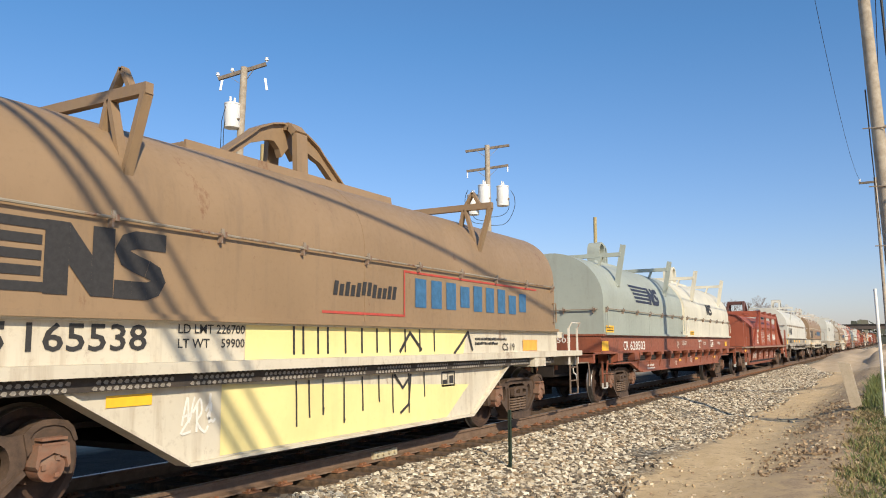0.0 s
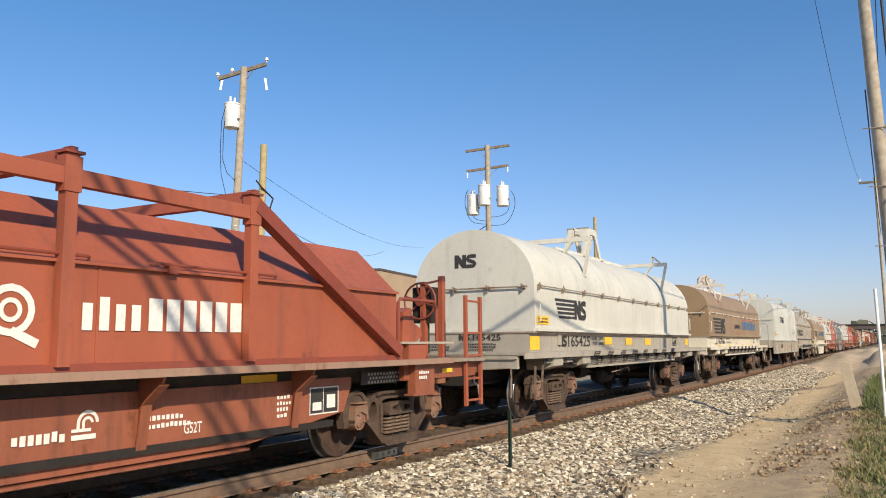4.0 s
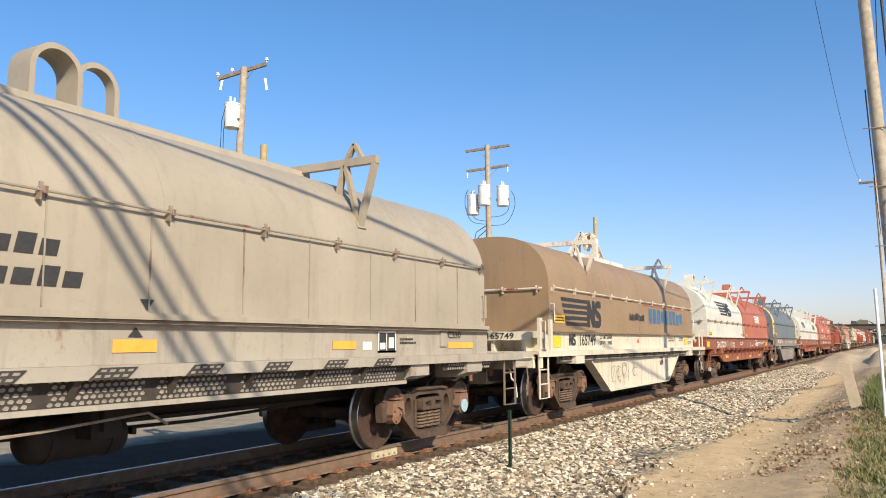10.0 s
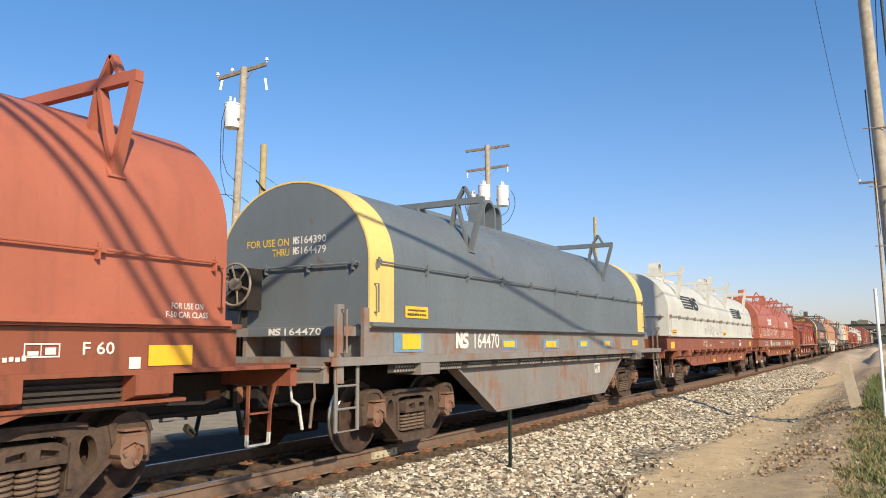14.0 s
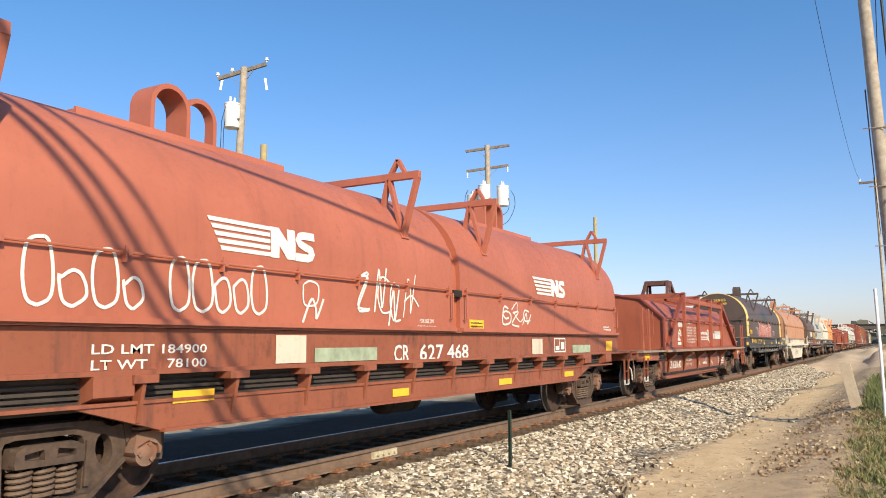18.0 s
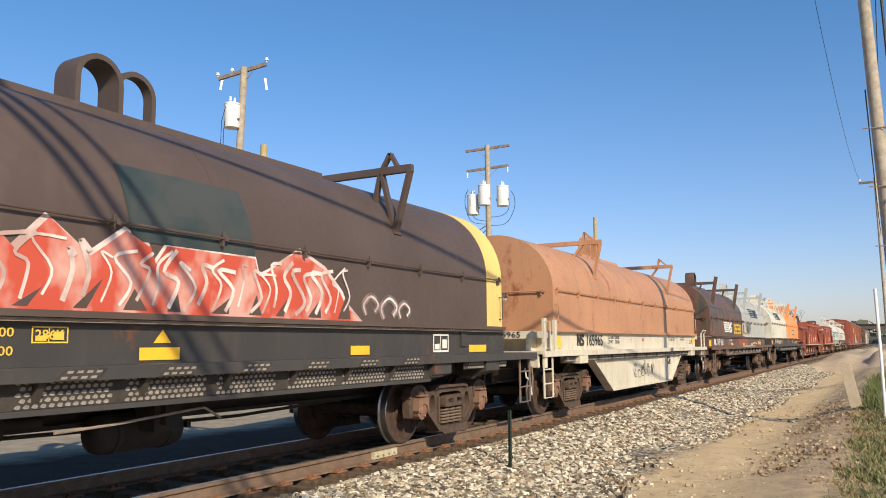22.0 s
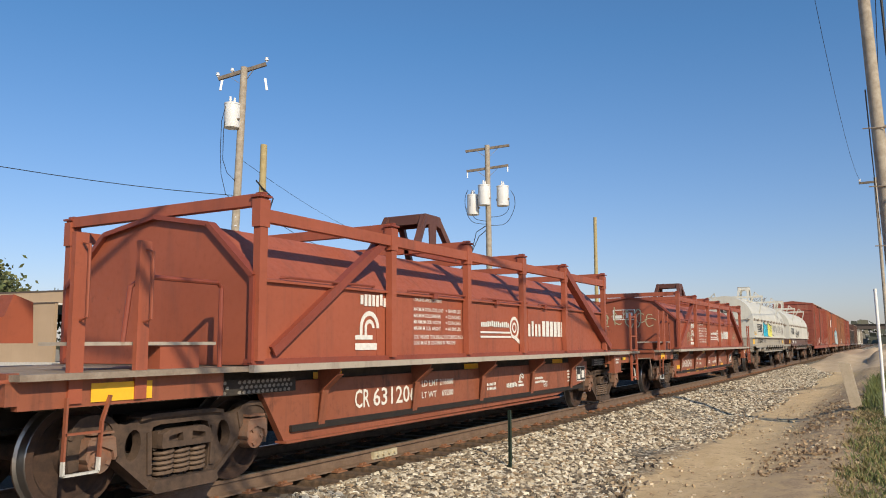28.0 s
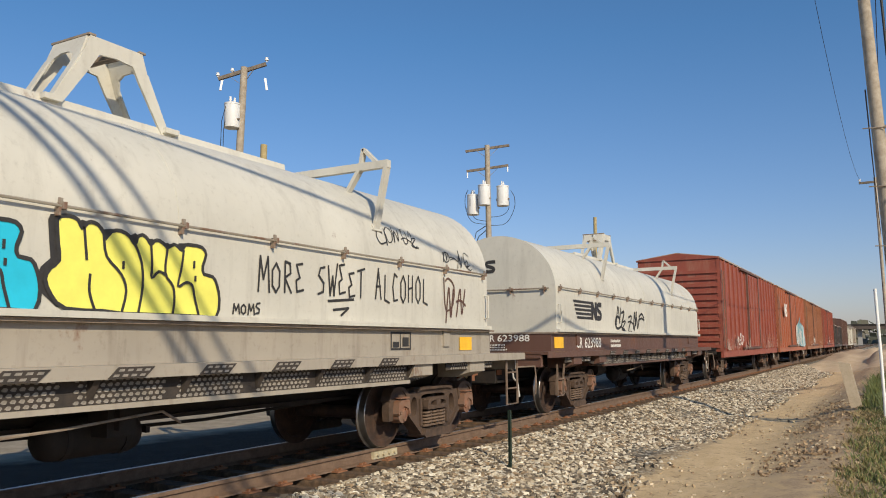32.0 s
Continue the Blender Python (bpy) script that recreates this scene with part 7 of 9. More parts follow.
part("coping", Geo().box(0.5, 24, -1.7, -1.25, 6.1, 6.22), TRIM, b)
part("coping", Geo().box(0.5, 24, -0.35, 0.06, 5.0, 5.12), TRIM, b)
d = part("door", Geo().box(8.0, 9.0, 0.0, 0.06, 0.0, 2.1), TRIM, b, "dark door with an orange notice")
part("notice", Geo().box(8.3, 8.8, 0.06, 0.08, 1.2, 1.7), plain("orange_notice", (0.75, 0.2, 0.05), 0.6, 0, 0.05, 5, 0), d)
part("window", Geo().box(10.2, 10.9, 0.0, 0.05, 3.0, 3.8), GLASS, b)

b = thing("grey_building", pose(30.0, 100.0, 0), "grey metal building behind the warehouse annex", "building")
part("wall", Geo().box(-6, 6.5, -5, 5, -0.6, 8.2), plain("grey_cladding", (0.13, 0.13, 0.14), 0.6), b)
part("roof", Geo().box(-6.1, 6.6, -5.1, 5.1, 8.2, 8.4), TRIM, b)

p, t = pole("utility_pole", (72.0, 96.5, 0.0), (71.4, 96.0, 13.4), 0.16, 0.12, WOOD, "distant utility pole over the warehouse roof")
arm(p, (-0.6, -0.5, 13.2), (0.78, -0.62, 0), 1.4, (), False)
arm(p, (-0.6, -0.5, 11.7), (0.78, -0.62, 0), 1.2, (), False)
part("transformer", Geo().lathe([(0.0, 0.0), (0.4, 0.0), (0.4, 1.6), (0.0, 1.7)], "z", (-0.6, -0.5, 9.2), 14), CAN, p)


def leaf_mat(name, cols):
    return island_material(name, cols, 0.7)


LEAF = leaf_mat("tree_leaves", [(0.035, 0.05, 0.012), (0.06, 0.085, 0.02), (0.10, 0.12, 0.03), (0.15, 0.15, 0.05)])
BARK = steel_rust("tree_bark", (0.07, 0.05, 0.035), (0.14, 0.105, 0.075), 0.95)
TWIG = plain("bare_twigs", (0.20, 0.135, 0.095), 0.9, 0, 0.2, 8, 0)


def limbs(g, rnd, p, d, length, r, depth, tips):
    q = p + d * length
    g.tube([p, p + d * length * 0.5 + Vector((rnd.uniform(-1, 1), rnd.uniform(-1, 1), 0)) * length * 0.06, q], r, 5 if depth else 6, r1=r * 0.62)
    tips.append(q)
    if depth == 0:
        return
    for _ in range(rnd.choice((2, 3, 3))):
        e = (d + Vector((rnd.uniform(-0.8, 0.8), rnd.uniform(-0.8, 0.8), rnd.uniform(-0.1, 0.6)))).normalized()
        limbs(g, rnd, q, e, length * rnd.uniform(0.6, 0.8), r * 0.6, depth - 1, tips)


def tree(x, y, z, h, seed, leafy, label, spread=1.0, leaf=0.28, count=2600):
    rnd = random.Random(seed)
    t = thing("tree", pose(x, y, z), label, "tree", "trees in the distance")
    g, tips = Geo(), []
    limbs(g, rnd, Vector((0, 0, 0)), Vector((0, 0, 1)), h * 0.30, h * 0.022, 4 if leafy else 6, tips)
    part("trunk", g, BARK if leafy else TWIG, t)
    if leafy:
        g = Geo()
        for i in range(count):
            c = rnd.choice(tips[2:]) + Vector([rnd.gauss(0, h * 0.085 * spread) for _ in range(3)])
            n = Vector([rnd.gauss(0, 1) for _ in range(3)]).normalized()
            a = n.orthogonal().normalized() * leaf * rnd.uniform(0.5, 1.2)
            b2 = n.cross(a).normalized() * leaf * rnd.uniform(0.4, 0.9)
            g.flat([c - a, c - b2 * 0.7 + a * 0.1, c + a, c + b2])
        part("crown", g, LEAF, t, fix=False)


tree(46.5, 84.0, 0, 11.2, 3, True, "full green tree behind the warehouse", 1.2, 0.35, 3600)
tree(51.5, 86.5, 0, 9.8, 5, True, "green tree behind the warehouse roof", 1.1, 0.35, 2400)
tree(56.0, 80.5, 0, 7.8, 8, True, "small green tree behind the annex", 1.0, 0.3, 1500)
for i, (x, y, h) in enumerate(((150, 24.0, 9.5), (160, 21.5, 10.0), (170, 19.0, 9.0), (158, 27.0, 9.6), (176, 16.5, 8.4), (190, 30.0, 11.0), (186, 19.5, 9.0))):
    tree(x, y, 0, h, 20 + i, False, "bare brown tree beyond the train")


def mound(x, y, lx, ly, h, seed, label):
    vs, n, k = [], 26, 16
    rnd = random.Random(seed)
    for i in range(n + 1):
        for j in range(k + 1):
            u, v = 2 * i / n - 1, 2 * j / k - 1
            r = max(0.0, 1 - u * u) * max(0.0, 1 - v * v)
            px, py = x + u * lx, y + v * ly
            z = ground_z(px, py) - 0.10 + h * r ** 0.8 * (1 + 0.5 * noise.noise(Vector((px * 0.25, py * 0.5, seed)))) + 0.05 * noise.noise(Vector((px, py, seed)))
            vs.append((px, py, z))
    fs = [(i * (k + 1) + j, (i + 1) * (k + 1) + j, (i + 1) * (k + 1) + j + 1, i * (k + 1) + j + 1) for i in range(n) for j in range(k)]
    ob = part("dirt_mound", Geo().add(vs, fs), MOUND, None, label, 60)
    tagged(ob, category="mound", kind="structure")


MOUND = steel_rust("pale_tan_earth", (0.46, 0.33, 0.20), (0.58, 0.45, 0.30), 0.95, 1.2)
mound(84, 2.6, 30, 2.6, 1.15, 1, "low tan earth mound beside the track")
mound(64, 0.2, 10, 1.6, 0.9, 2, "low bank of tan earth behind the grass")

# treeline, low hill and sheds at the end of the line
g = Geo()
rnd = random.Random(17)
for i in range(5200):
    a = rnd.uniform(-0.5, 1.2)
    r = rnd.uniform(560, 760)
    x, y = r * math.cos(a), r * math.sin(a)
    c = Vector((x, y, rnd.uniform(0, 1) ** 1.5 * (10 + 4 * math.sin(a * 37) + 3 * math.sin(a * 91))))
    n = Vector([rnd.gauss(0, 1) for _ in range(3)]).normalized()
    s = rnd.uniform(2.0, 4.5)
    u = n.orthogonal().normalized() * s
    v = n.cross(u).normalized() * s * 0.8
    g.flat([c - u, c - v, c + u, c + v])
tagged(part("far_woods", g, leaf_mat("far_wood_leaves", [(0.05, 0.055, 0.035), (0.075, 0.08, 0.05), (0.11, 0.10, 0.07)]), None, "dark line of far woods on the horizon", fix=False), category="woods", kind="stuff")
b = thing("overpass", pose(430, 20, 0), "dark road overpass across the end of the line", "bridge")
part("deck", Geo().box(-5, 5, -60, 60, 7.2, 8.8), TRIM, b)
part("railing", Geo().box(-5.2, -5.0, -60, 60, 8.8, 9.6), M["under"], b)
for y in (-50, -30, -8, 8, 30, 50):
    part("pier", Geo().box(-1.5, 1.5, y - 20 - 1 + 20, y + 1, -1, 7.2), plain("pier_concrete", (0.35, 0.34, 0.32), 0.9), b)
b = thing("shed", pose(330, -6, 0), "low white metal shed far down the line", "building")
part("wall", Geo().box(-10, 10, -6, 6, -0.5, 4.5), M["white_metal"], b)
part("roof", Geo().prism([(-6.4, 4.4), (0, 5.8), (6.4, 4.4)], "x", -10.3, 10.3), TRIM, b)


# ---- lettering, emblems, reflectors and sprayed paint on the cars ----
K, WH, YE, NV = M["letter_black"], M["letter_white"], M["letter_yellow"], M["letter_navy"]
SY, SO, LB = M["stripe_yellow"], M["stripe_orange"], M["letter_blue"]
S_FLAT, S_FISH, S_RIB, S_GON, S_LOW = Skin(1.242), Skin(1.262), Skin(1.272), Skin(1.622), Skin(1.162)
S_SHIELD = Skin(1.432)
H_STD, H_FLAT, H_RIB, H_BOX = Skin(1.292, 2.46, 3.61), Skin(1.292, 2.46, 3.56, 2.4), Skin(1.292, 2.39, 3.53), Skin(1.622, 2.75, 3.70, 4.0)
S_CHORD, S_GIRD = Skin(1.312), Skin(1.272)


def paint_bars(car, mat, skin, rows, name="reflector"):
    for x0, x1, z0, z1 in rows:
        decal(car, name, [[(x0, z0), (x1, z0), (x1, z1), (x0, z1)]], mat, skin, off=0.009)


def small_print(car, mat, skin, x, z, w, h, rows, seed=0):
    """Lines of print too small to read, as bars."""
    q = []
    for i in range(rows):
        f = random.Random(seed + i).uniform(0.6, 1.0)
        q += words(max(3, int(w * f / (h / rows * 0.7))), x, z + h * (rows - 1 - i) / rows, w * f, h / rows * 0.62, 0.3, 0, seed + i)
    decal(car, "small_print", q, mat, skin)


def frame_box(car, mat, skin, x, z, w, h, t=0.025):
    decal(car, "stencil_box", [bar(x, z, w, t), bar(x, z + h - t, w, t), bar(x, z + t, t, h - 2 * t), bar(x + w - t, z + t, t, h - 2 * t), bar(x + w * 0.45, z + t, t * 0.7, h - 2 * t), bar(x + w * 0.1, z + h * 0.15, w * 0.3, h * 0.3), bar(x + w * 0.58, z + h * 0.2, w * 0.3, h * 0.5)], mat, skin)


def placard(car, x, z, w, h, skin):
    p = decal(car, "placard", [bar(x, z, w, h)], SY, skin, off=0.010)
    decal(p, "placard_print", words(9, x + w * 0.1, z + h * 0.58, w * 0.8, h * 0.16) + words(11, x + w * 0.08, z + h * 0.2, w * 0.84, h * 0.2), K, skin, off=0.014)


def weights(car, skin, mat, x, z1, z2, w, ld, lt, h=0.085):
    lettering(car, "LD LMT " + ld, x, z1, h, mat, skin, w)
    lettering(car, "LT WT    " + lt, x, z2, h, mat, skin, w)


PEN = {"M": [[(0, 0), (0.12, 1), (0.4, 0.35), (0.75, 1), (0.9, 0)]], "O": [[(0.4, 0), (0.1, 0.2), (0.08, 0.7), (0.4, 0.95), (0.7, 0.7), (0.68, 0.2), (0.4, 0)]],
       "R": [[(0.1, 0), (0.12, 0.95), (0.55, 0.9), (0.6, 0.6), (0.12, 0.45), (0.7, 0)]], "E": [[(0.65, 0.95), (0.1, 0.9), (0.4, 0.5), (0.08, 0.4), (0.15, 0.05), (0.75, 0.12)]],
       "S": [[(0.7, 0.95), (0.25, 0.9), (0.1, 0.65), (0.6, 0.4), (0.55, 0.1), (0.05, 0.02)]], "W": [[(0, 0.9), (0.2, 0), (0.45, 0.6), (0.6, 0), (0.95, 1)]],
       "T": [[(0.0, 0.9), (0.8, 1.0)], [(0.4, 0.95), (0.35, 0)]], "A": [[(0, 0), (0.35, 1), (0.7, 0)], [(0.1, 0.4), (0.65, 0.42)]], "L": [[(0.15, 1), (0.1, 0.05), (0.7, -0.05)]],
       "C": [[(0.65, 0.85), (0.3, 0.95), (0.08, 0.5), (0.25, 0.05), (0.7, 0.1)]], "H": [[(0.1, 1), (0.08, 0)], [(0.65, 1), (0.6, 0)], [(0.08, 0.5), (0.65, 0.55)]]}


def hand_words(text, x, z, w, h, t):
    """Letters drawn with a spray can, one stroke after the other."""
    q, step = [], w / len(text)
    rnd = random.Random(len(text))
    for i, c in enumerate(text):
        dz, k = rnd.uniform(-0.05, 0.05) * h, rnd.uniform(0.85, 1.12)
        for line in PEN.get(c, ()):
            q += stroke([(x + (i + 0.15 + a * 0.95) * step, z + dz + b * h * k) for a, b in line], t)
    return q


# tan car with the sprayed girder; its marks are given from a point ahead of the middle
car = CAR["a"][0]
bare = set(car.children)
decal(car, "emblem", emblem(-5.6, -2.45, 1.80, 0.58, 0.62), K, H_FLAT, "faded black railway emblem of stripes and blocks")
lettering(car, "165538", -3.74, 1.36, 0.22, K, S_FISH, 1.12)
decal(car, "initial_mark", blocks(-4.35, -3.9, 1.36, 0.22), K, S_FISH)
weights(car, S_FISH, K, -2.27, 1.51, 1.375, 0.86, "226700", "59900")
decal(car, "faded_name", words(12, 0.0, 1.98, 1.38, 0.17, 0.3, 0.2, 3), K, H_FLAT, "dark bars of a faded name")
decal(car, "faded_name", words(9, 1.85, 1.90, 3.95, 0.40, 0.32, 0, 4), LB, H_FLAT, "weathered blue bars of a product name")
decal(car, "red_frame", [bar(-0.2, 1.76, 1.75, 0.03), bar(1.55, 1.76, 0.035, 0.62), bar(1.55, 2.36, 4.6, 0.03)], plain("faded_red_stencil", (0.45, 0.07, 0.05), 0.6, 0, 0.2, 10, 0), H_FLAT)
YSP = M["belly_yellow"]
decal(car, "sprayed_panel", [[(-1.72, 0.345), (2.75, 0.345), (3.45, 0.78), (-1.72, 1.02)]], YSP, S_GIRD, "pale yellow sprayed panel")
decal(car, "sprayed_panel", [[(-1.40, 1.25), (3.30, 1.25), (3.42, 1.60), (-1.40, 1.60)]], YSP, S_FISH, "pale yellow sprayed panel")
q = []
for i, x in enumerate((-0.66, -0.50, -0.24, -0.06, 0.28, 0.62, 0.95, 1.25, 1.62, 2.0, 2.4)):
    q += stroke([(x, 1.60), (x + 0.01, 1.30)], 0.035)
decal(car, "drip_mark", q, K, S_FISH, off=0.010)
q = []
for i, x in enumerate((-0.62, -0.40, -0.15, 0.25, 0.62, 0.98, 1.3, 1.7, 2.1)):
    q += stroke([(x, 1.0), (x + 0.01, 0.95 - 0.12 * ((i * 5) % 4) - 0.1), (x + 0.02, 0.52 + 0.08 * (i % 3))], 0.028)
q += stroke([(1.35, 1.0), (1.55, 0.82), (1.75, 0.98), (1.7, 0.6), (1.5, 0.5)], 0.04)
decal(car, "drip_mark", q, K, S_GIRD, off=0.010)
q = stroke([(3.0, 1.25), (3.25, 1.42), (3.45, 1.58), (3.6, 1.3)], 0.05) + stroke([(1.5, 1.3), (1.75, 1.55), (2.05, 1.32)], 0.05)
decal(car, "black_curve", q, K, S_FISH, off=0.010)
decal(car, "chalk_tag", scrawl(-2.25, 0.6, 0.5, 0.3, 3, 0.03, 5), WH, S_GIRD)
paint_bars(car, SY, S_GIRD, [(-3.02, -2.55, 0.885, 0.985)])
frame_box(car, K, S_GIRD, 2.6, 0.78, 0.4, 0.22)
paint_bars(car, SO, S_FISH, [(5.55, 6.2, 1.27, 1.46)])
lettering(car, "CS 19", 4.7, 1.28, 0.12, K, S_FISH, 0.5)
small_print(car, K, S_FISH, 3.7, 1.38, 1.2, 0.14, 2, 2)

for ob in set(car.children) - bare:
    ob.location.x -= 0.685

# red car with a grey-green and a cream hood
car = CAR["b"][0]
decal(car, "emblem", emblem(-5.65, -2.95, 2.43, 0.46, 0.60), NV, H_RIB, "navy railway emblem of stripes and blocks")
decal(car, "initial_mark", blocks(3.74, 4.70, 2.38, 0.38), K, H_RIB, "black angular initials")
lettering(car, "CR", -6.56, 1.22, 0.22, WH, S_RIB, 0.42)
lettering(car, "628503", -5.98, 1.22, 0.22, WH, S_RIB, 1.38)
placard(car, -7.97, 1.64, 0.60, 0.16, H_RIB)
placard(car, 0.88, 1.63, 0.55, 0.14, H_RIB)
paint_bars(car, SY, S_RIB, [(-8.24, -7.76, 1.22, 1.44), (7.1, 7.5, 1.25, 1.42)])
paint_bars(car, SY, S_CHORD, [(1.32, 1.76, 0.84, 0.93), (4.3, 4.8, 0.84, 0.93), (-1.12, -0.68, 0.84, 0.93)])
decal(car, "faded_name", words(7, 2.18, 1.41, 0.49, 0.07), WH, S_RIB)
decal(car, "emblem", arcs_mark(2.25, 1.20, 0.20), WH, S_RIB, "small white wheel-like emblem")
frame_box(car, WH, S_RIB, 4.26, 1.23, 0.5, 0.25)
decal(car, "ring_mark", ring_mark(0.70, 0.86, 0.10), WH, S_CHORD)
lettering(car, "S", 0.66, 0.815, 0.09, WH, S_CHORD, 0.08)
decal(car, "ring_mark", ring_mark(-0.83, 1.33, 0.105), WH, S_RIB)
lettering(car, "W", -0.895, 1.285, 0.09, WH, S_RIB, 0.13)
lettering(car, "TYPE 1", -0.52, 1.66, 0.075, K, H_RIB, 0.30)
lettering(car, "FOR RESTRICTED LOADING ONLY", -0.31, 1.40, 0.05, WH, S_RIB, 0.72)
lettering(car, "SEE EQUIPMENT REGISTER", -0.27, 1.32, 0.05, WH, S_RIB, 0.60)
lettering(car, "RETAINING", -1.50, 0.80, 0.06, WH, S_CHORD, 0.28)
lettering(car, "VALVE", -1.46, 0.72, 0.06, WH, S_CHORD, 0.17)
small_print(car, WH, S_CHORD, -4.59, 0.70, 1.0, 0.16, 2, 8)
small_print(car, WH, S_RIB, 3.0, 1.32, 0.5, 0.12, 2, 9)
small_print(car, WH, S_RIB, 5.6, 1.32, 0.6, 0.12, 2, 10)
e = EndSkin(-8.27)
lettering(car, "628503", -0.15, 1.41, 0.12, WH, e, 0.7)
small_print(car, WH, e, -0.6, 1.24, 0.35, 0.14, 3, 11)


def shield_marks(key, number, ld, lt, nx, lx, shift=0.0, yellow=()):
    car = CAR[key][0]
    s = shift
    decal(car, "faded_name", words(7, -3.95 + s, 1.86, 0.58, 0.14), WH, S_SHIELD, "white bars of a railway's name", off=0.011)
    decal(car, "emblem", arcs_mark(-4.05 + s, 1.33, 0.48), WH, S_SHIELD, "white wheel-like emblem with half rings")
    lettering(car, "LOADING SPECIFICATIONS", -2.72 + s, 1.97, 0.045, WH, S_SHIELD, 0.75)
    rows = (("MAXIMUM TOTAL COIL LOAD", "= 184 000 LBS"), ("MAXIMUM COIL DIAMETER", "= 72 INCHES"), ("MAXIMUM COIL WIDTH", "= 72 INCHES"), ("MAXIMUM COIL WEIGHT", "= 60 000 LBS"))
    for i, (a, b) in enumerate(rows):
        lettering(car, a, -2.72 + s, 1.84 - 0.085 * i, 0.05, WH, S_SHIELD, 0.80 if i == 0 else 0.72)
        lettering(car, b, -1.85 + s, 1.84 - 0.085 * i, 0.05, WH, S_SHIELD, 0.45)
    lettering(car, "COIL WEIGHTS TO BE EQUALLY DISTRIBUTED IN CAR", -2.72 + s, 1.47, 0.05, WH, S_SHIELD, 1.42)
    lettering(car, "COILS MUST BE CENTERED IN TROUGHS", -2.72 + s, 1.39, 0.05, WH, S_SHIELD, 1.15)
    decal(car, "faded_name", words(14, -0.74 + s, 1.66, 1.05, 0.09, 0.25, 0, 5) + [bar(-0.76 + s, 1.56, 1.1, 0.03), bar(-0.76 + s, 1.49, 1.15, 0.03)], WH, S_SHIELD, "white bars of a slogan", off=0.011)
    decal(car, "ring_mark", ring_mark(0.52 + s, 1.66, 0.19, 0.28) + ring_mark(0.52 + s, 1.66, 0.09, 0.4) + stroke([(0.55 + s, 1.5), (0.72 + s, 1.42)], 0.07), WH, S_SHIELD)
    decal(car, "faded_name", words(4, 1.10 + s, 1.52, 0.62, 0.27, 0.4, 0, 6) + words(6, 1.74 + s, 1.52, 1.15, 0.28, 0.22, 0, 7), WH, S_SHIELD, "white bars of the cover's name", off=0.011)
    lettering(car, "CR", nx, 0.62, 0.22, WH, S_LOW, 0.32)
    lettering(car, number, nx + 0.40, 0.62, 0.22, WH, S_LOW, 1.05)
    lettering(car, "LD LMT " + ld, lx, 0.80, 0.085, WH, S_LOW, 0.92)
    lettering(car, "LT WT    " + lt, lx, 0.64, 0.085, WH, S_LOW, 0.92)
    decal(car, "faded_name", words(7, 0.75 + s, 0.64, 0.46, 0.08), WH, S_LOW, off=0.011)
    decal(car, "emblem", arcs_mark(1.25 + s, 0.64, 0.24), WH, S_LOW)
    decal(car, "stencil_panel", [bar(4.27 + s, 0.62, 0.50, 0.27)], K, S_LOW, off=0.003)
    frame_box(car, WH, S_LOW, 4.25 + s, 0.60, 0.54, 0.31, 0.015)
    lettering(car, "G52T", 2.42 + s, 0.58, 0.10, WH, S_LOW, 0.22)
    small_print(car, WH, S_LOW, 3.70 + s, 0.62, 0.26, 0.26, 4, 5)
    small_print(car, WH, S_LOW, 0.0 + s, 0.64, 0.5, 0.14, 2, 3)
    small_print(car, WH, S_LOW, 2.0 + s, 0.66, 0.6, 0.14, 2, 4)
    paint_bars(car, SY, S_LOW, [(a - 0.14, b - 0.12, c - 0.02, d - 0.01) for a, b, c, d in yellow])
    hl = CAR[key][1]
    e = EndSkin(-hl - 2.45)
    lettering(car, number, 0.15, 1.02, 0.11, WH, e, 0.55)
    lettering(car, "CR", -0.18, 1.02, 0.11, WH, e, 0.2)
    decal(car, "end_patch", [bar(-0.62, 0.98, 0.09, 0.14), bar(-0.95, 0.98, 0.09, 0.14)], WH, e)
    paint_bars(car, SY, Skin(1.362), [(-hl - 1.75, -hl - 1.15, 0.95, 1.10), (hl + 1.3, hl + 1.6, 0.99, 1.05)])
    plate = part("stencil_panel", Geo().box(hl + 0.42, hl + 0.92, -1.46, -1.34, 0.74, 1.12).box(hl + 0.36, hl + 0.98, -1.48, -1.32, 0.72, 0.745), M["red_sill"], car, "dark red panel with white stencilled bars")
    small_print(plate, WH, Skin(1.462), hl + 0.50, 0.93, 0.30, 0.14, 2, 6)
    for i in range(9):
        x = -hl + 1.4 + i * 1.25
        if i % 3 == 0:
            paint_bars(car, SY, Skin(1.072), [(x, x + 0.55, 0.98, 1.08)])


shield_marks("c", "631109", "218900", "68100", -4.04, -2.0)
shield_marks("m", "631640", "152900", "70100", -4.00, -1.9)
shield_marks("r", "631206", "216800", "69200", -3.55, -1.95, 0.12)
shield_marks("s", "631243", "216200", "69800", -4.18, -2.1, 0.08, [(-3.33, -2.88, 0.44, 0.55), (-1.92, -1.56, 0.44, 0.55), (-0.6, -0.2, 0.44, 0.55), (0.9, 1.35, 0.46, 0.57), (2.6, 3.0, 0.50, 0.61), (-4.7, -4.3, 0.60, 0.71)])
CHALK = plain("pale_green_chalk", (0.42, 0.40, 0.26), 0.8, 0, 0.3, 20, 0)
car = CAR["s"][0]
e = EndSkin(-CAR["s"][1])
decal(car, "chalk_tag", scrawl(-0.9, 1.9, 1.7, 0.6, 5, 0.03, 4), CHALK, e, "pale chalk scribble")
frame_box(car, WH, e, -0.5, 2.1, 0.7, 0.32)
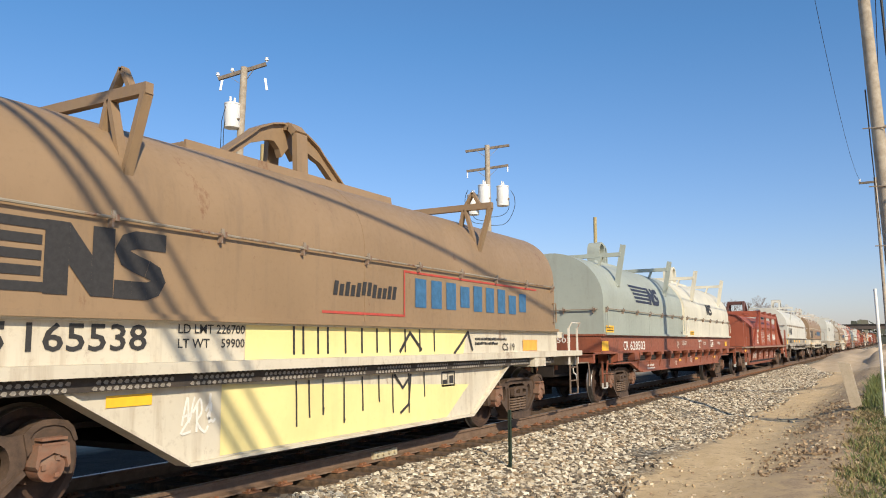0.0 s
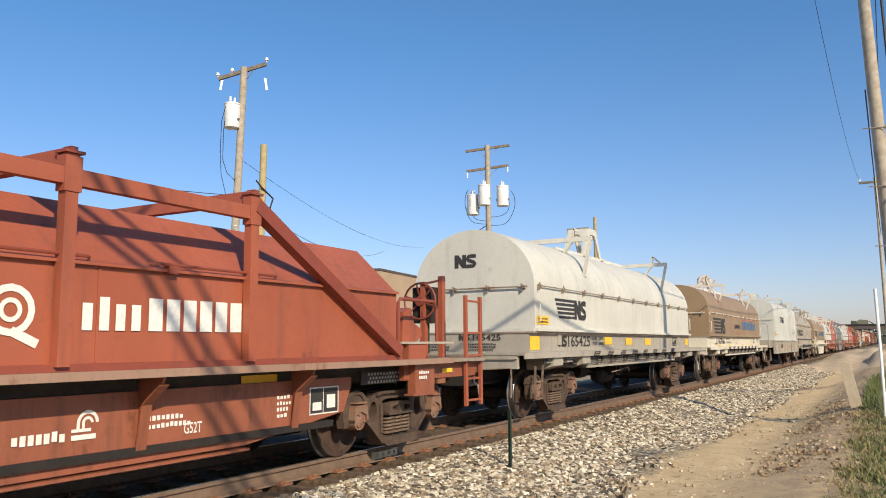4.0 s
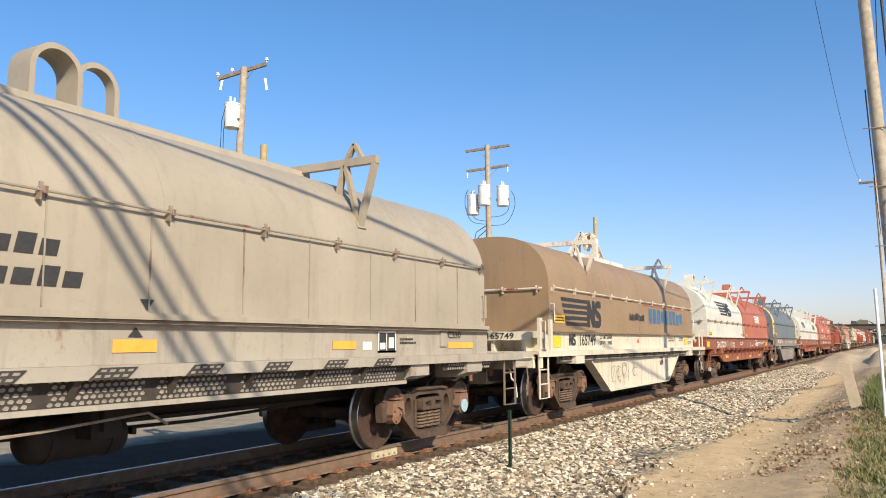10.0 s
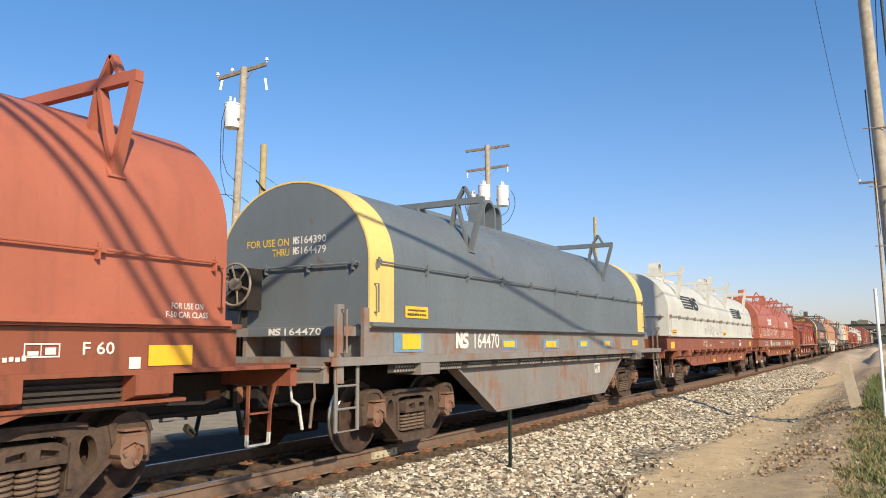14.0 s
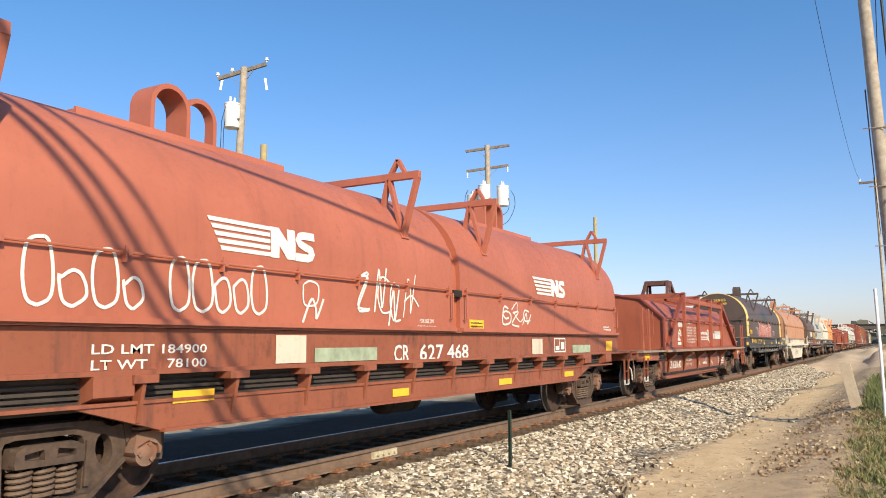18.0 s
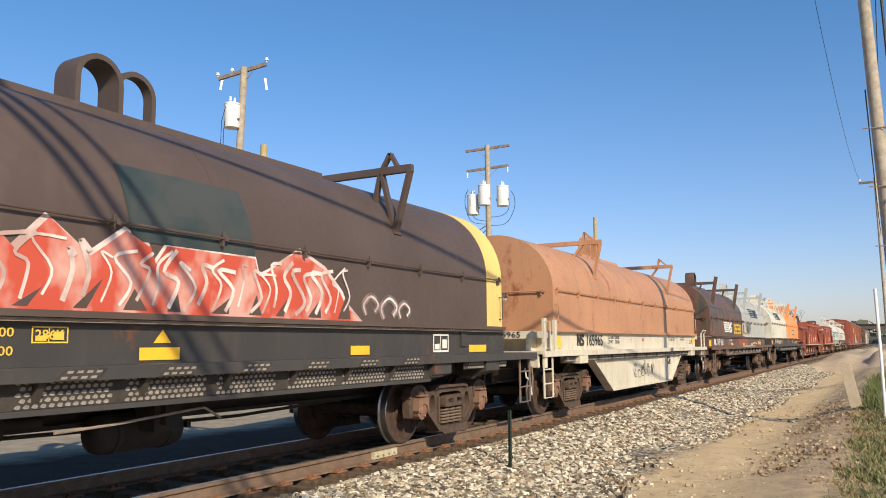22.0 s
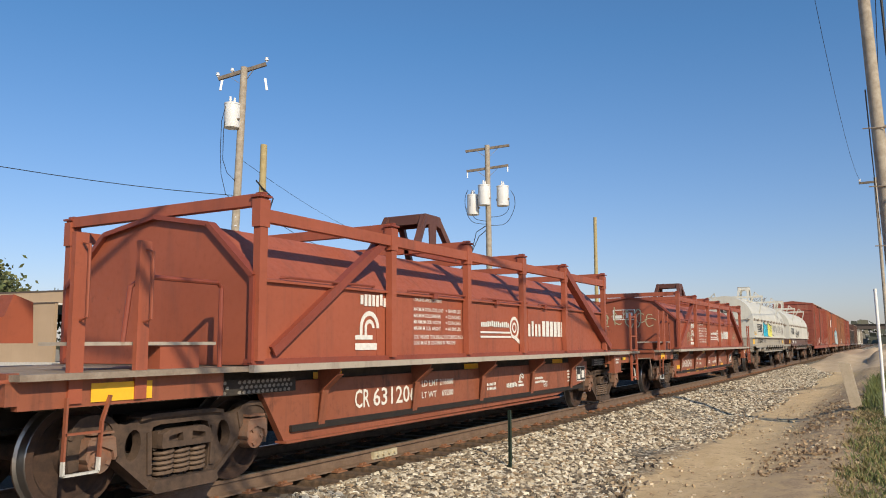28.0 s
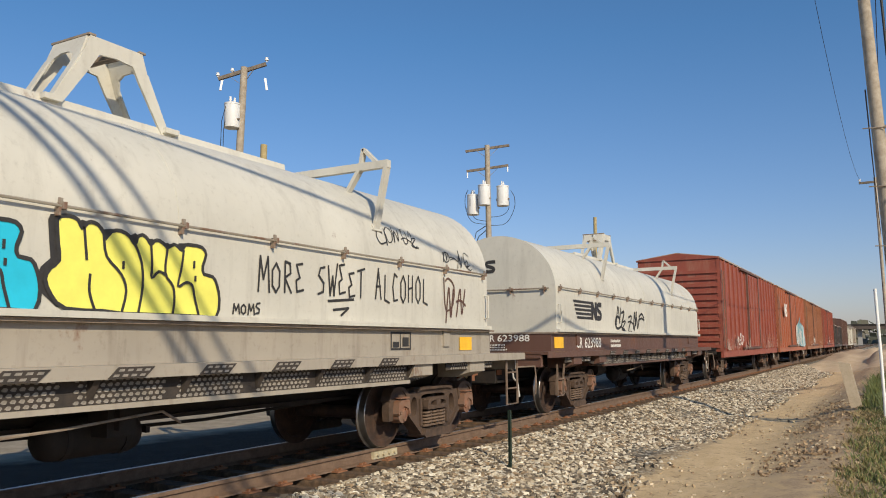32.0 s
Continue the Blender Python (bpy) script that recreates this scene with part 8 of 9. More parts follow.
decal(car, "chalk_tag", scrawl(-4.5, 1.35, 0.7, 0.45, 2, 0.025, 9) + scrawl(1.0, 1.3, 0.5, 0.5, 2, 0.025, 3) + scrawl(3.7, 1.45, 0.8, 0.3, 4, 0.02, 2), CHALK, S_SHIELD, off=0.010)

# off-white car on a grey sill
car = CAR["d"][0]
decal(car, "emblem", emblem(-5.37, -3.58, 1.88, 0.40, 0.60), K, H_STD, "black railway emblem of stripes and blocks")
decal(car, "initial_mark", blocks(-5.11, -4.65, 1.33, 0.22), K, S_FLAT)
lettering(car, "165425", -4.57, 1.33, 0.22, K, S_FLAT, 1.35)
paint_bars(car, SY, S_FLAT, [(-6.55, -6.10, 1.28, 1.53), (-2.22, -1.67, 1.36, 1.53), (-0.55, 0.0, 1.35, 1.52), (1.22, 1.80, 1.34, 1.51), (6.0, 6.4, 1.32, 1.52)])
placard(car, -6.32, 1.75, 0.58, 0.16, H_STD)
weights(car, S_FLAT, K, -3.1, 1.47, 1.35, 0.8, "220400", "60600", 0.07)
frame_box(car, K, S_FLAT, 4.3, 1.30, 0.5, 0.25)
e = EndSkin(-6.39)
decal(car, "initial_mark", blocks(-0.38, 0.10, 2.86, 0.26), K, e, "black angular initials")
e = EndSkin(-6.58)
decal(car, "initial_mark", blocks(-0.2, 0.04, 1.46, 0.11), K, e)
lettering(car, "165425", 0.1, 1.46, 0.11, K, e, 0.58)
small_print(car, K, e, -0.9, 1.27, 0.5, 0.15, 3, 21)
small_print(car, K, e, 0.0, 1.27, 0.6, 0.15, 3, 22)

# tan car, white sill
car = CAR["e"][0]
decal(car, "emblem", emblem(-5.57, -3.15, 1.72, 0.60, 0.62), K, H_FLAT, "faded black railway emblem of stripes and blocks")
decal(car, "initial_mark", blocks(-5.14, -4.70, 1.32, 0.23), K, S_FLAT)
lettering(car, "167046", -4.44, 1.33, 0.23, K, S_FLAT, 1.30)
weights(car, S_FLAT, K, -2.84, 1.49, 1.35, 0.80, "225100", "60900")
lettering(car, "NEW 12-94", -1.95, 1.35, 0.07, K, S_FLAT, 0.42)
decal(car, "faded_name", words(12, -0.95, 1.97, 1.33, 0.17, 0.3, 0.2, 3), K, H_FLAT, "dark bars of a faded name")
decal(car, "faded_name", words(9, 1.11, 1.94, 3.95, 0.38, 0.32, 0, 4), LB, H_FLAT, "weathered blue bars of a product name")
decal(car, "red_frame", [bar(-1.0, 1.76, 1.75, 0.025), bar(0.78, 1.76, 0.03, 0.62), bar(0.78, 2.36, 4.5, 0.025)], plain("faded_red_lines", (0.45, 0.10, 0.07), 0.6, 0, 0.2, 10, 0), H_FLAT)
paint_bars(car, SY, S_FLAT, [(-4.44, -4.02, 1.245, 1.31), (-2.30, -1.90, 1.245, 1.32), (1.13, 1.5, 1.245, 1.33), (3.6, 4.0, 1.245, 1.33), (5.6, 6.0, 1.25, 1.35)])
patch(car, "warning_mark", [[(-0.5, 1.31), (-0.3, 1.31), (-0.4, 1.43)]], plain("red_mark", (0.6, 0.05, 0.03), 0.6, 0, 0.1, 8, 0), S_FLAT)
frame_box(car, K, S_FLAT, 4.4, 1.34, 0.35, 0.2)
lettering(car, "CS-17", 5.5, 1.42, 0.1, K, S_FLAT, 0.4)

# tall pale box-shaped hood
car = CAR["f"][0]
decal(car, "emblem", emblem(-2.95, -1.18, 2.47, 0.33, 0.60), K, H_BOX, "black railway emblem of stripes and blocks")
decal(car, "initial_mark", blocks(-3.88, -3.42, 1.05, 0.23), K, S_GON)
lettering(car, "168666", -3.05, 1.06, 0.23, K, S_GON, 1.05)
paint_bars(car, SO, S_GON, [(-5.95, -5.05, 1.09, 1.18), (-2.1, -1.55, 1.06, 1.15), (-0.65, -0.15, 1.05, 1.14), (1.4, 1.9, 1.05, 1.14), (5.0, 5.5, 1.05, 1.15)])
placard(car, -5.36, 1.76, 0.88, 0.13, H_BOX)
weights(car, S_GON, K, -1.68, 1.21, 1.05, 0.92, "224200", "61800")
decal(car, "scuff_mark", sum([stroke([(-2.6 + 0.17 * i, 2.2 - 0.04 * ((i * 7) % 5)), (-2.57 + 0.17 * i, 2.14 - 0.04 * ((i * 7) % 5))], 0.03) for i in range(14)], []) + sum([stroke([(0.4 + 0.19 * i, 1.95 - 0.05 * ((i * 5) % 4)), (0.42 + 0.19 * i, 1.88 - 0.05 * ((i * 5) % 4))], 0.025) for i in range(12)], []), M["grey_sill"], H_BOX)
decal(car, "pencil_mark", scrawl(3.05, 1.86, 0.5, 0.36, 2, 0.016, 33) + scrawl(3.6, 1.82, 0.55, 0.36, 2, 0.014, 36) + stroke([(4.45, 1.98), (4.6, 2.06), (4.48, 1.95), (4.85, 1.99)], 0.014), K, H_BOX, "thin black scribble")
frame_box(car, K, S_GON, 2.4, 1.0, 0.35, 0.24)
small_print(car, K, S_GON, 0.6, 1.05, 0.4, 0.12, 3, 5)
e = EndSkin(-5.67)
decal(car, "emblem", emblem(-0.68, 0.36, 3.30, 0.17, 0.55), K, e, "black railway emblem of stripes and blocks")
decal(car, "initial_mark", blocks(-1.02, -0.84, 3.06, 0.11), K, e)
lettering(car, "168575-168794", -0.78, 3.06, 0.11, K, e, 1.18)
g = Geo().box(-5.70, -5.67, -1.58, 1.58, 2.585, 2.60)
part("end_seam", g, M["grey_sill"], car)
e = EndSkin(-6.10)
part("end_panel", Geo().box(-6.09, -5.75, -1.55, 1.55, 1.15, 1.50), M["grey_sill"], car)
lettering(car, "168666", 0.05, 1.30, 0.12, K, e, 0.6)

# taupe car
car = CAR["g"][0]
decal(car, "emblem", emblem(-5.48, -2.66, 1.84, 0.43, 0.56, True), K, H_STD, "black railway emblem of stripes and blocks")
decal(car, "faded_name", words(7, -2.45, 2.10, 1.40, 0.16, 0.22, 0.2, 11) + words(8, -2.51, 1.86, 1.68, 0.16, 0.22, 0.2, 12), K, H_STD, "black bars of a railway's name")
decal(car, "initial_mark", blocks(-5.05, -4.80, 1.33, 0.22), K, S_FLAT)
lettering(car, "163936", -4.73, 1.33, 0.22, K, S_FLAT, 1.20)
paint_bars(car, SO, S_FLAT, [(-6.69, -5.77, 1.34, 1.44), (-3.30, -2.84, 1.35, 1.45), (-0.51, -0.05, 1.34, 1.45), (2.51, 2.98, 1.34, 1.44), (5.3, 6.1, 1.33, 1.42)])
weights(car, S_FLAT, K, -2.77, 1.47, 1.31, 0.8, "223000", "63000", 0.065)
for x in (-5.75, -4.55, -3.51, -2.35, -1.2, -0.19, 0.97, 2.01, 3.22, 4.30, 5.52):
    part("panel_seam", Geo().box(x - 0.008, x + 0.008, -1.2985, -1.285, 1.70, 2.57), M["grimy_rail"], car)
patch(car, "balance_mark", [[(-0.29, 1.80), (-0.21, 1.70), (-0.13, 1.80)]], K, H_STD, "black triangle at the middle of the hood")
patch(car, "balance_mark", [[(-0.36, 1.47), (-0.20, 1.47), (-0.28, 1.56)]], K, S_FLAT)
decal(car, "stencil_box", [bar(3.46, 1.29, 0.42, 0.28)], K, S_FLAT, "black stencil panel ruled in white")
frame_box(car, WH, S_FLAT, 3.46, 1.29, 0.42, 0.28)
decal(car, "stencil_box", [bar(3.12, 1.33, 0.20, 0.10)], WH, S_FLAT)
small_print(car, K, S_FLAT, 3.98, 1.40, 0.55, 0.10, 2, 43)
lettering(car, "CS30", 5.3, 1.48, 0.1, K, S_FLAT, 0.4)
e = EndSkin(-6.445)
decal(car, "emblem", emblem(-0.66, 0.55, 3.17, 0.16, 0.5, True), K, e, "black railway emblem of stripes and blocks")
lettering(car, "CS30", -0.29, 2.95, 0.11, K, e, 0.42)
decal(car, "end_panel_outline", [bar(-0.35, 1.65, 0.02, 0.75), bar(0.15, 1.65, 0.02, 0.72), bar(0.95, 1.65, 0.02, 0.72), bar(0.15, 2.35, 0.82, 0.02), bar(-0.35, 2.5, 0.3, 0.1)], K, e)
e = EndSkin(-6.63)
lettering(car, "163936", 0.14, 1.515, 0.085, K, e, 0.54)
small_print(car, K, e, -0.9, 1.28, 0.55, 0.2, 3, 41)
for k, (txt, wd) in enumerate((("SPRG 7 OC D5 7 IC D5", 0.92), ("SPRG 2 OC B353 2 IC B354", 1.10), ("36 IN 1W WHLS", 0.58), ("NO 24 BRK BM", 0.56))):
    lettering(car, txt, -0.08, 1.44 - 0.066 * k, 0.046, K, e, wd)
g = Geo().tube([(-7.2, -1.42, 1.2), (-7.2, -1.42, 2.25), (-7.12, -1.36, 2.36), (-7.0, -1.2, 2.40), (-7.0, 0.9, 2.40), (-7.0, 0.9, 1.2)], 0.026, 8)
part("end_railing", g, M["grey_sill"], car, smooth=60)
CAPB = plain("pale_blue_bearing_cap", (0.30, 0.42, 0.50), 0.5, 0, 0.2, 8, 0)
part("blue_cap", Geo().lathe([(0.0, -0.01), (0.10, -0.01), (0.10, 0.01), (0.0, 0.01)], "y", (5.93, -1.175, WHEEL_R), 16), CAPB, car, "pale blue painted bearing cap")

# second tan girder car
car = CAR["h"][0]
decal(car, "emblem", emblem(-5.65, -3.18, 1.74, 0.58, 0.62), K, H_FLAT, "faded black railway emblem of stripes and blocks")
decal(car, "initial_mark", blocks(-5.19, -4.80, 1.35, 0.23), K, S_FISH)
lettering(car, "165749", -4.54, 1.35, 0.23, K, S_FISH, 1.02)
weights(car, S_FISH, K, -3.20, 1.49, 1.36, 0.86, "226400", "59600")
decal(car, "faded_name", words(12, -0.93, 1.96, 1.4, 0.17, 0.3, 0.2, 3), K, H_FLAT, "dark bars of a faded name")
decal(car, "faded_name", words(9, 0.95, 1.92, 4.05, 0.40, 0.30, 0, 4), LB, H_FLAT, "weathered blue bars of a product name")
decal(car, "red_border", [bar(0.4, 2.38, 4.84, 0.022), bar(5.22, 1.84, 0.022, 0.535)], plain("faded_red_line_paint", (0.42, 0.07, 0.04), 0.6, 0, 0.2, 8, 0), H_FLAT)
paint_bars(car, SY, S_FISH, [(-6.2, -5.64, 1.32, 1.54), (5.22, 5.66, 1.33, 1.53)])
paint_bars(car, SY, Skin(1.362), [(-3.18, -2.71, 1.03, 1.11), (-0.7, -0.2, 1.03, 1.11), (1.6, 2.1, 1.03, 1.11), (4.0, 4.5, 1.03, 1.11)])
placard(car, -6.1, 1.80, 0.6, 0.15, H_FLAT)
decal(car, "faint_tag", scrawl(-2.6, 0.5, 2.2, 0.45, 5, 0.02, 14), M["deck"], S_GIRD, "faint brown scribble")
patch(car, "warning_mark", [[(-0.22, 1.40), (0.0, 1.40), (-0.11, 1.52)]], plain("red_warning", (0.6, 0.05, 0.03), 0.6, 0, 0.1, 8, 0), S_FISH)
frame_box(car, K, S_GIRD, 2.0, 0.78, 0.35, 0.2)
for txt, x, z, wd, hh in (("FOR RESTRICTED LOADING ONLY", 3.0, 1.50, 0.92, 0.05), ("SEE EQUIPMENT REGISTER", 3.1, 1.43, 0.74, 0.05), ("U.S. AND CANADIAN", 4.46, 1.51, 0.56, 0.05), ("PATENTS PENDING", 4.5, 1.44, 0.48, 0.05), ("L-42-0", 5.72, 1.51, 0.20, 0.05), ("CS 19", 5.70, 1.34, 0.42, 0.11)):
    lettering(car, txt, x, z, hh, K, S_FISH, wd)
e = EndSkin(-6.87)
decal(car, "end_plate", [bar(-0.6, 1.46, 1.75, 0.15)], M["belly_white"], e)
lettering(car, "165749", 0.24, 1.49, 0.11, K, EndSkin(-6.88), 0.56)

# red car, off-white and red hoods
car = CAR["i"][0]
decal(car, "emblem", emblem(-5.55, -2.80, 2.45, 0.54, 0.56), K, H_RIB, "black railway emblem of stripes and blocks")
decal(car, "emblem", emblem(3.45, 5.05, 2.32, 0.34, 0.52), WH, Skin(1.292, 2.44, 3.63), "white railway emblem of stripes and blocks")
lettering(car, "CR", -6.26, 1.20, 0.23, WH, S_RIB, 0.40)
lettering(car, "627209", -5.79, 1.20, 0.23, WH, S_RIB, 1.50)
decal(car, "ring_mark", ring_mark(-4.0, 1.33, 0.11), WH, S_RIB)
weights(car, S_RIB, WH, -3.41, 1.31, 1.19, 1.08, "183800", "78200", 0.08)
placard(car, -7.82, 1.63, 0.58, 0.16, H_RIB)
placard(car, 0.52, 1.61, 0.55, 0.15, H_RIB)
paint_bars(car, SY, S_RIB, [(-8.15, -7.68, 1.24, 1.43), (7.2, 7.7, 1.22, 1.40)])
paint_bars(car, SY, S_CHORD, [(-4.80, -4.2, 0.78, 0.90), (-2.27, -1.82, 0.70, 0.80), (1.2, 1.7, 0.70, 0.80), (4.2, 4.7, 0.72, 0.82)])
decal(car, "emblem", arcs_mark(1.98, 1.20, 0.22), WH, S_RIB, "small white wheel-like emblem")
frame_box(car, WH, S_RIB, 3.52, 1.21, 0.6, 0.28)
small_print(car, WH, S_RIB, 4.5, 1.28, 1.6, 0.14, 2, 51)
small_print(car, WH, S_RIB, -1.0, 1.28, 0.9, 0.14, 2, 52)
lettering(car, "F 60", 6.55, 1.33, 0.10, WH, S_RIB, 0.30)
frame_box(car, WH, S_RIB, 6.05, 1.31, 0.30, 0.11, 0.012)
decal(car, "stencil_panel", [bar(2.57, 1.17, 0.14, 0.10), bar(4.14, 1.20, 0.16, 0.20), bar(7.0, 1.20, 0.12, 0.10)], WH, S_RIB)
H_END = Skin(1.292, 2.44, 3.63)
lettering(car, "FOR USE ON", 7.42, 1.73, 0.055, WH, H_END, 0.38)
lettering(car, "F-50 CAR CLASS", 7.36, 1.65, 0.055, WH, H_END, 0.50)
lettering(car, "TYPE 1 NS COVER", -0.75, 1.68, 0.06, K, H_RIB, 0.5)
e = EndSkin(-8.28)
lettering(car, "CR", -0.12, 1.40, 0.12, WH, e, 0.24)
lettering(car, "627209", 0.2, 1.40, 0.12, WH, e, 0.75)
small_print(car, WH, e, 0.2, 1.26, 0.7, 0.07, 1, 53)

# slate car with yellow ends
car = CAR["j"][0]
decal(car, "initial_mark", blocks(-4.04, -3.63, 1.33, 0.24), WH, S_FISH)
lettering(car, "164470", -3.43, 1.33, 0.24, WH, S_FISH, 0.9)
BL = plain("blue_patch_paint", (0.16, 0.28, 0.40), 0.6, 0, 0.2, 8, 0)
paint_bars(car, BL, S_FISH, [(-5.75, -5.0, 1.29, 1.55), (-0.6, 0.2, 1.30, 1.47), (-2.42, -1.8, 1.31, 1.47), (1.3, 2.0, 1.30, 1.46), (2.9, 3.6, 1.30, 1.46)], "blue_patch")
for x0, x1, z0, z1 in [(-5.55, -5.08, 1.33, 1.53), (-2.37, -1.92, 1.34, 1.44), (-0.48, 0.05, 1.33, 1.44), (1.45, 1.85, 1.33, 1.43), (3.05, 3.45, 1.33, 1.43), (5.3, 5.8, 1.33, 1.46)]:
    decal(car, "reflector", [bar(x0, z0, x1 - x0, z1 - z0)], SY, S_FISH, off=0.013)
placard(car, -5.52, 1.75, 0.6, 0.16, H_STD)
frame_box(car, WH, S_GIRD, 2.3, 0.75, 0.35, 0.2)
e = EndSkin(-6.345)
lettering(car, "FOR USE ON", -0.78, 2.73, 0.10, YE, e, 0.75)
lettering(car, "THRU", -0.32, 2.59, 0.10, YE, e, 0.3)
lettering(car, "164390", 0.18, 2.74, 0.10, WH, e, 0.42)
lettering(car, "164479", 0.18, 2.60, 0.10, WH, e, 0.42)
decal(car, "initial_mark", blocks(0.04, 0.15, 2.74, 0.10) + blocks(0.04, 0.15, 2.60, 0.10), WH, e)
e = EndSkin(-6.90)
decal(car, "end_plate", [bar(-0.2, 1.505, 1.35, 0.105)], M["slate"], e, off=0.003)
decal(car, "initial_mark", blocks(0.14, 0.34, 1.515, 0.085), WH, e, off=0.009)
lettering(car, "164470", 0.40, 1.515, 0.085, WH, EndSkin(-6.905), 0.58)

# two pale hoods on red
car = CAR["k"][0]
decal(car, "emblem", emblem(2.80, 5.18, 2.40, 0.40, 0.62), K, H_RIB, "black railway emblem of stripes and blocks")
decal(car, "emblem", emblem(-6.2, -3.7, 2.48, 0.42, 0.58), K, H_RIB, "black railway emblem of stripes and blocks")
placard(car, 0.65, 1.65, 0.55, 0.15, H_RIB)
placard(car, -7.7, 1.65, 0.55, 0.15, H_RIB)
weights(car, S_RIB, WH, -3.2, 1.37, 1.25, 0.78, "184500", "78500", 0.08)
lettering(car, "6-88", -2.0, 1.25, 0.08, WH, S_RIB, 0.3)
small_print(car, WH, S_RIB, 0.1, 1.38, 0.9, 0.07, 1, 61)
paint_bars(car, BL, S_RIB, [(2.68, 3.0, 1.29, 1.41)], "blue_patch")
paint_bars(car, SY, S_RIB, [(7.3, 7.7, 1.22, 1.42), (-7.9, -7.4, 1.22, 1.42)])
paint_bars(car, SY, S_CHORD, [(-1.75, -1.31, 0.70, 0.79), (1.4, 1.9, 0.70, 0.79), (4.2, 4.7, 0.72, 0.80)])
decal(car, "sprayed_tag", scrawl(-3.05, 1.64, 0.62, 0.42, 3, 0.035, 71) + scrawl(-2.2, 1.63, 1.4, 0.48, 5, 0.035, 72), WH, H_RIB, "white sprayed scribble")
lettering(car, "TYPE 1", -0.66, 1.69, 0.07, K, H_RIB, 0.28)
frame_box(car, WH, S_RIB, 4.4, 1.24, 0.5, 0.24)
lettering(car, "TYPE 3", 7.2, 1.75, 0.07, K, H_RIB, 0.28)

# two red hoods with white outlines
car = CAR["l"][0]
H_TALL = Skin(1.292, 2.44, 3.64)
decal(car, "emblem", emblem(-4.80, -3.18, 2.32, 0.33, 0.54), WH, H_TALL, "white railway emblem of stripes and blocks")
decal(car, "emblem", emblem(3.18, 4.80, 2.30, 0.33, 0.54), WH, H_TALL, "white railway emblem of stripes and blocks")
lettering(car, "CR", -1.5, 1.17, 0.22, WH, S_RIB, 0.38)
lettering(car, "627 468", -0.85, 1.17, 0.22, WH, S_RIB, 1.45)
q = []
for i, (x, w, z1) in enumerate(((-6.65, 0.24, 2.24), (-6.35, 0.24, 2.0), (-6.05, 0.24, 2.2), (-5.75, 0.2, 1.98), (-5.25, 0.22, 2.2), (-4.98, 0.24, 2.2), (-4.70, 0.2, 2.05), (-4.45, 0.2, 2.05), (-4.20, 0.22, 2.2))):
    q += ribbon(curl([(x + w * 0.5, 1.71), (x + w * 0.95, 1.78), (x + w, (1.72 + z1) / 2), (x + w * 0.8, z1 - 0.03), (x + w * 0.45, z1), (x + w * 0.05, z1 - 0.06), (x - 0.01, 1.95), (x + 0.03, 1.76), (x + w * 0.5, 1.71)]), 0.03)
decal(car, "outline_tag", q, WH, H_TALL, "white sprayed outlines")
decal(car, "sprayed_tag", scrawl(-2.4, 1.66, 1.4, 0.7, 4, 0.03, 82) + scrawl(1.7, 1.70, 1.3, 0.4, 3, 0.03, 83) + scrawl(-3.5, 1.7, 0.4, 0.5, 1, 0.03, 84), WH, H_TALL, "white sprayed scribble")
placard(car, -7.88, 1.63, 0.6, 0.16, H_TALL)
placard(car, 0.6, 1.62, 0.5, 0.15, H_TALL)
lettering(car, "FOR USE ON", -0.88, 1.69, 0.055, WH, H_TALL, 0.38)
lettering(car, "F-50 CAR CLASS", -0.93, 1.60, 0.055, WH, H_TALL, 0.50)
weights(car, S_RIB, WH, -6.02, 1.33, 1.20, 1.25, "184900", "78100", 0.08)
GRN = plain("pale_green_patch", (0.32, 0.38, 0.26), 0.7, 0, 0.3, 6, 0)
paint_bars(car, M["belly_white"], S_RIB, [(-3.80, -3.3, 1.20, 1.50), (3.1, 3.6, 1.20, 1.48)], "paint_patch")
paint_bars(car, GRN, S_RIB, [(-3.15, -1.9, 1.20, 1.36), (5.2, 6.3, 1.2, 1.36)], "paint_patch")
paint_bars(car, SY, S_RIB, [(7.4, 7.85, 1.22, 1.44)])
paint_bars(car, SY, S_CHORD, [(-5.2, -4.7, 0.88, 0.99), (-1.6, -1.2, 0.72, 0.82), (1.6, 2.1, 0.72, 0.82), (4.6, 5.1, 0.74, 0.84)])
frame_box(car, WH, S_RIB, 4.2, 1.22, 0.6, 0.28)
small_print(car, WH, H_TALL, 7.2, 1.68, 0.6, 0.12, 2, 85)
e = EndSkin(-8.165)
lettering(car, "FOR USE ON", -0.30, 2.68, 0.085, WH, e, 0.56)
decal(car, "faded_name", words(9, -0.33, 2.56, 0.62, 0.085), WH, e)
lettering(car, "CAR CLASS", -0.25, 2.44, 0.085, WH, e, 0.5)
e = EndSkin(-8.35)
lettering(car, "CR", -0.02, 1.37, 0.13, WH, e, 0.21)
lettering(car, "627468", 0.28, 1.37, 0.13, WH, e, 0.68)

# charcoal car with the red tag
car = CAR["n"][0]
decal(car, "initial_mark", blocks(-4.94, -4.53, 1.37, 0.20), YE, S_FLAT)
lettering(car, "164242", -4.39, 1.37, 0.20, YE, S_FLAT, 1.05)
weights(car, S_FLAT, YE, -2.84, 1.47, 1.33, 0.8, "223700", "62300", 0.07)
frame_box(car, YE, S_FLAT, -1.90, 1.42, 0.31, 0.13, 0.012)
lettering(car, "286K", -1.87, 1.45, 0.075, YE, S_FLAT, 0.25)
paint_bars(car, SY, S_FLAT, [(-6.55, -5.95, 1.28, 1.40), (-0.9, -0.45, 1.27, 1.38), (2.2, 2.6, 1.27, 1.38), (5.3, 5.9, 1.27, 1.38)])
